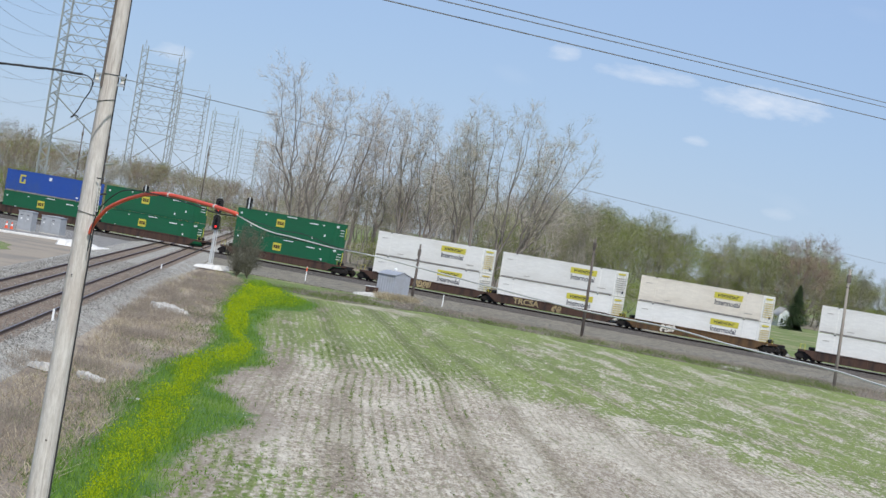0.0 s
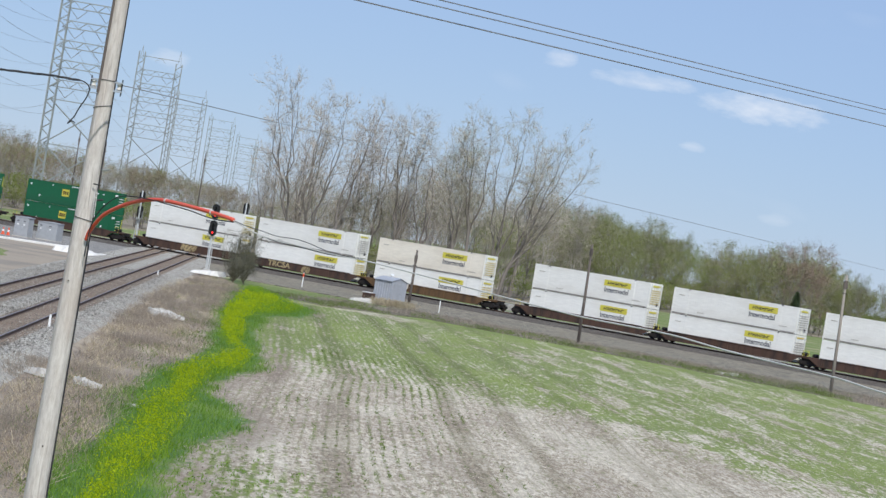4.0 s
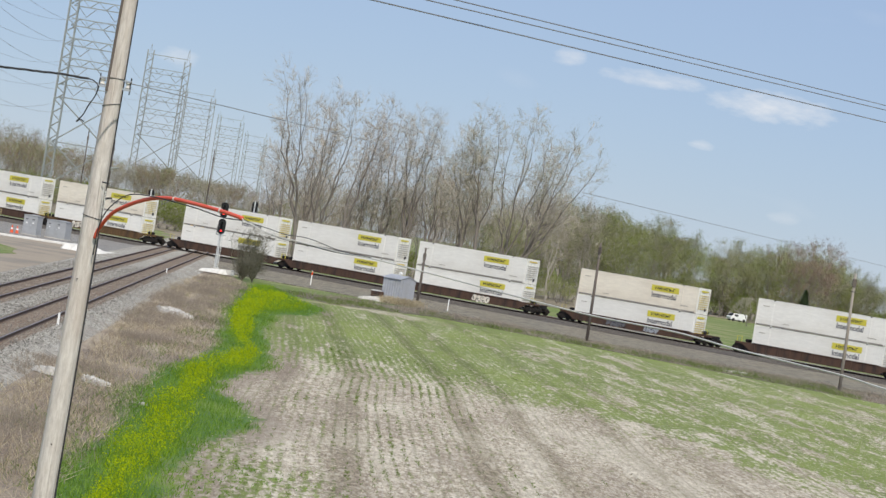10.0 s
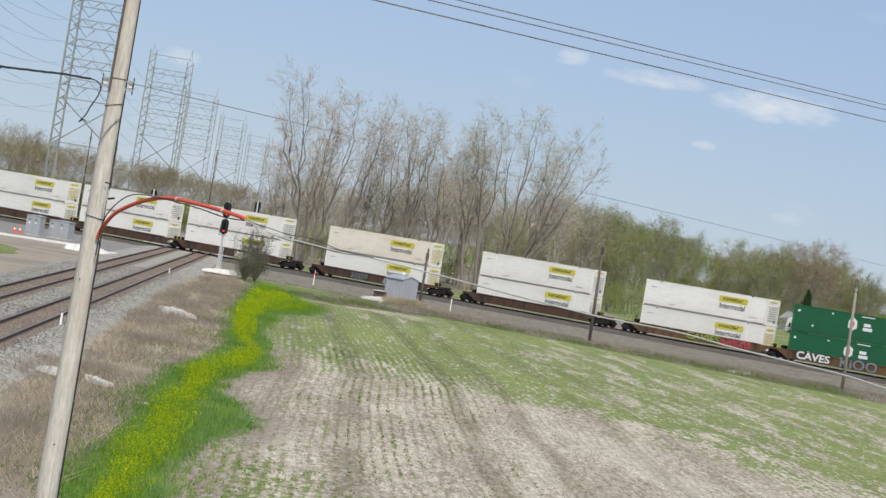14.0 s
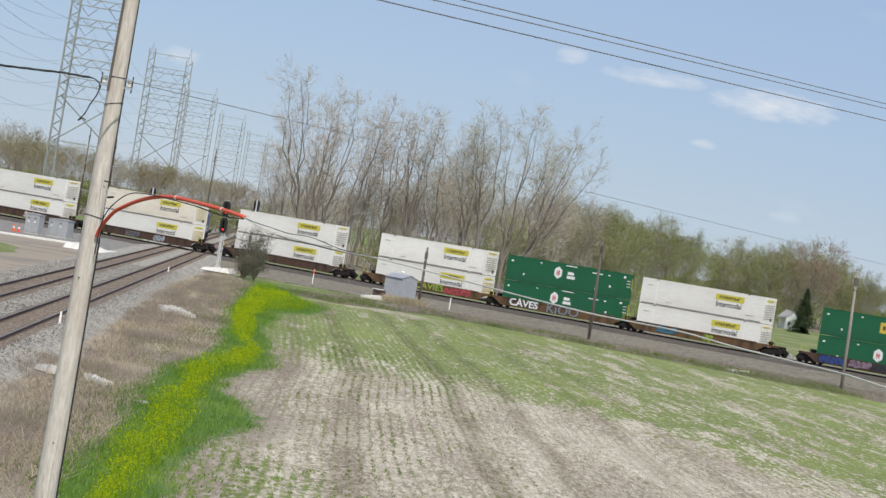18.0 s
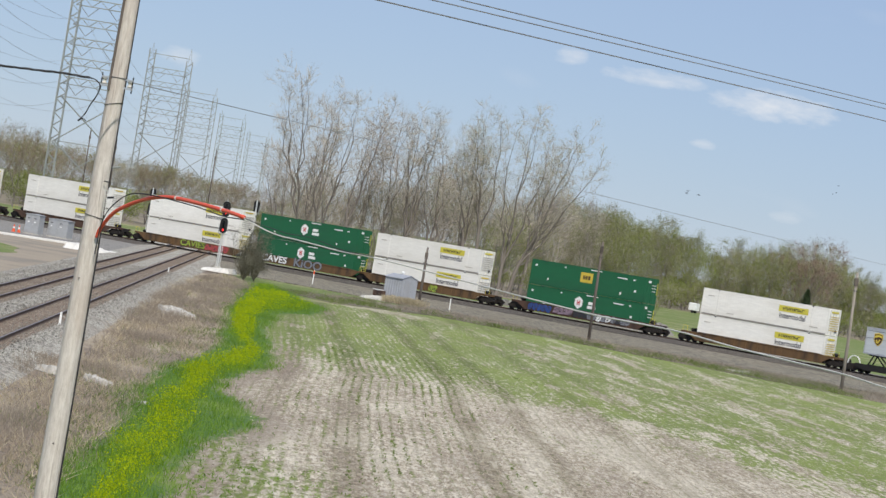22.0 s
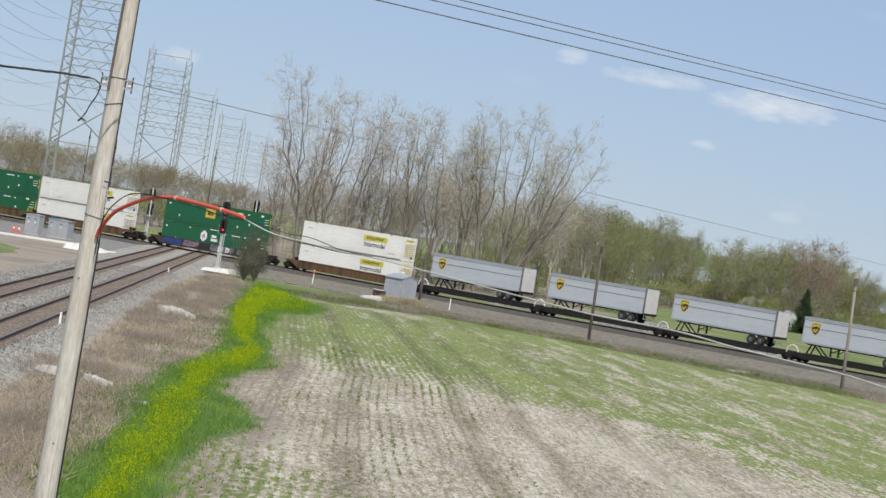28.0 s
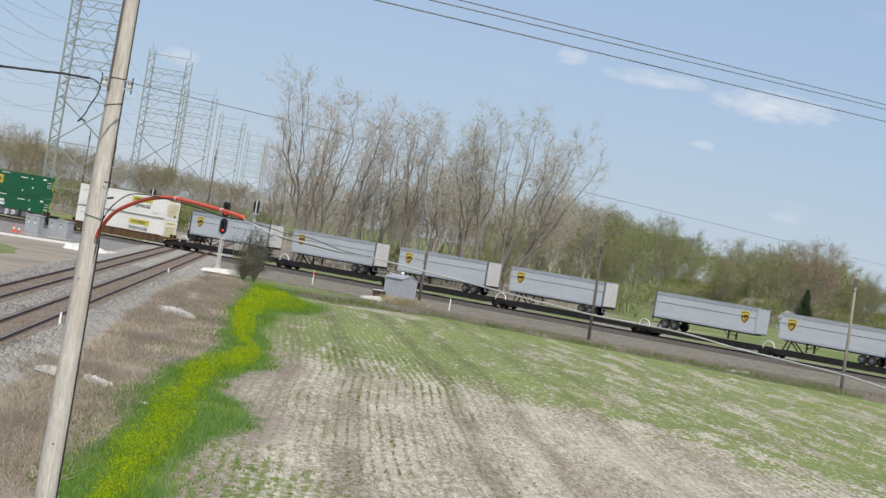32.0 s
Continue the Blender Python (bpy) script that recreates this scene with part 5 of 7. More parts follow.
cable("messenger_wire", curve_through([(-2.439, 33.28, 7.023), (-2.272, 33.08, 6.987), (-2.079, 32.84, 6.963), (-1.851, 32.56, 6.931), (-1.559, 32.18, 6.932), (-1.191, 31.70, 6.861), (-0.979, 31.42, 6.845), (-0.773, 31.13, 6.842)]), 0.0045, "cable_black", "thin dark messenger wire above the pale cable")
cable("lashed_wire", curve_through([(-2.101, 32.88, 6.911), (-1.915, 32.65, 6.873), (-1.728, 32.42, 6.856), (-1.473, 32.08, 6.846), (-1.186, 31.70, 6.828), (-0.909, 31.32, 6.837)]), 0.004, "cable_black", "thin dark wire lashed to the pale cable")
cable("black_cable", curve_through([(-4.492, 35.80, 6.225), (-4.484, 35.76, 6.391), (-4.467, 35.71, 6.604), (-4.396, 35.59, 6.802), (-4.252, 35.40, 6.973), (-4.098, 35.21, 7.077), (-3.934, 35.02, 7.109), (-3.725, 34.79, 7.111), (-3.517, 34.55, 7.098), (-3.105, 34.08, 7.060), (-2.738, 33.65, 7.004), (-2.452, 33.30, 7.007)]), 0.0075, "cable_black", "slack black cable looping from the pole")
for ph, r in ((0.0, 0.010), (2.1, 0.008), (4.2, 0.007)):
    rope = curve_through([(-14, 30.0, 8.60), (-6.9, 35.2, 8.455), (-6.15, 35.7, 8.46), (-5.71, 35.85, 8.48), (-5.33, 35.9, 8.5), (-4.95, 35.95, 8.5)], 10)
    cable("span_cable", [p + Vector((0, 0.008 * math.cos(ph + i * 0.5), 0.009 * math.sin(ph + i * 0.5) * min(1, i / 8))) for i, p in enumerate(rope)], r, "cable_black", "dark twisted span cable tied to the pole", group="span cables")
part("cable_tail", Geo().tube(curve_through([(-4.963, 35.95, 8.505), (-4.869, 35.95, 8.483), (-4.806, 35.95, 8.418), (-4.823, 35.95, 8.295), (-4.890, 35.95, 8.156), (-4.943, 35.95, 8.019), (-5.017, 35.95, 7.916), (-4.963, 35.95, 7.955), (-4.914, 35.95, 7.933)]), 0.0085, 6), M["cable_black"], pole_thing, "loose black cable end", pole_thing.matrix_basis.inverted(), True)
clip_strip = Geo().tube([(-4.498, 35.84, 7.096), (-4.491, 35.84, 6.758)], 0.005, 5).tube([(-4.467, 35.84, 7.093), (-4.460, 35.84, 6.756)], 0.005, 5)
for a, b in (((-4.498, 35.84, 7.073), (-4.467, 35.84, 7.071)), ((-4.497, 35.84, 7.020), (-4.467, 35.84, 7.018)), ((-4.496, 35.84, 6.968), (-4.466, 35.84, 6.966)), ((-4.495, 35.84, 6.916), (-4.465, 35.84, 6.913)), ((-4.495, 35.84, 6.863), (-4.464, 35.84, 6.861)), ((-4.494, 35.84, 6.811), (-4.463, 35.84, 6.808)), ((-4.493, 35.84, 6.758), (-4.463, 35.84, 6.756))):
    clip_strip.tube([a, b], 0.004, 4)
part("clip_strip", clip_strip, M["cable_pale"], pole_thing, "pale ladder-shaped cable clip strip", pole_thing.matrix_basis.inverted())
part("bracket", Geo().tube([(-4.535, 35.84, 7.187), (-4.474, 35.84, 7.182), (-4.437, 35.84, 7.181)], 0.009, 6), M["cable_black"], pole_thing, "dark bent bracket", pole_thing.matrix_basis.inverted())
cable("line_wire", sagging((-4.42, 36.0, 8.53), (17.6, 107, 8.85), -0.02, 20), 0.006, "wire_bare", "thin telephone wire running off from the pole")
for a, b, r in (((-4.54, 33.1, 10.12), (9.6, 63.0, 11.46), 0.011), ((-3.6, 34.4, 10.32), (9.55, 63.0, 11.74), 0.010), ((-3.1, 35.4, 10.47), (9.68, 64.0, 11.92), 0.010)):
    a, b = Vector(a), Vector(b)
    cable("power_line", sagging(a, b + (b - a) * 0.6, -0.02, 24), r, "wire_bare", "bare grey overhead power line", group="overhead power lines")

# conductors between the gantries
p0, p1 = Vector((-60.5, 440, 0)), Vector((-50.2, 225, 0))
for i in range(1, 6):
    z = PYLON_H + GROUND_Z - 1.0 - i * 3.2 - 2.75
    for x in (-2.3, 2.3):
        cable("conductor", sagging(p0 + Vector((x, 0, z)), p1 + Vector((x - 2, 0, z)), 5.2, 18), 0.02, "wire_bare", "thin sagging transmission conductor wire", 4, group="transmission conductors")
        cable("conductor", sagging(p0 + Vector((x, 0, z)), Vector((-70.8 + x, 645, z)), 5.0, 12), 0.02, "wire_bare", "thin sagging transmission conductor wire", 4, group="transmission conductors")

# ---- signals ----
def signal_head(parent, z, lit):
    board = part("backboard", Geo().prism([(0.42 * math.sin(t), z + (0.42 if math.cos(t) > 0 else -0.42) + 0.42 * math.cos(t)) for t in [2 * math.pi * k / 20 for k in range(20)]], -0.30, -0.26, "y"), M["signal_black"], parent, "black oval backboard")
    for dz in (0.45, 0.0, -0.45):
        part("hood", Geo().tube([(0, -0.3, z + dz), (0, -0.62, z + dz - 0.02)], 0.13, 10, False), M["signal_black"], board)
        if lit and dz == -0.45:
            part("lens", Geo().lathe([(0.105, -0.33), (0.09, -0.345), (0.04, -0.352)], 12, "y").moved(pose(0, 0, z + dz)), M["red_lamp"], board, "red lit lens")
        else:
            part("lens", Geo().lathe([(0.105, -0.33), (0.09, -0.345)], 12, "y").moved(pose(0, 0, z + dz)), M["signal_black"], board, "dark lens")


def signal(x, y, z0, heads, yaw, near):
    ob = thing("railway_signal", "grey lattice railway signal mast with black signal heads" + (", showing red" if near else ""), "railway signal", "crossing signals", pose(x, y, z0, 0, 0, yaw))
    top = max(heads) + 0.9
    part("mast", Geo().tube([(0, 0, 0), (0, 0, top)], 0.09, 10), M["white_metal"], ob)
    lad, low = Geo(), heads[-1] - 0.75
    for s in (-0.2, 0.2):
        lad.tube([(s + 0.06, -0.2, 0.3), (s + 0.06, -0.12, low)], 0.035, 5)
    k = 0.5
    while k < low:
        lad.tube([(-0.14, -0.18, k), (0.26, -0.18, k)], 0.035, 4)
        k += 0.32
    part("ladder", lad, M["white_metal"], ob)
    for z in heads:
        signal_head(ob, z, near)
        part("head_bracket", Geo().box(-0.08, 0.08, -0.28, 0.1, z - 0.1, z + 0.1), M["galvanised"], ob)
    part("service_platform", Geo().box(-0.55, 0.45, 0.0, 0.6, heads[-1] - 0.95, heads[-1] - 0.9), M["galvanised"], ob)
    part("handrail", Geo().tube([(-0.5, 0.05, heads[-1] - 0.9), (-0.5, 0.05, heads[-1] + 0.1), (-0.5, 0.58, heads[-1] + 0.1), (-0.5, 0.58, heads[-1] - 0.9)], 0.025, 5), M["galvanised"], ob)
    part("base_cabinet", Geo().box(-0.22, 0.22, 0.1, 0.45, 0.9, 1.6), M["cabinet_grey"], ob)
    part("base", Geo().lathe([(0.4, -0.1), (0.4, 0.3), (0.3, 0.35)], 10, "z"), M["concrete"], ob)
    return ob


signal(-23.6, 293.1, -0.4, [6.55, 4.75], -3, True)
signal(-25.6, 366, -0.4, [7.25], 174, False)
signal(-39.6, 366, -0.4, [6.55, 4.6], 174, False)


def rubble(name, cx, cy, z, length, width, height, yaw, label, seed, material="concrete"):
    """A weathered slab or heap with an uneven top."""
    rnd, n, m = random.Random(seed), 16, 8
    g = Geo()
    for i in range(n + 1):
        for j in range(m + 1):
            a, b = i / n * 2 - 1, j / m * 2 - 1
            edge = max(0.0, 1 - max(abs(a), abs(b)) ** 3)
            g.v.append((a * length / 2 + rnd.uniform(-0.04, 0.04) * length, b * width / 2 + rnd.uniform(-0.04, 0.04) * width, height * min(1.0, 3 * edge) * (0.55 + 0.45 * a * (1 if seed % 2 else -1) * 0.5 + rnd.uniform(0, 0.28)) - 0.06))
    for i in range(n):
        for j in range(m):
            q = i * (m + 1) + j
            g.f.append((q, q + m + 1, q + m + 2, q + 1))
    return solid(name, g, M[material], label, "rubble", at=pose(cx, cy, z, 0, 0, yaw))


rubble("concrete_pad", -22.7, 285.6, -0.4, 3.1, 2.8, 0.55, -20, "broken pale concrete pad at the foot of a signal", 1, "white_stone")
rubble("concrete_slab", -16.0, 173.0, -0.5, 3.2, 1.6, 0.5, -60, "pale broken concrete slab lying in dry grass", 2)
rubble("concrete_slab", -14.3, 106.3, -0.5, 1.7, 0.8, 0.34, -60, "pale broken concrete slab at the ballast edge", 3)
rubble("concrete_slab", -12.2, 104.6, -0.5, 1.5, 0.5, 0.3, -50, "narrow weathered concrete slab in weeds", 4)
rubble("concrete_slab", -9.9, 99.0, -0.57, 0.7, 0.4, 0.15, -50, "small pale concrete lump in weeds", 5)
rubble("mound", -36.0, 283.5, -0.5, 4.8, 5.5, 0.75, -10, "low heap of white crushed stone", 6, "white_stone")
rubble("mound", 25.5, 345.0, -0.62, 9.0, 5.0, 1.5, -38, "grey gravel heap behind the main line", 7, "gravel_road")
rubble("mound", 40.5, 330.0, -0.62, 7.0, 4.0, 1.1, -38, "grey gravel heap behind the main line", 8, "gravel_road")
rubble("mound", 11.0, 360.0, -0.62, 8.0, 4.0, 1.2, -38, "grey gravel heap behind the main line", 9, "gravel_road")
rubble("debris_heap", -6.6, 286.5, -0.55, 2.2, 1.6, 0.45, 20, "low heap of grey and white rubble beside the shed", 11)
rubble("debris_heap", -5.2, 285.0, -0.57, 2.6, 1.4, 0.32, -30, "low heap of grey broken concrete beside the shed", 12)
rubble("debris_heap", 27.6, 244.0, -0.57, 2.6, 1.2, 0.3, -38, "scatter of pale broken stone on the verge", 13)
solid("kerb_strip", Geo().box(-9.0, 4.9, -0.6, 0.6, -0.3, 0.2, 0.06), M["white_stone"], "pale concrete kerb strip beside the gravel road", "kerb", at=pose(-43.3, 296.1, -0.42, 0, 0, 34), kind="structure")


def cabinet(x, y, w, d, h, yaw, doors, tone):
    ob = thing("signal_cabinet", f"{tone} grey steel signal cabinet on a gravel lot", "cabinet", "cabinets by the crossing", pose(x, y, -0.42, 0, 0, yaw))
    part("plinth", Geo().box(-w / 2 - 0.05, w / 2 + 0.05, -d / 2 - 0.05, d / 2 + 0.05, -0.1, 0.12), M["concrete"], ob)
    part("body", Geo().box(-w / 2, w / 2, -d / 2, d / 2, 0.12, h), M["cabinet_grey"], ob)
    part("roof", Geo().prism([(-w / 2 - 0.08, h), (w / 2 + 0.08, h), (w / 2 + 0.08, h + 0.06), (0, h + 0.14), (-w / 2 - 0.08, h + 0.06)], -d / 2 - 0.08, d / 2 + 0.08, "y"), M["cabinet_grey"], ob)
    for i in range(doors):
        a = -w / 2 + 0.06 + i * (w - 0.12) / doors
        dr = part("door", Geo().box(a + 0.015, a + (w - 0.12) / doors - 0.015, -d / 2 - 0.03, -d / 2, 0.2, h - 0.08), M["cabinet_grey"], ob)
        part("handle", Geo().box(a + 0.1, a + 0.16, -d / 2 - 0.07, -d / 2 - 0.03, h * 0.48, h * 0.56), M["alloy"], dr, "bright handle")
        part("vent", Geo().box(a + 0.2, a + 0.5, -d / 2 - 0.04, -d / 2 - 0.03, h * 0.78, h * 0.84), M["grey_print"], dr)
        part("label_plate", Geo().box(a + 0.25, a + 0.48, -d / 2 - 0.036, -d / 2 - 0.03, h * 0.6, h * 0.66), M["white_print"], dr)
    return ob


cabinet(-46.6, 312.6, 1.75, 1.3, 2.25, -18, 2, "pale")
cabinet(-44.1, 316.5, 2.5, 1.6, 2.05, -18, 2, "dull")


def cone(x, y):
    ob = thing("traffic_cone", "orange and white traffic cone on gravel", "traffic cone", "cones by the cabinets", pose(x, y, -0.42))
    part("base", Geo().box(-0.22, 0.22, -0.22, 0.22, 0, 0.05), M["cone_orange"], ob)
    part("body", Geo().lathe([(0.19, 0.05), (0.05, 0.85)], 12, "z"), M["cone_orange"], ob)
    part("band", Geo().lathe([(0.137, 0.38), (0.105, 0.57)], 12, "z"), M["white_print"], ob, "white reflective band")


cone(-48.7, 311.6)
cone(-48.0, 311.0)


def shed():
    ob = thing("equipment_shed", "small pale blue-grey corrugated steel shed beside the track", "shed", at=pose(-3.85, 294.6, -0.46, 0, 0, -38))
    w, d, h = 2.35, 2.6, 2.35
    part("slab", Geo().box(-w / 2 - 0.2, w / 2 + 0.2, -d / 2 - 0.2, d / 2 + 0.2, -0.2, 0.08), M["concrete"], ob)
    for s in (-1, 1):
        front = corrugated(-w / 2, w / 2, 0.08, h, s * d / 2, s, 0.3, 0.035)
        part("wall", front, M["shed_grey"], ob)
        side = Geo().prism([(-d / 2, 0.08), (d / 2, 0.08), (d / 2, h), (0, h + 0.34), (-d / 2, h)], s * w / 2 - 0.02, s * w / 2 + 0.02, "x")
        part("gable_wall", side, M["shed_grey"], ob)
        part("roof", Geo().prism([(s * d / 2 + s * 0.12, h - 0.06), (0, h + 0.36), (0, h + 0.41), (s * d / 2 + s * 0.12, h - 0.01)], -w / 2 - 0.1, w / 2 + 0.1, "x"), M["shed_grey"], ob)
    door = part("door", Geo().box(w / 2 + 0.02, w / 2 + 0.05, -0.85, 0.5, 0.1, 2.15), M["shed_grey"], ob)
    part("handle", Geo().box(w / 2 + 0.05, w / 2 + 0.1, 0.28, 0.36, 1.0, 1.12), M["alloy"], door)
    part("roof_vent", Geo().lathe([(0.1, h + 0.2), (0.1, h + 0.5), (0.2, h + 0.52), (0.2, h + 0.66), (0.08, h + 0.74)], 12, "z"), M["white_print"], ob, "white round roof vent")
    return ob


shed()
box = thing("crate", "faded red utility crate beside the shed", "crate", at=pose(-6.0, 293.6, -0.46, 0, 0, -38))
part("body", Geo().box(-0.55, 0.55, -0.4, 0.4, 0, 0.7), M["rust_brown"], box)
part("lid", Geo().box(-0.58, 0.2, -0.43, 0.43, 0.7, 0.78), M["white_print"], box, "pale lid")


def old_pole(x, y, h, lean, arm, tie, wood="old_wood"):
    ob = thing("old_pole", ("grey" if wood != "old_wood" else "dark") + " weathered wooden line pole beside the field", "pole", "old line poles", pose(x, y, -0.6, 0, lean, 0))
    part("shaft", Geo().tube([(0, 0, -0.3), (0.02, 0, h * 0.5), (0, 0.02, h)], [0.16, 0.14, 0.1], 9), M[wood], ob, smooth=True)
    if arm:
        part("crossarm", Geo().box(-0.06, 0.06, -0.5, 0.5, h - 0.75, h - 0.62), M["old_wood"], ob)
        for s in (-0.4, 0.4):
            part("insulator", Geo().lathe([(0.02, h - 0.62), (0.06, h - 0.55), (0.04, h - 0.45)], 8, "z").moved(pose(0, s, 0)), M["cable_black"], ob)
    part("clamp", Geo().tube([(-0.2, -0.05, tie), (0.2, -0.05, tie - 0.05)], 0.05, 6), M["cable_black"], ob, "dark cable clamp")
    part("clamp", Geo().box(-0.17, 0.17, -0.17, 0.17, tie + 0.4, tie + 1.1), M["old_wood"], ob)


old_pole(-1.6, 288.0, 6.25, 0.0, False, 4.6)
old_pole(15.4, 265.5, 9.7, -1.0, True, 8.2)
# this pole's sunlit tone is in its wood colour
old_pole(36.4, 239.0, 10.5, -1.4, False, 8.9, "sunlit_wood")


old_pole(-69.8, 520, 17.0, 0.0, True, 14.4)
old_pole(-69.6, 560, 16.2, 0.0, True, 13.6)
old_pole(-49.1, 560, 17.6, 0.0, True, 15.0)


def marker(x, y, h, tone):
    ob = thing("marker_post", "thin white marker post" + (" with an orange top" if tone else ""), "marker post", "marker posts", pose(x, y, -0.55))
    part("post", Geo().box(-0.05, 0.05, -0.04, 0.04, -0.1, h), M["white_print"], ob)
    if tone:
        part("cap", Geo().box(-0.07, 0.07, -0.06, 0.06, h - 0.5, h - 0.1), M["cone_orange"], ob, "orange top")


marker(-13.7, 303.5, 1.6, True)
marker(1.7, 289.5, 1.3, False)
marker(-17.9, 133.5, 1.0, False)
marker(-24.2, 247.2, 0.8, False)


# ---- the waiting locomotive beyond the crossing ----
def locomotive():
    ob = thing("locomotive", "waiting diesel locomotive with yellow nose and dark blue cab", "locomotive", at=CROSS @ pose(CROSS_X[0], 436, 0))
    blue, gold = M["blue_dark"], M["loco_yellow"]
    part("nose", Geo().prism([(-1.1, 1.45), (1.1, 1.45), (1.1, 2.9), (0.75, 3.25), (-0.75, 3.25), (-1.1, 2.9)], 0.6, 2.2, "y"), gold, ob, "yellow low nose")
    cab = part("cab", Geo().prism([(-1.5, 1.6), (1.5, 1.6), (1.5, 3.9), (1.05, 4.65), (-1.05, 4.65), (-1.5, 3.9)], 2.2, 5.2, "y"), blue, ob, "dark blue cab")
    for s in (-1, 1):
        part("windscreen", Geo().box(*sorted((s * 0.15, s * 1.15)), 2.17, 2.2, 3.35, 4.0), M["signal_black"], cab, "dark windscreen")
        part("number_board", Geo().box(*sorted((s * 0.5, s * 1.1)), 2.15, 2.2, 4.12, 4.35), M["white_print"], cab)
        part("ditch_light", Geo().lathe([(0.1, -0.04), (0.1, 0.02)], 10, "y").moved(pose(s * 0.9, 0.2, 1.5)), M["white_print"], ob)
        part("handrail", Geo().tube([(s * 1.45, 0.2, 1.5), (s * 1.45, 0.2, 2.5), (s * 1.45, 2.2, 2.5)], 0.03, 5), M["white_print"], ob)
        part("step", Geo().box(*sorted((s * 1.0, s * 1.5)), 0.1, 0.7, 0.35, 1.3), M["black_steel"], ob)
    part("headlight", Geo().lathe([(0.12, -0.05), (0.12, 0.02)], 12, "y").moved(pose(0, 0.58, 2.95)), M["headlight"], ob, "lit headlight")
    part("nose_mark", Geo().box(-0.55, 0.55, 0.58, 0.6, 2.1, 2.55), M["blue_dark"], ob, "dark blue bars")
    part("hood", Geo().prism([(-1.0, 1.6), (1.0, 1.6), (1.0, 4.2), (0.6, 4.5), (-0.6, 4.5), (-1.0, 4.2)], 5.2, 20, "y"), blue, ob)
    part("frame", Geo().box(-1.5, 1.5, 0.2, 21, 1.2, 1.6), M["black_steel"], ob)
    part("pilot", Geo().prism([(-1.45, 0.2), (1.45, 0.2), (1.45, 1.45), (-1.45, 1.45)], 0.0, 0.2, "y"), M["black_steel"], ob)
    part("plow", Geo().prism([(-1.3, 0.12), (1.3, 0.12), (1.2, 0.6), (-1.2, 0.6)], -0.3, 0.0, "y"), M["black_steel"], ob)
    part("coupler", Geo().box(-0.18, 0.18, -0.6, 0.0, 0.75, 1.05), M["truck_steel"], ob)
    for y in (2.6, 4.4, 6.2, 14.5, 16.3, 18.1):
        part("wheelset", WHEELSET, None, ob, "steel wheelset", pose(0, y, 0.5, 0, 0, 90))
    part("fuel_tank", Geo().box(-1.3, 1.3, 8, 13, 0.35, 1.2, 0.2), M["black_steel"], ob)


M["blue_dark"] = surface("dark_blue_loco_paint", (0.045, 0.075, 0.13), (0.08, 0.09, 0.11), 0.5, 0, 4, 0.8, 0.4, 0.05)
M["loco_yellow"] = surface("yellow_loco_paint", (0.62, 0.36, 0.02), (0.38, 0.22, 0.03), 0.5, 0, 4, 0.8, 0.4, 0.05)
locomotive()


# ---- farmstead beyond the meadow ----
def house():
    ob = thing("farm_house", "small white house with pale roof among trees", "house", at=pose(75.0, 580, GROUND_Z, 0, 0, 14) @ Matrix.Diagonal((0.5, 0.5, 0.8, 1)))
    part("wall", Geo().box(-3.2, 3.2, -4.5, 4.5, -0.1, 2.9), M["white_print"], ob)
    for s in (-1, 1):
        part("roof", Geo().prism([(s * 3.7, 2.75), (0, 4.9), (0, 5.05), (s * 3.7, 2.9)], -4.9, 4.9, "y"), M["concrete"], ob, "pale roof")
        part("gable", Geo().prism([(-3.2, 2.9), (3.2, 2.9), (0, 4.8)], s * 4.45 - 0.05, s * 4.45 + 0.05, "y"), M["white_print"], ob)
    for x in (-1.6, 1.6):
        w = part("window", Geo().box(x - 0.45, x + 0.45, -4.54, -4.5, 1.0, 2.1), M["signal_black"], ob, "dark window")
        part("sill", Geo().box(x - 0.52, x + 0.52, -4.6, -4.5, 0.93, 1.0), M["white_print"], w)
    part("porch", Geo().box(-6.0, -3.2, -4.5, -1.5, 2.5, 2.65), M["concrete"], ob)
    for y in (-4.4, -1.6):
        part("porch_post", Geo().box(-5.95, -5.8, y - 0.07, y + 0.07, -0.1, 2.5), M["white_print"], ob)


def van(x, y, yaw):
    ob = thing("van", "white delivery van parked beyond the meadow", "van", at=pose(x, y, GROUND_Z, 0, 0, yaw))
    part("body", Geo().prism([(-2.1, 0.35), (2.0, 0.35), (2.1, 0.85), (1.8, 1.05), (1.2, 1.7), (-1.95, 1.72), (-2.12, 1.0)], -0.9, 0.9, "y"), M["white_print"], ob)
    part("windscreen", Geo().prism([(1.79, 1.08), (1.24, 1.66), (1.26, 1.69), (1.82, 1.10)], -0.75, 0.75, "y"), M["signal_black"], ob)
    for s in (-1, 1):
        part("side_window", Geo().box(0.2, 1.1, *sorted((s * 0.9, s * 0.915)), 1.08, 1.52), M["signal_black"], ob)
        for wx in (-1.35, 1.3):
            part("wheel", Geo().lathe([(0.2, -0.1), (0.34, -0.1), (0.34, 0.1), (0.2, 0.1)], 12, "y"), M["rubber"], ob, at=pose(wx, s * 0.88, 0.34))


house()
van(65.4, 590, 205)
tank = thing("storage_box", "small white box trailer parked by the woods", "trailer", at=pose(55.6, 590, GROUND_Z, 0, 0, -30))
part("body", Geo().box(-0.95, 0.95, -0.75, 0.75, 0.55, 2.2, 0.1), M["white_print"], tank)
for s_ in (-0.7, 0.7):
    part("wheel", Geo().lathe([(0.2, -0.1), (0.34, -0.1), (0.34, 0.1), (0.2, 0.1)], 12, "y"), M["rubber"], tank, at=pose(0, s_, 0.34))

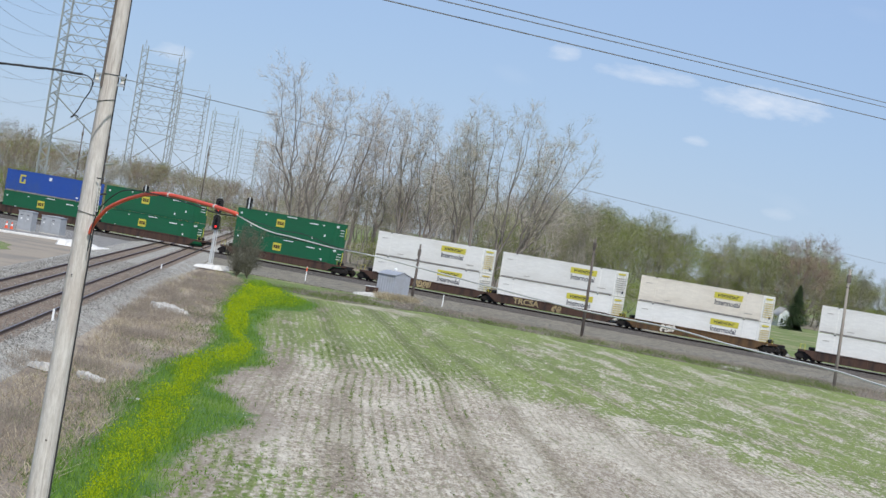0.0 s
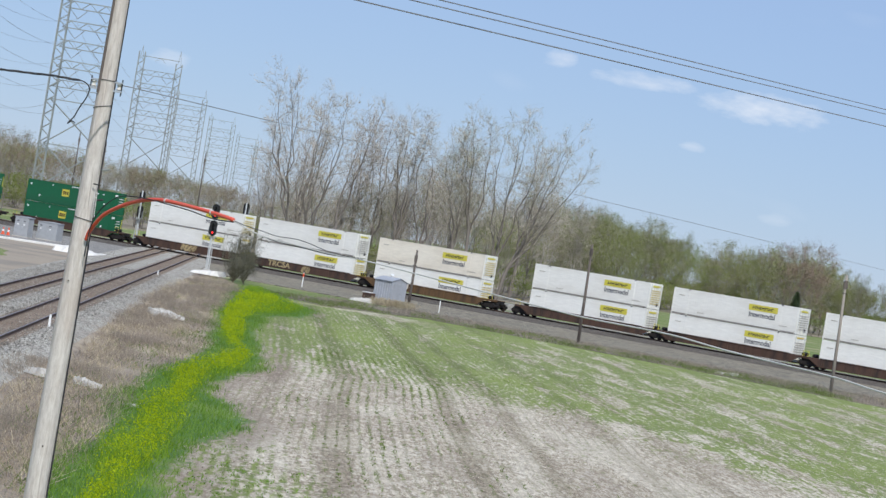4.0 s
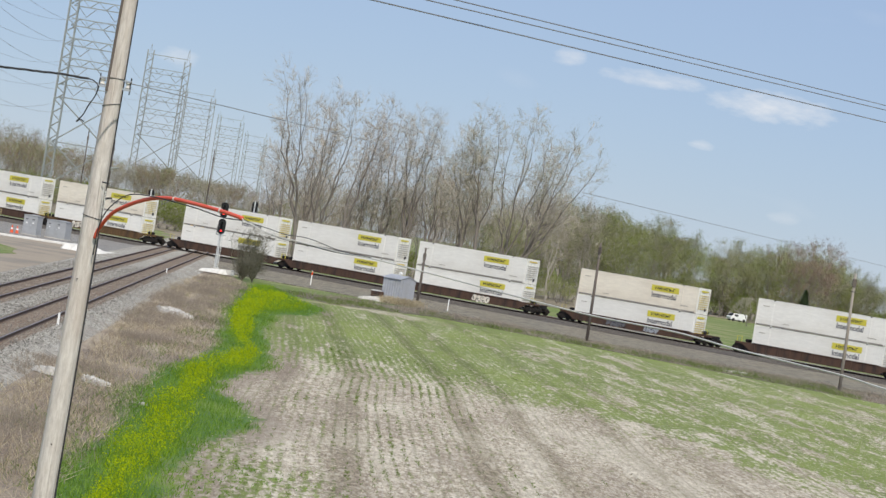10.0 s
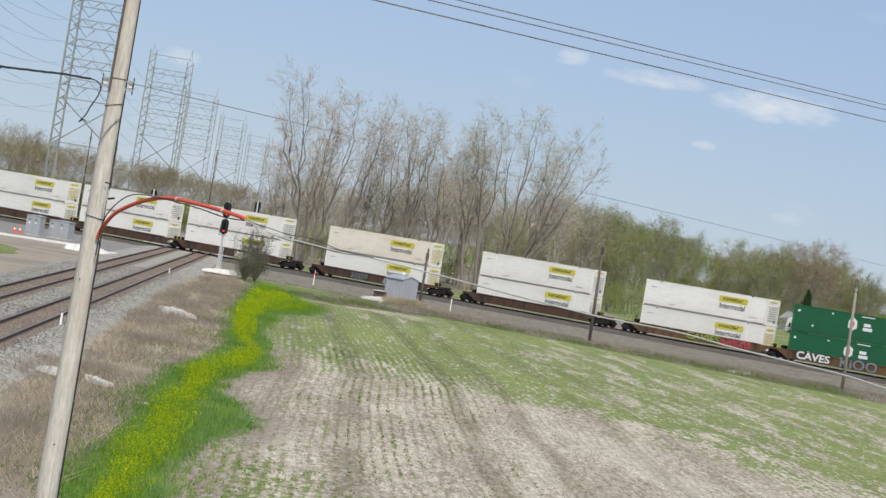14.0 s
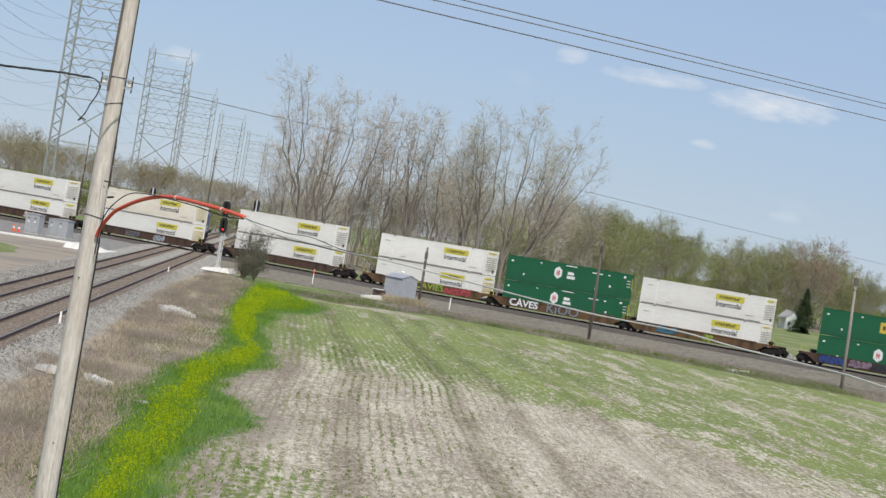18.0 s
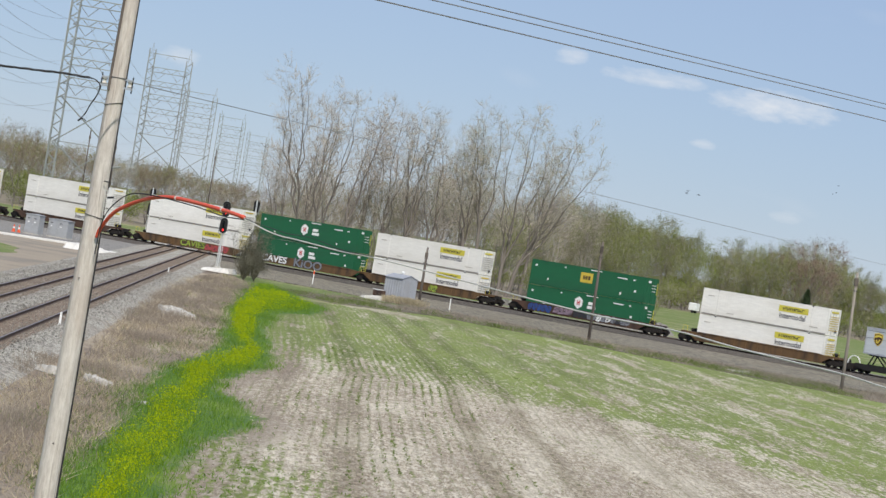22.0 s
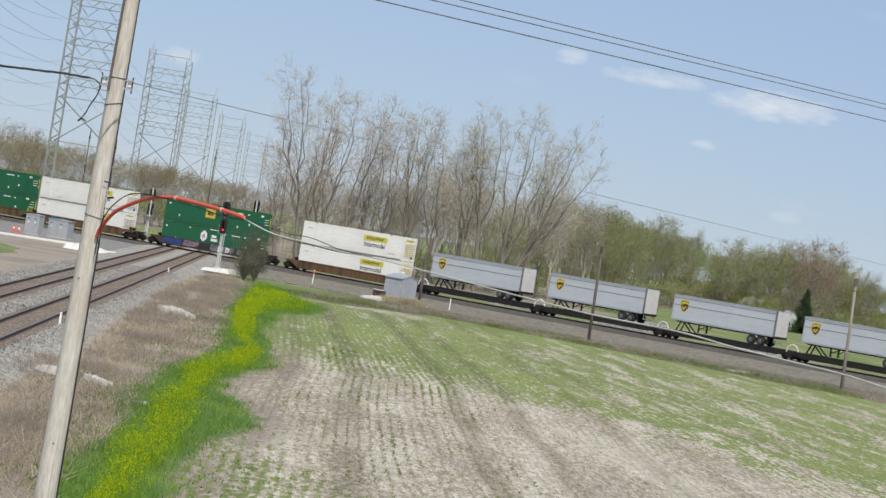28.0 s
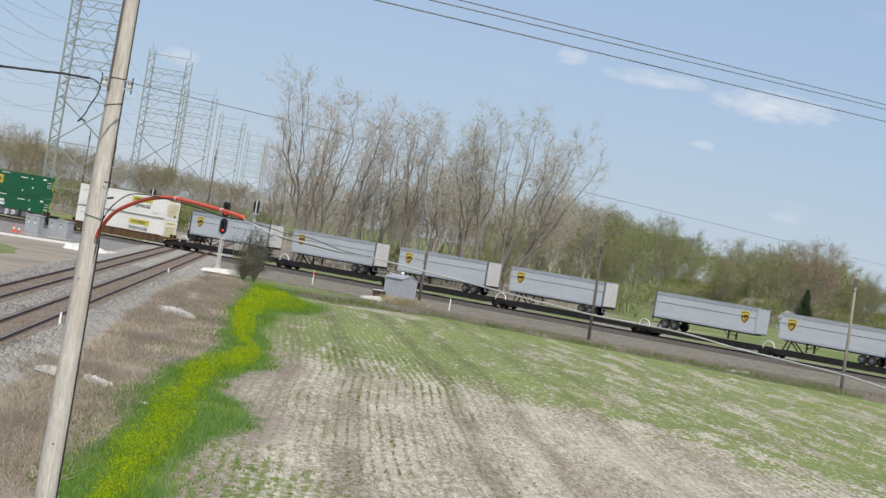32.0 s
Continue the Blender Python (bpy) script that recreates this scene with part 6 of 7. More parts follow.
# ---- trees and undergrowth ----
def grow(seed, height, depth, stems, spread, twigs, twig_len, leaves, leaf_size, trunk_r, bole=0.14, haze=0.4, side=2, twig_w=0.022):
    """A forking broadleaf tree: wood (trunk and limbs), fine twigs, and small leaves about their tips. Base at the origin."""
    rnd = random.Random(seed)
    wood, fine, leaf, tips = Geo(), Geo(), Geo(), []

    def aside(w, angle):
        o = w.orthogonal().normalized()
        o.rotate(Matrix.Rotation(rnd.uniform(0, 2 * math.pi), 3, w))
        return (w * math.cos(angle) + o * math.sin(angle)).normalized()

    def twig(p, w, length):
        d = aside(w, math.pi / 2) * twig_w * rnd.uniform(0.6, 1.2)
        m = p + w * length * 0.5 + Vector((rnd.gauss(0, 0.1), rnd.gauss(0, 0.1), 0)) * length
        e = p + w * length + Vector((0, 0, 0.08 * length))
        fine.face(p - d, p + d, m + d * 0.7, m - d * 0.7)
        fine.face(m - d * 0.7, m + d * 0.7, e)
        tips.append((m, e))

    def limb(p, w, length, r, level):
        n = 4 if level < 3 else 3
        pts, q = [p], p
        for i in range(n - 1):
            w = (w + Vector((rnd.gauss(0, 0.13), rnd.gauss(0, 0.13), 0.10 + rnd.gauss(0, 0.07)))).normalized()
            q = q + w * length / (n - 1)
            pts.append(q)
        wood.tube(pts, [r * (1 - 0.38 * i / (n - 1)) for i in range(n)], (7, 6, 5, 4, 3, 3, 3)[level], False)
        if level >= 2:
            for i in range(side * 2):
                k = rnd.uniform(0.15, 1.0) * (n - 1)
                j = min(int(k), n - 2)
                twig(pts[j].lerp(pts[j + 1], k - j), aside(w, rnd.uniform(0.5, 1.15)), twig_len * rnd.uniform(0.5, 1.1))
        if level == depth:
            for i in range(twigs):
                twig(pts[-1].lerp(pts[-2], rnd.random() * 0.8), aside(w, rnd.uniform(0.1, 0.75)), twig_len * rnd.uniform(0.6, 1.2))
            return
        for i in range(stems if level == 0 else (3 if rnd.random() < 0.4 else 2)):
            limb(q, aside(w, rnd.uniform(0.22, 0.62) * spread), length * rnd.uniform(0.70, 0.98) if level else height * rnd.uniform(0.22, 0.28), r * 0.62 * rnd.uniform(0.74, 0.95), level + 1)
        if level and rnd.random() < 0.7:
            k = rnd.uniform(0.3, 0.8) * (n - 1)
            j = min(int(k), n - 2)
            limb(pts[j].lerp(pts[j + 1], k - j), aside(w, rnd.uniform(0.6, 1.0) * spread), length * 0.6, r * 0.36, min(level + 2, depth))

    limb(Vector((0, 0, -0.3)), Vector((rnd.uniform(-0.08, 0.08), rnd.uniform(-0.08, 0.08), 1)).normalized(), height * bole, trunk_r, 0)
    for i in range(leaves):
        p, e = tips[rnd.randrange(len(tips))]
        c = p.lerp(e, rnd.random()) + Vector((rnd.gauss(0, haze), rnd.gauss(0, haze), rnd.gauss(0, haze)))
        a = Vector((rnd.gauss(0, 1), rnd.gauss(0, 1), rnd.gauss(0, 1))).normalized() * leaf_size * rnd.uniform(0.6, 1.3)
        b = a.orthogonal().normalized() * leaf_size * rnd.uniform(0.5, 1.0)
        leaf.face(c - a, c + a, c + b)
    return wood, fine, leaf


def ascend(seed, height, lean, width, leaders, fork, sides, subs, twigs, twig_len, leaves, leaf_size, trunk_r, limbs=0, twig_w=0.011, haze=0.25):
    """A tree of steep leaders that fork from a short trunk, with rising side branches and a dense haze of fine twigs. lean: how far its top stands aside."""
    rnd = random.Random(seed)
    wood, fine, leaf, tips = Geo(), Geo(), Geo(), []

    def aside(w, angle):
        o = w.orthogonal().normalized()
        o.rotate(Matrix.Rotation(rnd.uniform(0, 2 * math.pi), 3, w))
        return (w * math.cos(angle) + o * math.sin(angle)).normalized()

    def strip(p, w, length, half, rise):
        d = aside(w, math.pi / 2) * half * rnd.uniform(0.7, 1.2)
        m = p + w * length * 0.5 + Vector((rnd.gauss(0, 0.07), rnd.gauss(0, 0.07), 0)) * length
        e = m + (w + Vector((0, 0, rise))).normalized() * length * 0.5
        fine.face(p - d, p + d, m + d * 0.75, m - d * 0.75)
        fine.face(m - d * 0.75, m + d * 0.75, e)
        return m, e

    def branch(p, w, length, r, many):
        pts, q = [p], p
        for i in range(3):
            w = (w + Vector((rnd.gauss(0, 0.12), rnd.gauss(0, 0.12), 0.13 + rnd.gauss(0, 0.08)))).normalized()
            q = q + w * length / 3
            pts.append(q)
        wood.tube(pts, [r, r * 0.75, r * 0.5, r * 0.3], 4 if r > 0.05 else 3, False)
        for i in range(many):
            k = rnd.uniform(0.2, 1.0) * 3
            j = min(int(k), 2)
            a = pts[j].lerp(pts[j + 1], k - j)
            v = aside((pts[j + 1] - pts[j]).normalized(), rnd.uniform(0.4, 1.15))
            m, e = strip(a, v, twig_len * rnd.uniform(0.9, 1.7), twig_w * 1.6, 0.15)
            for t in range(twigs):
                b = a.lerp(e, rnd.uniform(0.25, 1.0))
                tips.append(strip(b, aside(v, rnd.uniform(0.2, 1.0)), twig_len * rnd.uniform(0.35, 0.9), twig_w, 0.15))

    foot, split = Vector((0, 0, -0.3)), Vector((lean * fork * 0.8, 0, height * fork))
    trunk = [foot.lerp(split, k) + Vector((rnd.gauss(0, 0.1), rnd.gauss(0, 0.1), 0)) * (k > 0) * (k < 1) for k in (0, 0.3, 0.65, 1)]
    wood.tube(trunk, [trunk_r * k for k in (1.15, 0.95, 0.88, 0.8)], 8, False)
    turn = rnd.uniform(0, 6.28)
    for i in range(leaders):
        t = turn + 2 * math.pi * i / leaders + rnd.uniform(-0.4, 0.4)
        out = Vector((math.cos(t), math.sin(t), 0)) * width * 0.5 * rnd.uniform(0.35, 1.0)
        top = Vector((lean, 0, height * rnd.uniform(0.84, 1.0))) + out * 0.9
        if i == 0:
            top, out = Vector((lean, 0, height)) + out * 0.25, out * 0.4
        start = trunk[2].lerp(split, rnd.uniform(0.2, 1.0))
        mid = start.lerp(top, 0.4) + out * 0.5
        pts = []
        for j in range(9):
            k = j / 8
            p = start * (1 - k) ** 2 + mid * 2 * k * (1 - k) + top * k * k
            pts.append(p + Vector((rnd.gauss(0, 0.011), rnd.gauss(0, 0.011), 0)) * height * (0 < j < 8))
        r0 = trunk_r * rnd.uniform(0.42, 0.6)
        wood.tube(pts, [r0 * (1 - k / 8) ** 1.1 + 0.014 for k in range(9)], 6, False)
        span = (top - start).length
        for j in range(sides):
            k = 0.16 + 0.84 * ((j + rnd.random()) / sides) ** 0.9
            q = min(int(k * 8), 7)
            w = (pts[q + 1] - pts[q]).normalized()
            v = aside(w, rnd.uniform(0.5, 1.2))
            size = span * (0.36 - 0.25 * k) * rnd.uniform(0.45, 1.25)
            branch(pts[q].lerp(pts[q + 1], k * 8 - q), v, size, (r0 * (1 - k) + 0.02) * 0.42, subs if k > 0.3 else max(2, subs // 2))
    for i in range(limbs):
        # long low limbs
        v = Vector((math.copysign(1.0, lean) * rnd.uniform(0.6, 1.0), rnd.uniform(-0.4, 0.4), rnd.uniform(0.25, 0.6))).normalized()
        branch(trunk[1].lerp(split, rnd.uniform(0.3, 1.0)), v, height * rnd.uniform(0.26, 0.4), trunk_r * 0.3, subs * 2)
    for i in range(leaves):
        p, e = tips[rnd.randrange(len(tips))]
        c = p.lerp(e, rnd.random()) + Vector((rnd.gauss(0, haze), rnd.gauss(0, haze), rnd.gauss(0, haze)))
        a = Vector((rnd.gauss(0, 1), rnd.gauss(0, 1), rnd.gauss(0, 1))).normalized() * leaf_size * rnd.uniform(0.6, 1.3)
        b = a.orthogonal().normalized() * leaf_size * rnd.uniform(0.5, 1.0)
        leaf.face(c - a, c + a, c + b)
    return wood, fine, leaf


def poplar(seed, label, bark, twig, leaf_mat, group, **kw):
    wood, fine, leaf = ascend(seed, **kw)
    ob = thing("tree", label, "tree", group)
    part("trunk", wood, M[bark], ob, smooth=True)
    part("branchwork", fine, M[twig], ob)
    if leaf.f:
        part("crown", leaf, M[leaf_mat], ob)
    return ob


def broadleaf(seed, label, bark, twig, leaf_mat, group, **kw):
    wood, fine, leaf = grow(seed, **kw)
    ob = thing("tree", label, "tree", group)
    part("trunk", wood, M[bark], ob, smooth=True)
    part("branchwork", fine, M[twig], ob)
    if leaf.f:
        part("crown", leaf, M[leaf_mat], ob)
    return ob


def plant(protos, spots, seed, wide=1.0):
    """Copies of the trees at spots of (x, y, size)."""
    rnd = random.Random(seed)
    for i, (x, y, size) in enumerate(spots):
        ob = protos[i % len(protos)]
        m = pose(x, y, GROUND_Z, 0, 0, rnd.uniform(0, 360)) @ Matrix.Diagonal((size * wide * rnd.uniform(0.9, 1.1), size * wide * rnd.uniform(0.9, 1.1), size, 1))
        if i < len(protos):
            ob.matrix_basis = m
        else:
            c = copy_thing(ob, Matrix.Identity(4))
            c.matrix_basis = m


def thicket(name, label, trees, spots, seed, wide=1.0):
    """A far wood that nobody could count, as one mesh; trees are of (seed, bark, twig, leaf, shape)."""
    rnd, grown = random.Random(seed), []
    mats = sorted({m for t in trees for m in t[1:4]})
    for s, bark, twig, leaf, kw in trees:
        grown.append([(np.array(g.v), g.f, mats.index(m)) for g, m in zip(grow(s, **kw), (bark, twig, leaf)) if g.f])
    verts, faces, index, k = [], [], [], 0
    for i, (x, y, size) in enumerate(spots):
        t, a, b = rnd.uniform(0, 6.28), size * wide * rnd.uniform(0.9, 1.1), size * wide * rnd.uniform(0.9, 1.1)
        turn = np.array([[math.cos(t) * a, math.sin(t) * a, 0], [-math.sin(t) * b, math.cos(t) * b, 0], [0, 0, size]])
        for v, f, m in grown[i % len(grown)]:
            verts.append(v @ turn + np.array([x, y, GROUND_Z]))
            faces += [tuple([k + q for q in p]) for p in f]
            index += [m] * len(f)
            k += len(v)
    me = bpy.data.meshes.new(name)
    me.from_pydata(np.concatenate(verts).tolist(), [], faces)
    for m in mats:
        me.materials.append(M[m])
    me.polygons.foreach_set("material_index", index)
    me.update()
    return tagged(new(name, me), label, "woods", kind="stuff")


# x, y, height, lean of the top, width, leaders, fork, low limbs, leaf
TALL = [(-21.6, 411, 28.4, -4.2, 7.0, 4, 0.24, 1, "bud_pink"), (-19.8, 414, 27.2, 1.6, 8.6, 5, 0.16, 2, "bud_pink"), (-16.6, 427, 26.8, 5.0, 6.0, 3, 0.30, 0, "bud_pink"),
        (-6.4, 430, 26.2, 0.6, 8.4, 5, 0.28, 0, "olive_leaf"), (5.6, 418, 27.6, -2.4, 6.6, 4, 0.40, 0, "bud_leaf"), (3.6, 419, 23.0, -3.2, 4.6, 3, 0.34, 0, "olive_leaf"),
        (8.9, 415, 28.0, 2.4, 7.2, 4, 0.20, 1, "bud_leaf"), (10.4, 416, 26.4, 8.4, 6.6, 4, 0.22, 3, "bud_leaf"), (-10.4, 446, 25.4, 1.0, 6.0, 4, 0.30, 0, "bud_pink"),
        (-1.6, 440, 23.5, -1.0, 5.4, 3, 0.3, 0, "olive_leaf"), (-26.5, 436, 17.0, -1.6, 6.0, 4, 0.2, 0, "bud_pink"),
        (-22.5, 440, 24.5, 1.0, 7.0, 4, 0.26, 0, "bud_pink"), (-14.5, 452, 25.0, 1.5, 6.5, 4, 0.3, 0, "bud_pink"), (2.5, 450, 24.0, 0.5, 7.0, 4, 0.3, 0, "olive_leaf"), (13.5, 446, 23.5, 2.0, 6.5, 4, 0.3, 0, "olive_leaf")]
for k, (x, y, h, lean, width, leaders, fork, limbs, leaf) in enumerate(TALL):
    tree = poplar(100 + k, "tall bare cottonwood with steep limbs and " + {"bud_pink": "pinkish buds", "olive_leaf": "olive buds", "bud_leaf": "first pale green leaves"}[leaf], "bark", "twig", leaf, "tall trees behind the line",
                  height=h, lean=lean, width=width, leaders=leaders, fork=fork, sides=20, subs=7, twigs=6, twig_len=1.1, leaves=4000 if leaf == "bud_pink" else 8500, leaf_size=0.055, trunk_r=0.31, limbs=limbs, twig_w=0.0155, haze=0.4)
    tree.matrix_basis = pose(x, y, GROUND_Z)

FILL = dict(height=17, depth=4, stems=3, spread=0.7, twigs=6, twig_len=1.3, leaves=2100, leaf_size=0.12, trunk_r=0.16, bole=0.12, haze=0.45, side=2, twig_w=0.013)
fill = [poplar(s, "slender grey-brown woodland tree in early bud", "pale_bark" if s % 2 else "bark", "twig", ("olive_leaf", "bud_pink", "olive_leaf", "bud_leaf")[s % 4], "woodland behind the line",
               height=16.5, lean=(s % 3 - 1) * 1.2, width=5.0, leaders=3, fork=0.3, sides=9, subs=5, twigs=4, twig_len=1.25, leaves=2300, leaf_size=0.10, trunk_r=0.12, twig_w=0.017, haze=0.5) for s in (21, 22, 23, 24, 25)]
rw = random.Random(8)
spots = []
for k in range(96):
    x = rw.uniform(-27, 24)
    y = rw.uniform(432, 530)
    spots.append((x * y / 440, y, rw.uniform(0.66, 1.02) * (1.08 if x > -4 else 0.9)))
plant(fill, spots, 2, 1.0)

# the woods' height over the meadow, by direction
SKYLINE = [(0.03, 19.0), (0.0622, 20.6), (0.0836, 18.8), (0.0967, 16.8), (0.1033, 15.6), (0.1112, 17.2), (0.1337, 19.2), (0.1407, 16.6), (0.1478, 13.8), (0.18, 13.8)]
GREEN = dict(height=19, depth=4, stems=3, spread=0.72, twigs=4, twig_len=1.4, leaves=6200, leaf_size=0.115, trunk_r=0.17, bole=0.10, haze=0.32, side=2, twig_w=0.014)
green = [broadleaf(s, "young-leaved spring tree at the wood's edge", "bark", "twig", ("bud_leaf", "green_leaf", "olive_leaf", "bud_leaf")[s % 4], "woods beyond the meadow", **GREEN) for s in (31, 32, 33, 34, 35, 36)]
spots = []
for k in range(96):
    a = rw.uniform(0.034, 0.178)
    y = rw.uniform(604, 700)
    spots.append((a * y, y, side_at_y(SKYLINE, a) * y / 640 / 19.0 * rw.uniform(0.86, 1.08)))
for k in range(24):
    y = rw.uniform(450, 520)
    spots.append((rw.uniform(4, 33) * y / 440, y, rw.uniform(0.55, 0.8)))
plant(green, spots, 3, 1.15)
BUSHY = dict(height=8, depth=3, stems=4, spread=1.2, twigs=4, twig_len=1.2, leaves=1100, leaf_size=0.16, trunk_r=0.08, bole=0.05, haze=0.4, side=1)
thicket("understorey", "bright green shrubby understorey along the woods", [(s, "bark", "twig", "green_leaf" if s % 2 else "bud_leaf", BUSHY) for s in (41, 42, 43)], [(rw.uniform(0.05, 0.17) * 596, rw.uniform(594, 608), rw.uniform(0.5, 1.0)) for k in range(34)] + [(rw.uniform(-26, 36), rw.uniform(424, 470), rw.uniform(0.5, 1.0)) for k in range(44)] + [(rw.uniform(-0.165, -0.06) * 552, rw.uniform(536, 560), rw.uniform(0.7, 1.25)) for k in range(52)] + [(rw.uniform(0.04, 0.17) * 640, rw.uniform(625, 660), rw.uniform(1.0, 1.3)) for k in range(34)] + [(rw.uniform(0.085, 0.118) * 650, rw.uniform(640, 665), rw.uniform(1.2, 1.45)) for k in range(12)] + [(66.5, 560, 0.35), (69.0, 566, 0.42), (71.5, 568, 0.4), (74.0, 566, 0.45)], 4)
REDDISH = dict(height=20, depth=5, stems=3, spread=0.8, twigs=6, twig_len=1.3, leaves=3600, leaf_size=0.14, trunk_r=0.25, bole=0.12, haze=0.5)
red = [broadleaf(51, "reddish budding maple beside a conifer", "bark", "twig_red", "red_leaf", "woods beyond the meadow", **REDDISH)]
plant(red, [(76.2, 575, 0.86), (79.0, 592, 0.84)], 5)
small = [broadleaf(61, "small bare crab-apple tree on the meadow", "bark", "twig", "olive_leaf", "", height=6.2, depth=4, stems=3, spread=1.1, twigs=6, twig_len=0.7, leaves=250, leaf_size=0.07, trunk_r=0.13, bole=0.25)]
plant(small, [(62.0, 540, 1.0)], 6)
spots = []
for k in range(84):
    a, y = rw.uniform(-0.178, -0.05), rw.uniform(540, 720)
    spots.append((a * y, y, (0.98 - 3.0 * max(0.0, a + 0.165)) * rw.uniform(0.85, 1.08)))
spots += [(-79, 500, 0.95), (-84, 508, 0.9), (-76.5, 515, 0.8), (-90, 505, 0.85), (-72, 530, 0.7)]
thicket("distant_woods", "brown and olive budding woods beyond the crossing", [(s, "bark", "twig_red" if s % 2 else "twig", ("olive_leaf", "bud_leaf", "olive_leaf")[s % 3], dict(FILL, leaves=1300, leaf_size=0.15, haze=0.4, twigs=6)) for s in (71, 72, 73, 74)], spots, 7, 1.1)


def conifer(x, y, h):
    ob = thing("conifer", "dark green spruce tree beside a house", "tree", at=pose(x, y, GROUND_Z))
    rnd, g = random.Random(5), Geo()
    part("trunk", Geo().tube([(0, 0, -0.3), (0, 0, h * 0.95)], [0.2, 0.03], 7), M["bark"], ob)
    for i in range(5200):
        k = rnd.random() ** 0.7
        z = h * (1 - k) * 0.97 + 0.4
        r = (0.3 + 0.40 * h * min(k, 0.85) ** 0.8) * rnd.uniform(0.35, 1.05) * (0.75 + 0.75 * noise.noise(Vector((math.cos(t0 := rnd.uniform(0, 2 * math.pi)), math.sin(t0), z * 0.5))))
        t = t0
        c = Vector((r * math.cos(t), r * math.sin(t), z - 0.25 * r))
        out = Vector((math.cos(t), math.sin(t), -0.4))
        s = Vector((-math.sin(t), math.cos(t), rnd.uniform(-0.3, 0.3))) * 0.11
        g.face(c - out * 0.3 - s, c - out * 0.3 + s, c + out * 0.35)
    part("crown", g, M["needle"], ob)


conifer(73.6, 548, 9.0)


def tuft_cloud(name, outline_pts, count, seed, height, width, material, label, category, z=GROUND_Z + 0.02, lean=0.35, keep=None, blades=1, fray=0.12):
    """Many single blades over an area; one object, uncountable."""
    rnd, g = random.Random(seed), Geo()
    xs, ys = [p[0] for p in outline_pts], [p[1] for p in outline_pts]
    n = len(outline_pts)

    def inside(x, y):
        c = False
        for i in range(n):
            (xa, ya), (xb, yb) = outline_pts[i], outline_pts[i - 1]
            if (ya > y) != (yb > y) and x < (xb - xa) * (y - ya) / (yb - ya) + xa:
                c = not c
        return c

    made, tries = 0, 0
    y0, y1 = min(ys), max(ys)
    while made < count and tries < count * 12:
        tries += 1
        y = y0 + (y1 - y0) * rnd.random() ** 1.4
        x = rnd.uniform(min(xs), max(xs))
        if not inside(x, y) or (keep and not keep(x, y, rnd)):
            continue
        made += 1
        for b in range(blades):
            h = height * rnd.uniform(0.5, 1.25)
            t = rnd.uniform(0, math.pi)
            d = Vector((math.cos(t), math.sin(t), 0)) * width * rnd.uniform(0.6, 1.3)
            p = Vector((x + rnd.gauss(0, fray), y + rnd.gauss(0, fray * 3), z))
            tip = p + Vector((rnd.gauss(0, lean) * h, rnd.gauss(0, lean) * h, h))
            g.face(p - d, p + d, tip + d * 0.4, tip - d * 0.4)
    return solid(name, g, M[material], label, category, kind="stuff")


DITCH = [(x - 0.5, y) for y, x in GRASS_SIDE] + [(x + 0.5, y) for y, x in GRASS_FIELD[::-1]]


def clumped(x, y, rnd):
    """More grass where the ditch is damp, thinning at its ragged sides."""
    inner = min(x - side_at_y(GRASS_SIDE, y), side_at_y(GRASS_FIELD, y) - x)
    return inner + 0.9 * noise.noise(Vector((x * 0.9, y * 0.2, 4.4))) > rnd.uniform(-0.35, 0.25)


tuft_cloud("ditch_blades", DITCH, 15000, 1, 0.2, 0.014, "blade", "lush green grass blades in the ditch", "grass", fray=0.2, lean=0.5, keep=clumped, blades=2)


def flower_patch(x, y, rnd):
    left, right = side_at_y(BLOOM_SIDE, y), side_at_y(BLOOM_FIELD, y)
    n = noise.noise(Vector((x * 1.0, y * 0.14, 3.1))) + 0.6 * noise.noise(Vector((x * 2.3, y * 0.4, 7.7)))
    thin = 0.3 if y < 80 else (0.45 if y > 206 and x > -12.6 else 0.0)
    return min(x - left, right - x) + 0.55 * n > (rnd.uniform(-0.15, 0.35) if y < 140 else rnd.uniform(0.15, 0.6)) + thin


BLOOM = [(x - 0.4, y) for y, x in BLOOM_SIDE] + [(x + 0.4, y) for y, x in BLOOM_FIELD[::-1]]
tuft_cloud("mustard_stems", BLOOM, 15000, 2, 0.34, 0.012, "mustard_green", "tall yellow-green mustard stems", "wildflowers", lean=0.5, keep=flower_patch)


def flower_heads():
    rnd, g = random.Random(9), Geo()
    made = 0
    while made < 12500:
        y = 63 + 182 * rnd.random() ** 1.5
        x = rnd.uniform(side_at_y(BLOOM_SIDE, y) - 0.3, side_at_y(BLOOM_FIELD, y) + 0.3)
        if not flower_patch(x, y, rnd) or noise.noise(Vector((x * 1.3, y * 0.22, 11.0))) < rnd.uniform(-0.65, 0.15) or (y > 206 and x > -12.6 and rnd.random() < 0.65):
            continue
        made += 1
        z = GROUND_Z + rnd.uniform(0.2, 0.6)
        s = rnd.uniform(0.012, 0.03) * (0.8 + (y - 60) * 0.006)
        c = Vector((x, y, z))
        a, b = Vector((rnd.uniform(-1, 1), rnd.uniform(-0.4, 0.4), rnd.uniform(-0.3, 0.3))).normalized() * s, Vector((0, rnd.uniform(-0.8, 0.2), 1)).normalized() * s
        g.face(c - a, c - b, c + a, c + b)
    return solid("mustard_flowers", g, M["flower"], "bright yellow mustard flowers along the ditch", "wildflowers", kind="stuff")


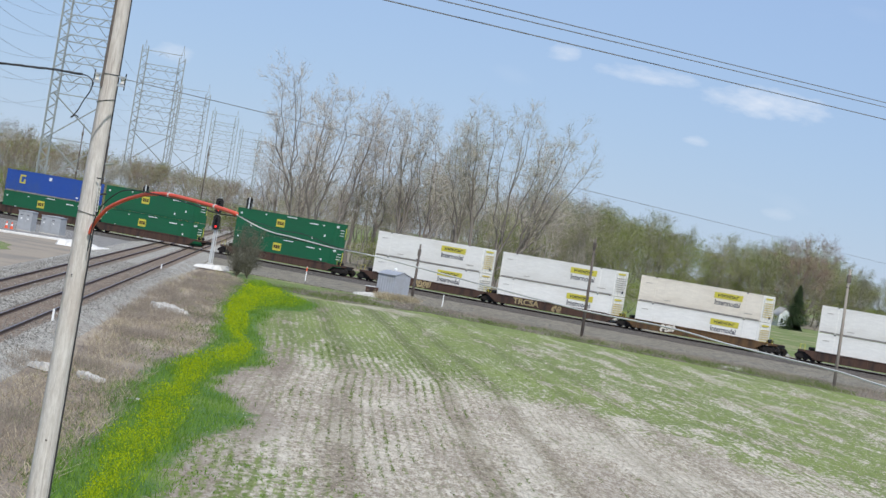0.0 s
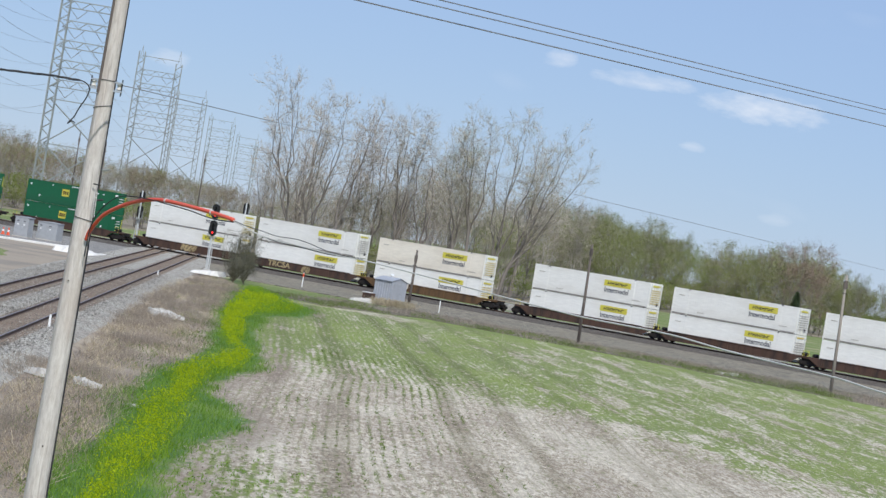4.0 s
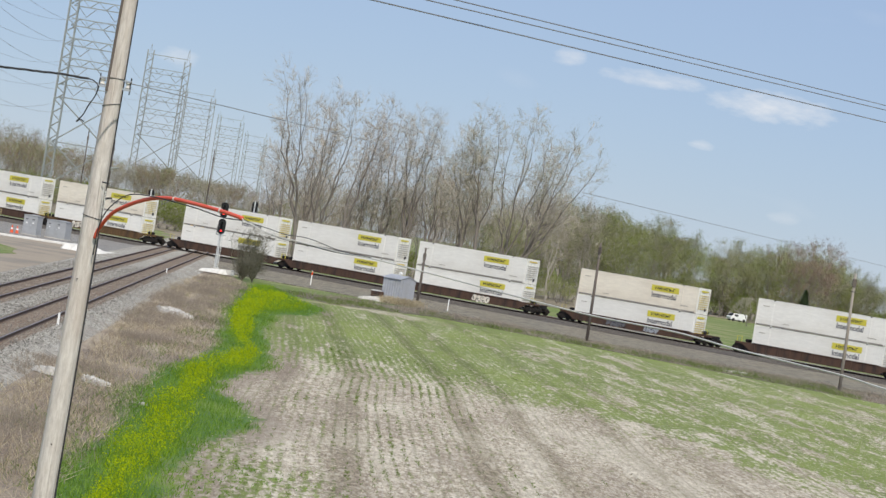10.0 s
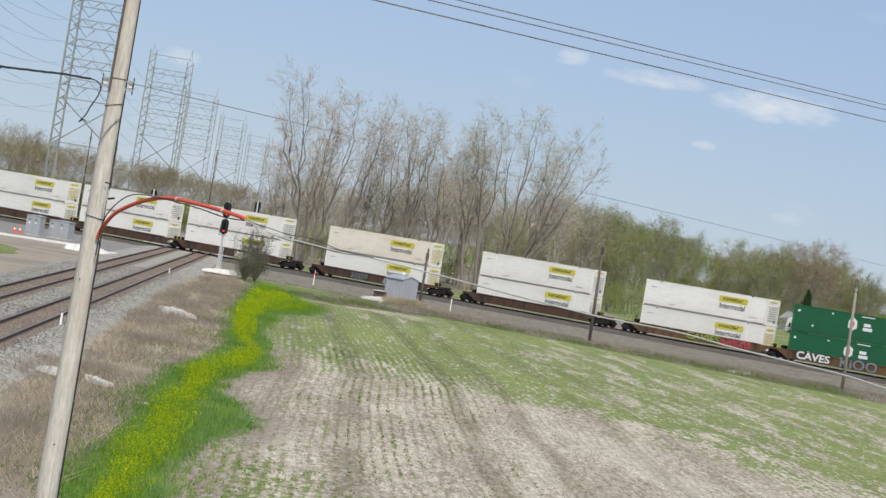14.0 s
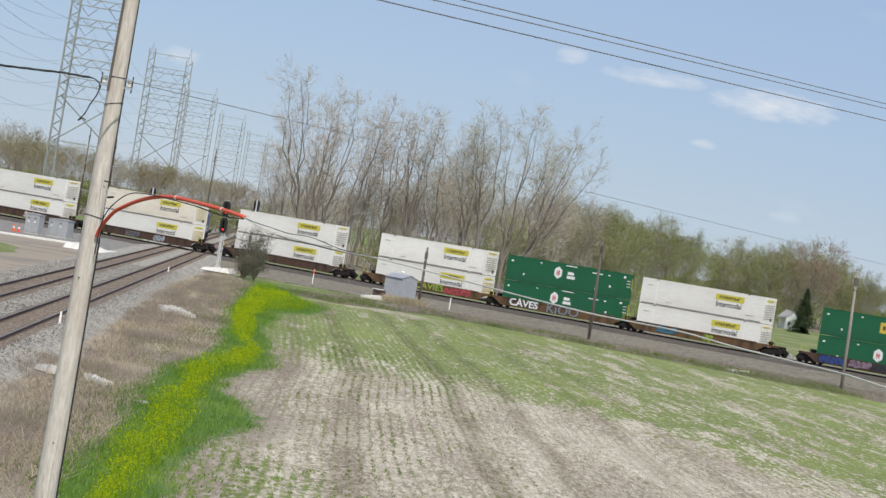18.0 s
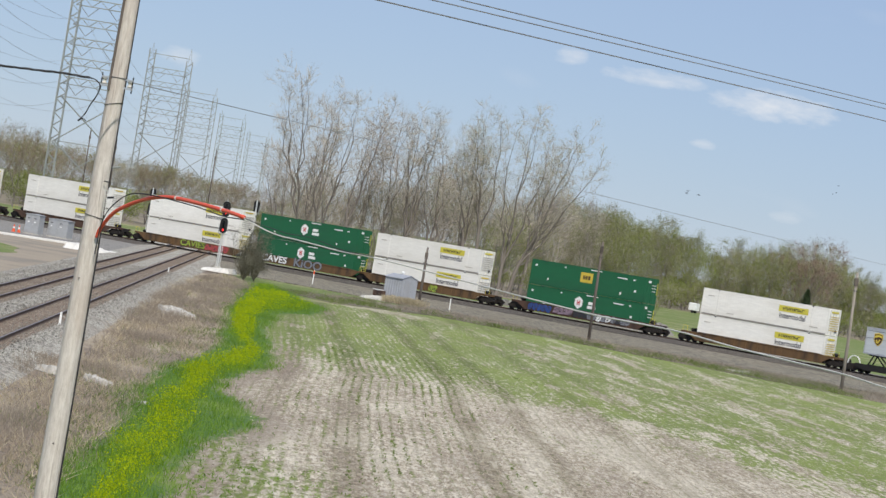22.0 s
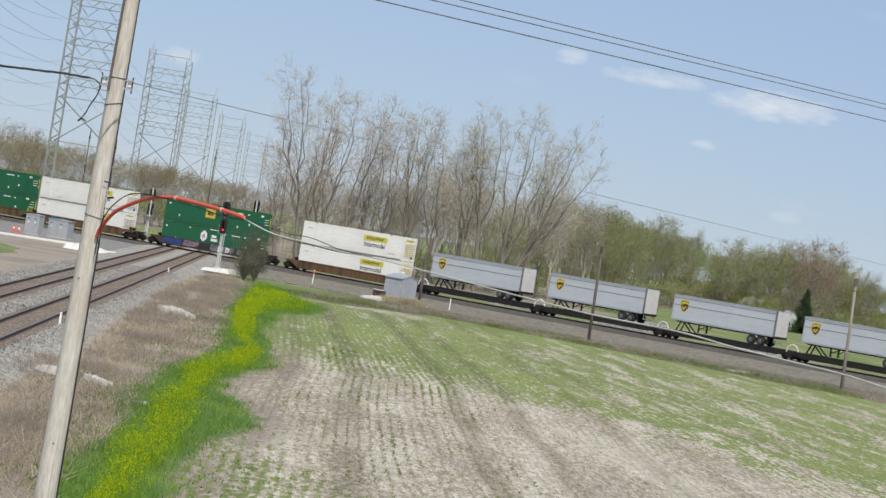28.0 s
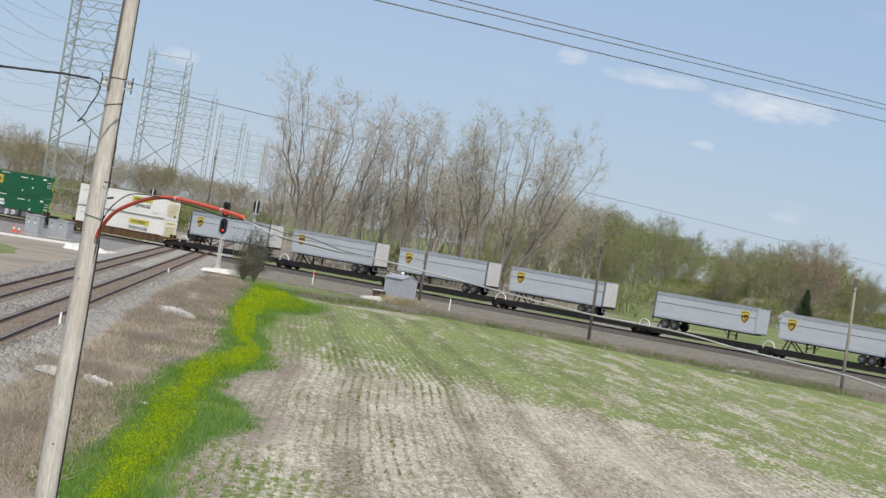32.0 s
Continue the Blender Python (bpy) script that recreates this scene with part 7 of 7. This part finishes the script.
flower_heads()
BRUSH = [(-26, 45), (-7.6, 45), (-9.6, 92), (-11.0, 118), (-11.3, 150), (-14.6, 200), (-17.6, 262), (-22, 284), (-23.5, 240), (-19.8, 190), (-16.2, 140), (-14.2, 115), (-14.6, 92)]
tuft_cloud("dead_brush", BRUSH, 13000, 4, 0.34, 0.009, "dead_brush", "dense brown dead weed stems", "brush", lean=1.1, fray=0.3, keep=lambda x, y, r: noise.noise(Vector((x * 0.3, y * 0.05, 1))) > -0.1, blades=2)
tuft_cloud("dry_grass", BRUSH, 4200, 5, 0.3, 0.012, "straw", "tufts of dry straw-coloured grass", "grass", lean=0.9, blades=6, fray=0.16, keep=lambda x, y, r: noise.noise(Vector((x * 0.35, y * 0.06, 2.2))) < r.uniform(-0.3, 0.5))
tuft_cloud("scrub_green", BRUSH, 5200, 6, 0.2, 0.02, "sprout", "scattered green weeds in dry scrub", "grass", lean=1.0, keep=lambda x, y, r: noise.noise(Vector((x * 0.5, y * 0.1, 5))) - 0.12 * (side_at_y(GRASS_SIDE, y) - x) > r.uniform(-0.35, 0.15))
tuft_cloud("verge_weeds", [tuple(p) for p in verge_edge], 3600, 7, 0.3, 0.02, "sprout", "green weeds along the verge", "grass", keep=lambda x, y, r: noise.noise(Vector((x * 0.22, y * 0.22, 5))) - (0.35 if x < -1 else 0.0) - 0.03 * (0.78 * x + y - 268) > r.uniform(-0.1, 0.3), fray=0.22, lean=0.8, blades=8)
tuft_cloud("verge_straw", [tuple(p) for p in verge_edge], 3000, 8, 0.42, 0.014, "weed_brown", "dry weed stalks along the verge", "brush", keep=lambda x, y, r: noise.noise(Vector((x * 0.3, y * 0.3, 9))) + 0.02 * (0.78 * x + y - 268) > r.uniform(-0.3, 0.2), fray=0.3, lean=0.8, blades=8)



def dead_clumps(count):
    """Bushy clumps of last year's weeds, thin stems fanning from each root."""
    rnd, g, made = random.Random(14), Geo(), 0
    while made < count:
        y = 66 + 195 * rnd.random() ** 1.3
        k = (y - 60) / 205
        x = -12.4 - 6.6 * k + rnd.uniform(-2.2, 1.4) * (1 + 0.3 * k)
        if noise.noise(Vector((x * 0.35, y * 0.06, 2.2))) < rnd.uniform(-0.45, 0.25):
            continue
        made += 1
        h, r = rnd.uniform(0.4, 0.95), rnd.uniform(0.45, 1.3)
        for i in range(int(170 * r)):
            a, q = rnd.uniform(0, 6.28), rnd.random() ** 0.6
            p = Vector((x + 0.85 * r * q * math.cos(a), y + 0.85 * r * q * math.sin(a), GROUND_Z))
            e = Vector((x + r * q * math.cos(a) + rnd.gauss(0, 0.1), y + r * q * math.sin(a), GROUND_Z + h * rnd.uniform(0.35, 1.0) * (1 - 0.35 * q)))
            d = Vector((rnd.uniform(0.5, 1), rnd.uniform(-0.5, 0.5), 0)) * 0.0065
            m = p.lerp(e, 0.55) + Vector((rnd.gauss(0, 0.05), 0, 0.06))
            g.face(p - d, p + d, m + d, m - d).face(m - d, m + d, e)
    return solid("dead_weed_clumps", g, M["weed_brown"], "bushy clumps of brown dead weeds", "brush", kind="stuff")


dead_clumps(150)
tuft_cloud("shed_straw", [(-5.4, 283), (-1.8, 281), (-0.8, 286), (-4.6, 288)], 500, 31, 0.6, 0.02, "straw", "pale dry grass in front of the shed", "grass", z=-0.55, lean=0.7, blades=5, fray=0.2)

FIELD = [(-5.0, 60), (20, 60), (42, 190), (36.5, 221), (14.0, 243), (-1.3, 256), (-10, 236), (-11.0, 190), (-7.6, 138), (-7.2, 110), (-6.3, 84)]


def sown(x, y, rnd):
    return noise.noise(Vector((x * 0.9, y * 0.3, 2))) * 1.2 + (-4 * x - y + 74) * 0.06 > rnd.uniform(0.1, 0.9)


def drilled_rows(count):
    """Seedlings standing in the drilled rows, patchy along them."""
    rnd, g, made = random.Random(21), Geo(), 0
    while made < count:
        y = 74 + 92 * rnd.random()
        x = rnd.randrange(-14, 50) * 0.43 + 0.1 + side_at_y(ROW_BEND, y) + rnd.gauss(0, 0.035)
        if x < side_at_y(GRASS_FIELD, y) + 0.3 or x > 0.17 * y:
            continue
        if noise.noise(Vector((x * 0.5, y * 0.07, 8))) + 0.8 * noise.noise(Vector((x * 2.2, y * 0.25, 3))) - 0.09 * abs(x + 1.0) < rnd.uniform(-0.3, 0.6):
            continue
        made += 1
        for k in range(3):
            p = Vector((x + rnd.gauss(0, 0.03), y + rnd.gauss(0, 0.12), -0.6))
            d = Vector((rnd.uniform(0.4, 1), rnd.uniform(-0.5, 0.5), 0)).normalized() * rnd.uniform(0.008, 0.02)
            e = p + Vector((rnd.gauss(0, 0.03), rnd.gauss(0, 0.03), rnd.uniform(0.025, 0.06)))
            g.face(p - d * 0.4, p + d * 0.4, e + d, e - d)
    return solid("drilled_seedlings", g, M["sprout"], "thin green seedlings standing in drilled rows", "crop", kind="stuff")


drilled_rows(1300)
tuft_cloud("crop_seedlings", FIELD, 1500, 10, 0.06, 0.02, "blade", "tufts of small green crop seedlings", "crop", z=-0.6, lean=1.0, keep=sown, fray=0.09, blades=6)
tuft_cloud("field_stubble", FIELD, 42000, 11, 0.022, 0.03, "pale_straw", "pale scattered straw stubble", "stubble", z=-0.6, lean=1.6)


def shrub(x, y, h, seed):
    wood, fine, leaf = ascend(seed, height=h, lean=h * 0.14, width=h * 0.95, leaders=13, fork=0.06, sides=8, subs=4, twigs=4, twig_len=0.5, leaves=2600, leaf_size=0.04, trunk_r=0.07, twig_w=0.008, haze=0.16)
    ob = thing("shrub", "dark leafless shrub at the edge of the ballast", "shrub", at=pose(x, y, -0.5))
    part("stem", wood, M["bush_dark"], ob)
    part("branchwork", fine, M["bush_dark"], ob)
    part("foliage", leaf, M["bush_dark"], ob)


shrub(-20.3, 284.5, 5.0, 81)
shrub(-19.7, 282.0, 4.0, 82)
shrub(-18.5, 276.5, 2.7, 83)
shrub(-19.2, 272.0, 2.0, 84)


def bird():
    ob, k = thing("bird", "small dark bird in flight with spread wings", "bird", "birds crossing the sky"), Matrix.Scale(0.6, 4)
    part("body", Geo().lathe([(0.005, -0.1), (0.03, -0.06), (0.036, 0.0), (0.024, 0.06), (0.006, 0.11)], 8, "x").moved(k), M["bird_dark"], ob)
    for side in (-1, 1):
        part("wing", Geo().prism([(-0.035, 0.0), (0.035, 0.0), (0.02, side * 0.09), (-0.05, side * 0.19), (-0.055, side * 0.18), (-0.04, side * 0.08)], -0.003, 0.003, "z").moved(k), M["bird_dark"], ob, at=pose(0, side * 0.012, 0.006, side * 18, 0, 0))
    part("tail", Geo().prism([(-0.09, -0.012), (-0.09, 0.012), (-0.17, 0.035), (-0.16, 0.0), (-0.17, -0.035)], -0.003, 0.003, "z").moved(k), M["bird_dark"], ob)
    return ob


M["bird_dark"] = surface("dark_feathers", (0.035, 0.032, 0.03), (0.06, 0.055, 0.05), 0.8, 0, 20, 4, 0.4, 0.0, True)
first_bird = bird()
# place at 24 s, and metres a second
FLOCK = [(first_bird, (-7.74, 130.0, 15.6), (-9.37, 0.0, 2.26))] + [(copy_thing(first_bird, Matrix.Identity(4)), p, v) for p, v in (((-7.62, 131.0, 15.75), (-9.37, 0.0, 2.26)), ((-6.99, 132.0, 15.66), (-9.37, 0.0, 2.26)), ((10.43, 190.0, 17.82), (-7.85, 0.0, 1.69)), ((10.72, 190.5, 17.97), (-7.85, 0.0, 1.69)), ((11.0, 192.0, 18.54), (-7.85, 0.0, 1.69)))]


def motions():
    """Birds cross the sky. The train runs along its track from right to left; its wheels turn."""
    times = [0, 2, 4, 6, 8, 10, 12, 14, 16, 18, 20, 22, 24, 26, 28, 30, 32]
    for ob, u, z, back in ROLLING:
        walk(ob, [(t, TRAIN @ pose(run(u, t), TRACK_Y, z, 0, 0, 180 if back else 0)) for t in times])
    for ob, place, v in FLOCK:
        turn = math.degrees(math.atan2(v[1], v[0]))
        rows = []
        for t in (0, 8, 16, 22, 24, 26, 28, 32):
            d = t - 24
            rows.append((t, pose(place[0] + v[0] * d, place[1] + v[1] * d, place[2] + v[2] * max(d, -2.0), 0, 0, turn)))
        walk(ob, rows)
    ticks = [i / 15 for i in range(481)]
    for wheel, place in WHEELS:
        way = wheel.matrix_basis.translation.copy()
        walk(wheel, [(t, Matrix.Translation(way) @ Matrix.Rotation((run(0, t) - run(0, 0)) / 0.45, 4, "Y")) for t in ticks])


motions()
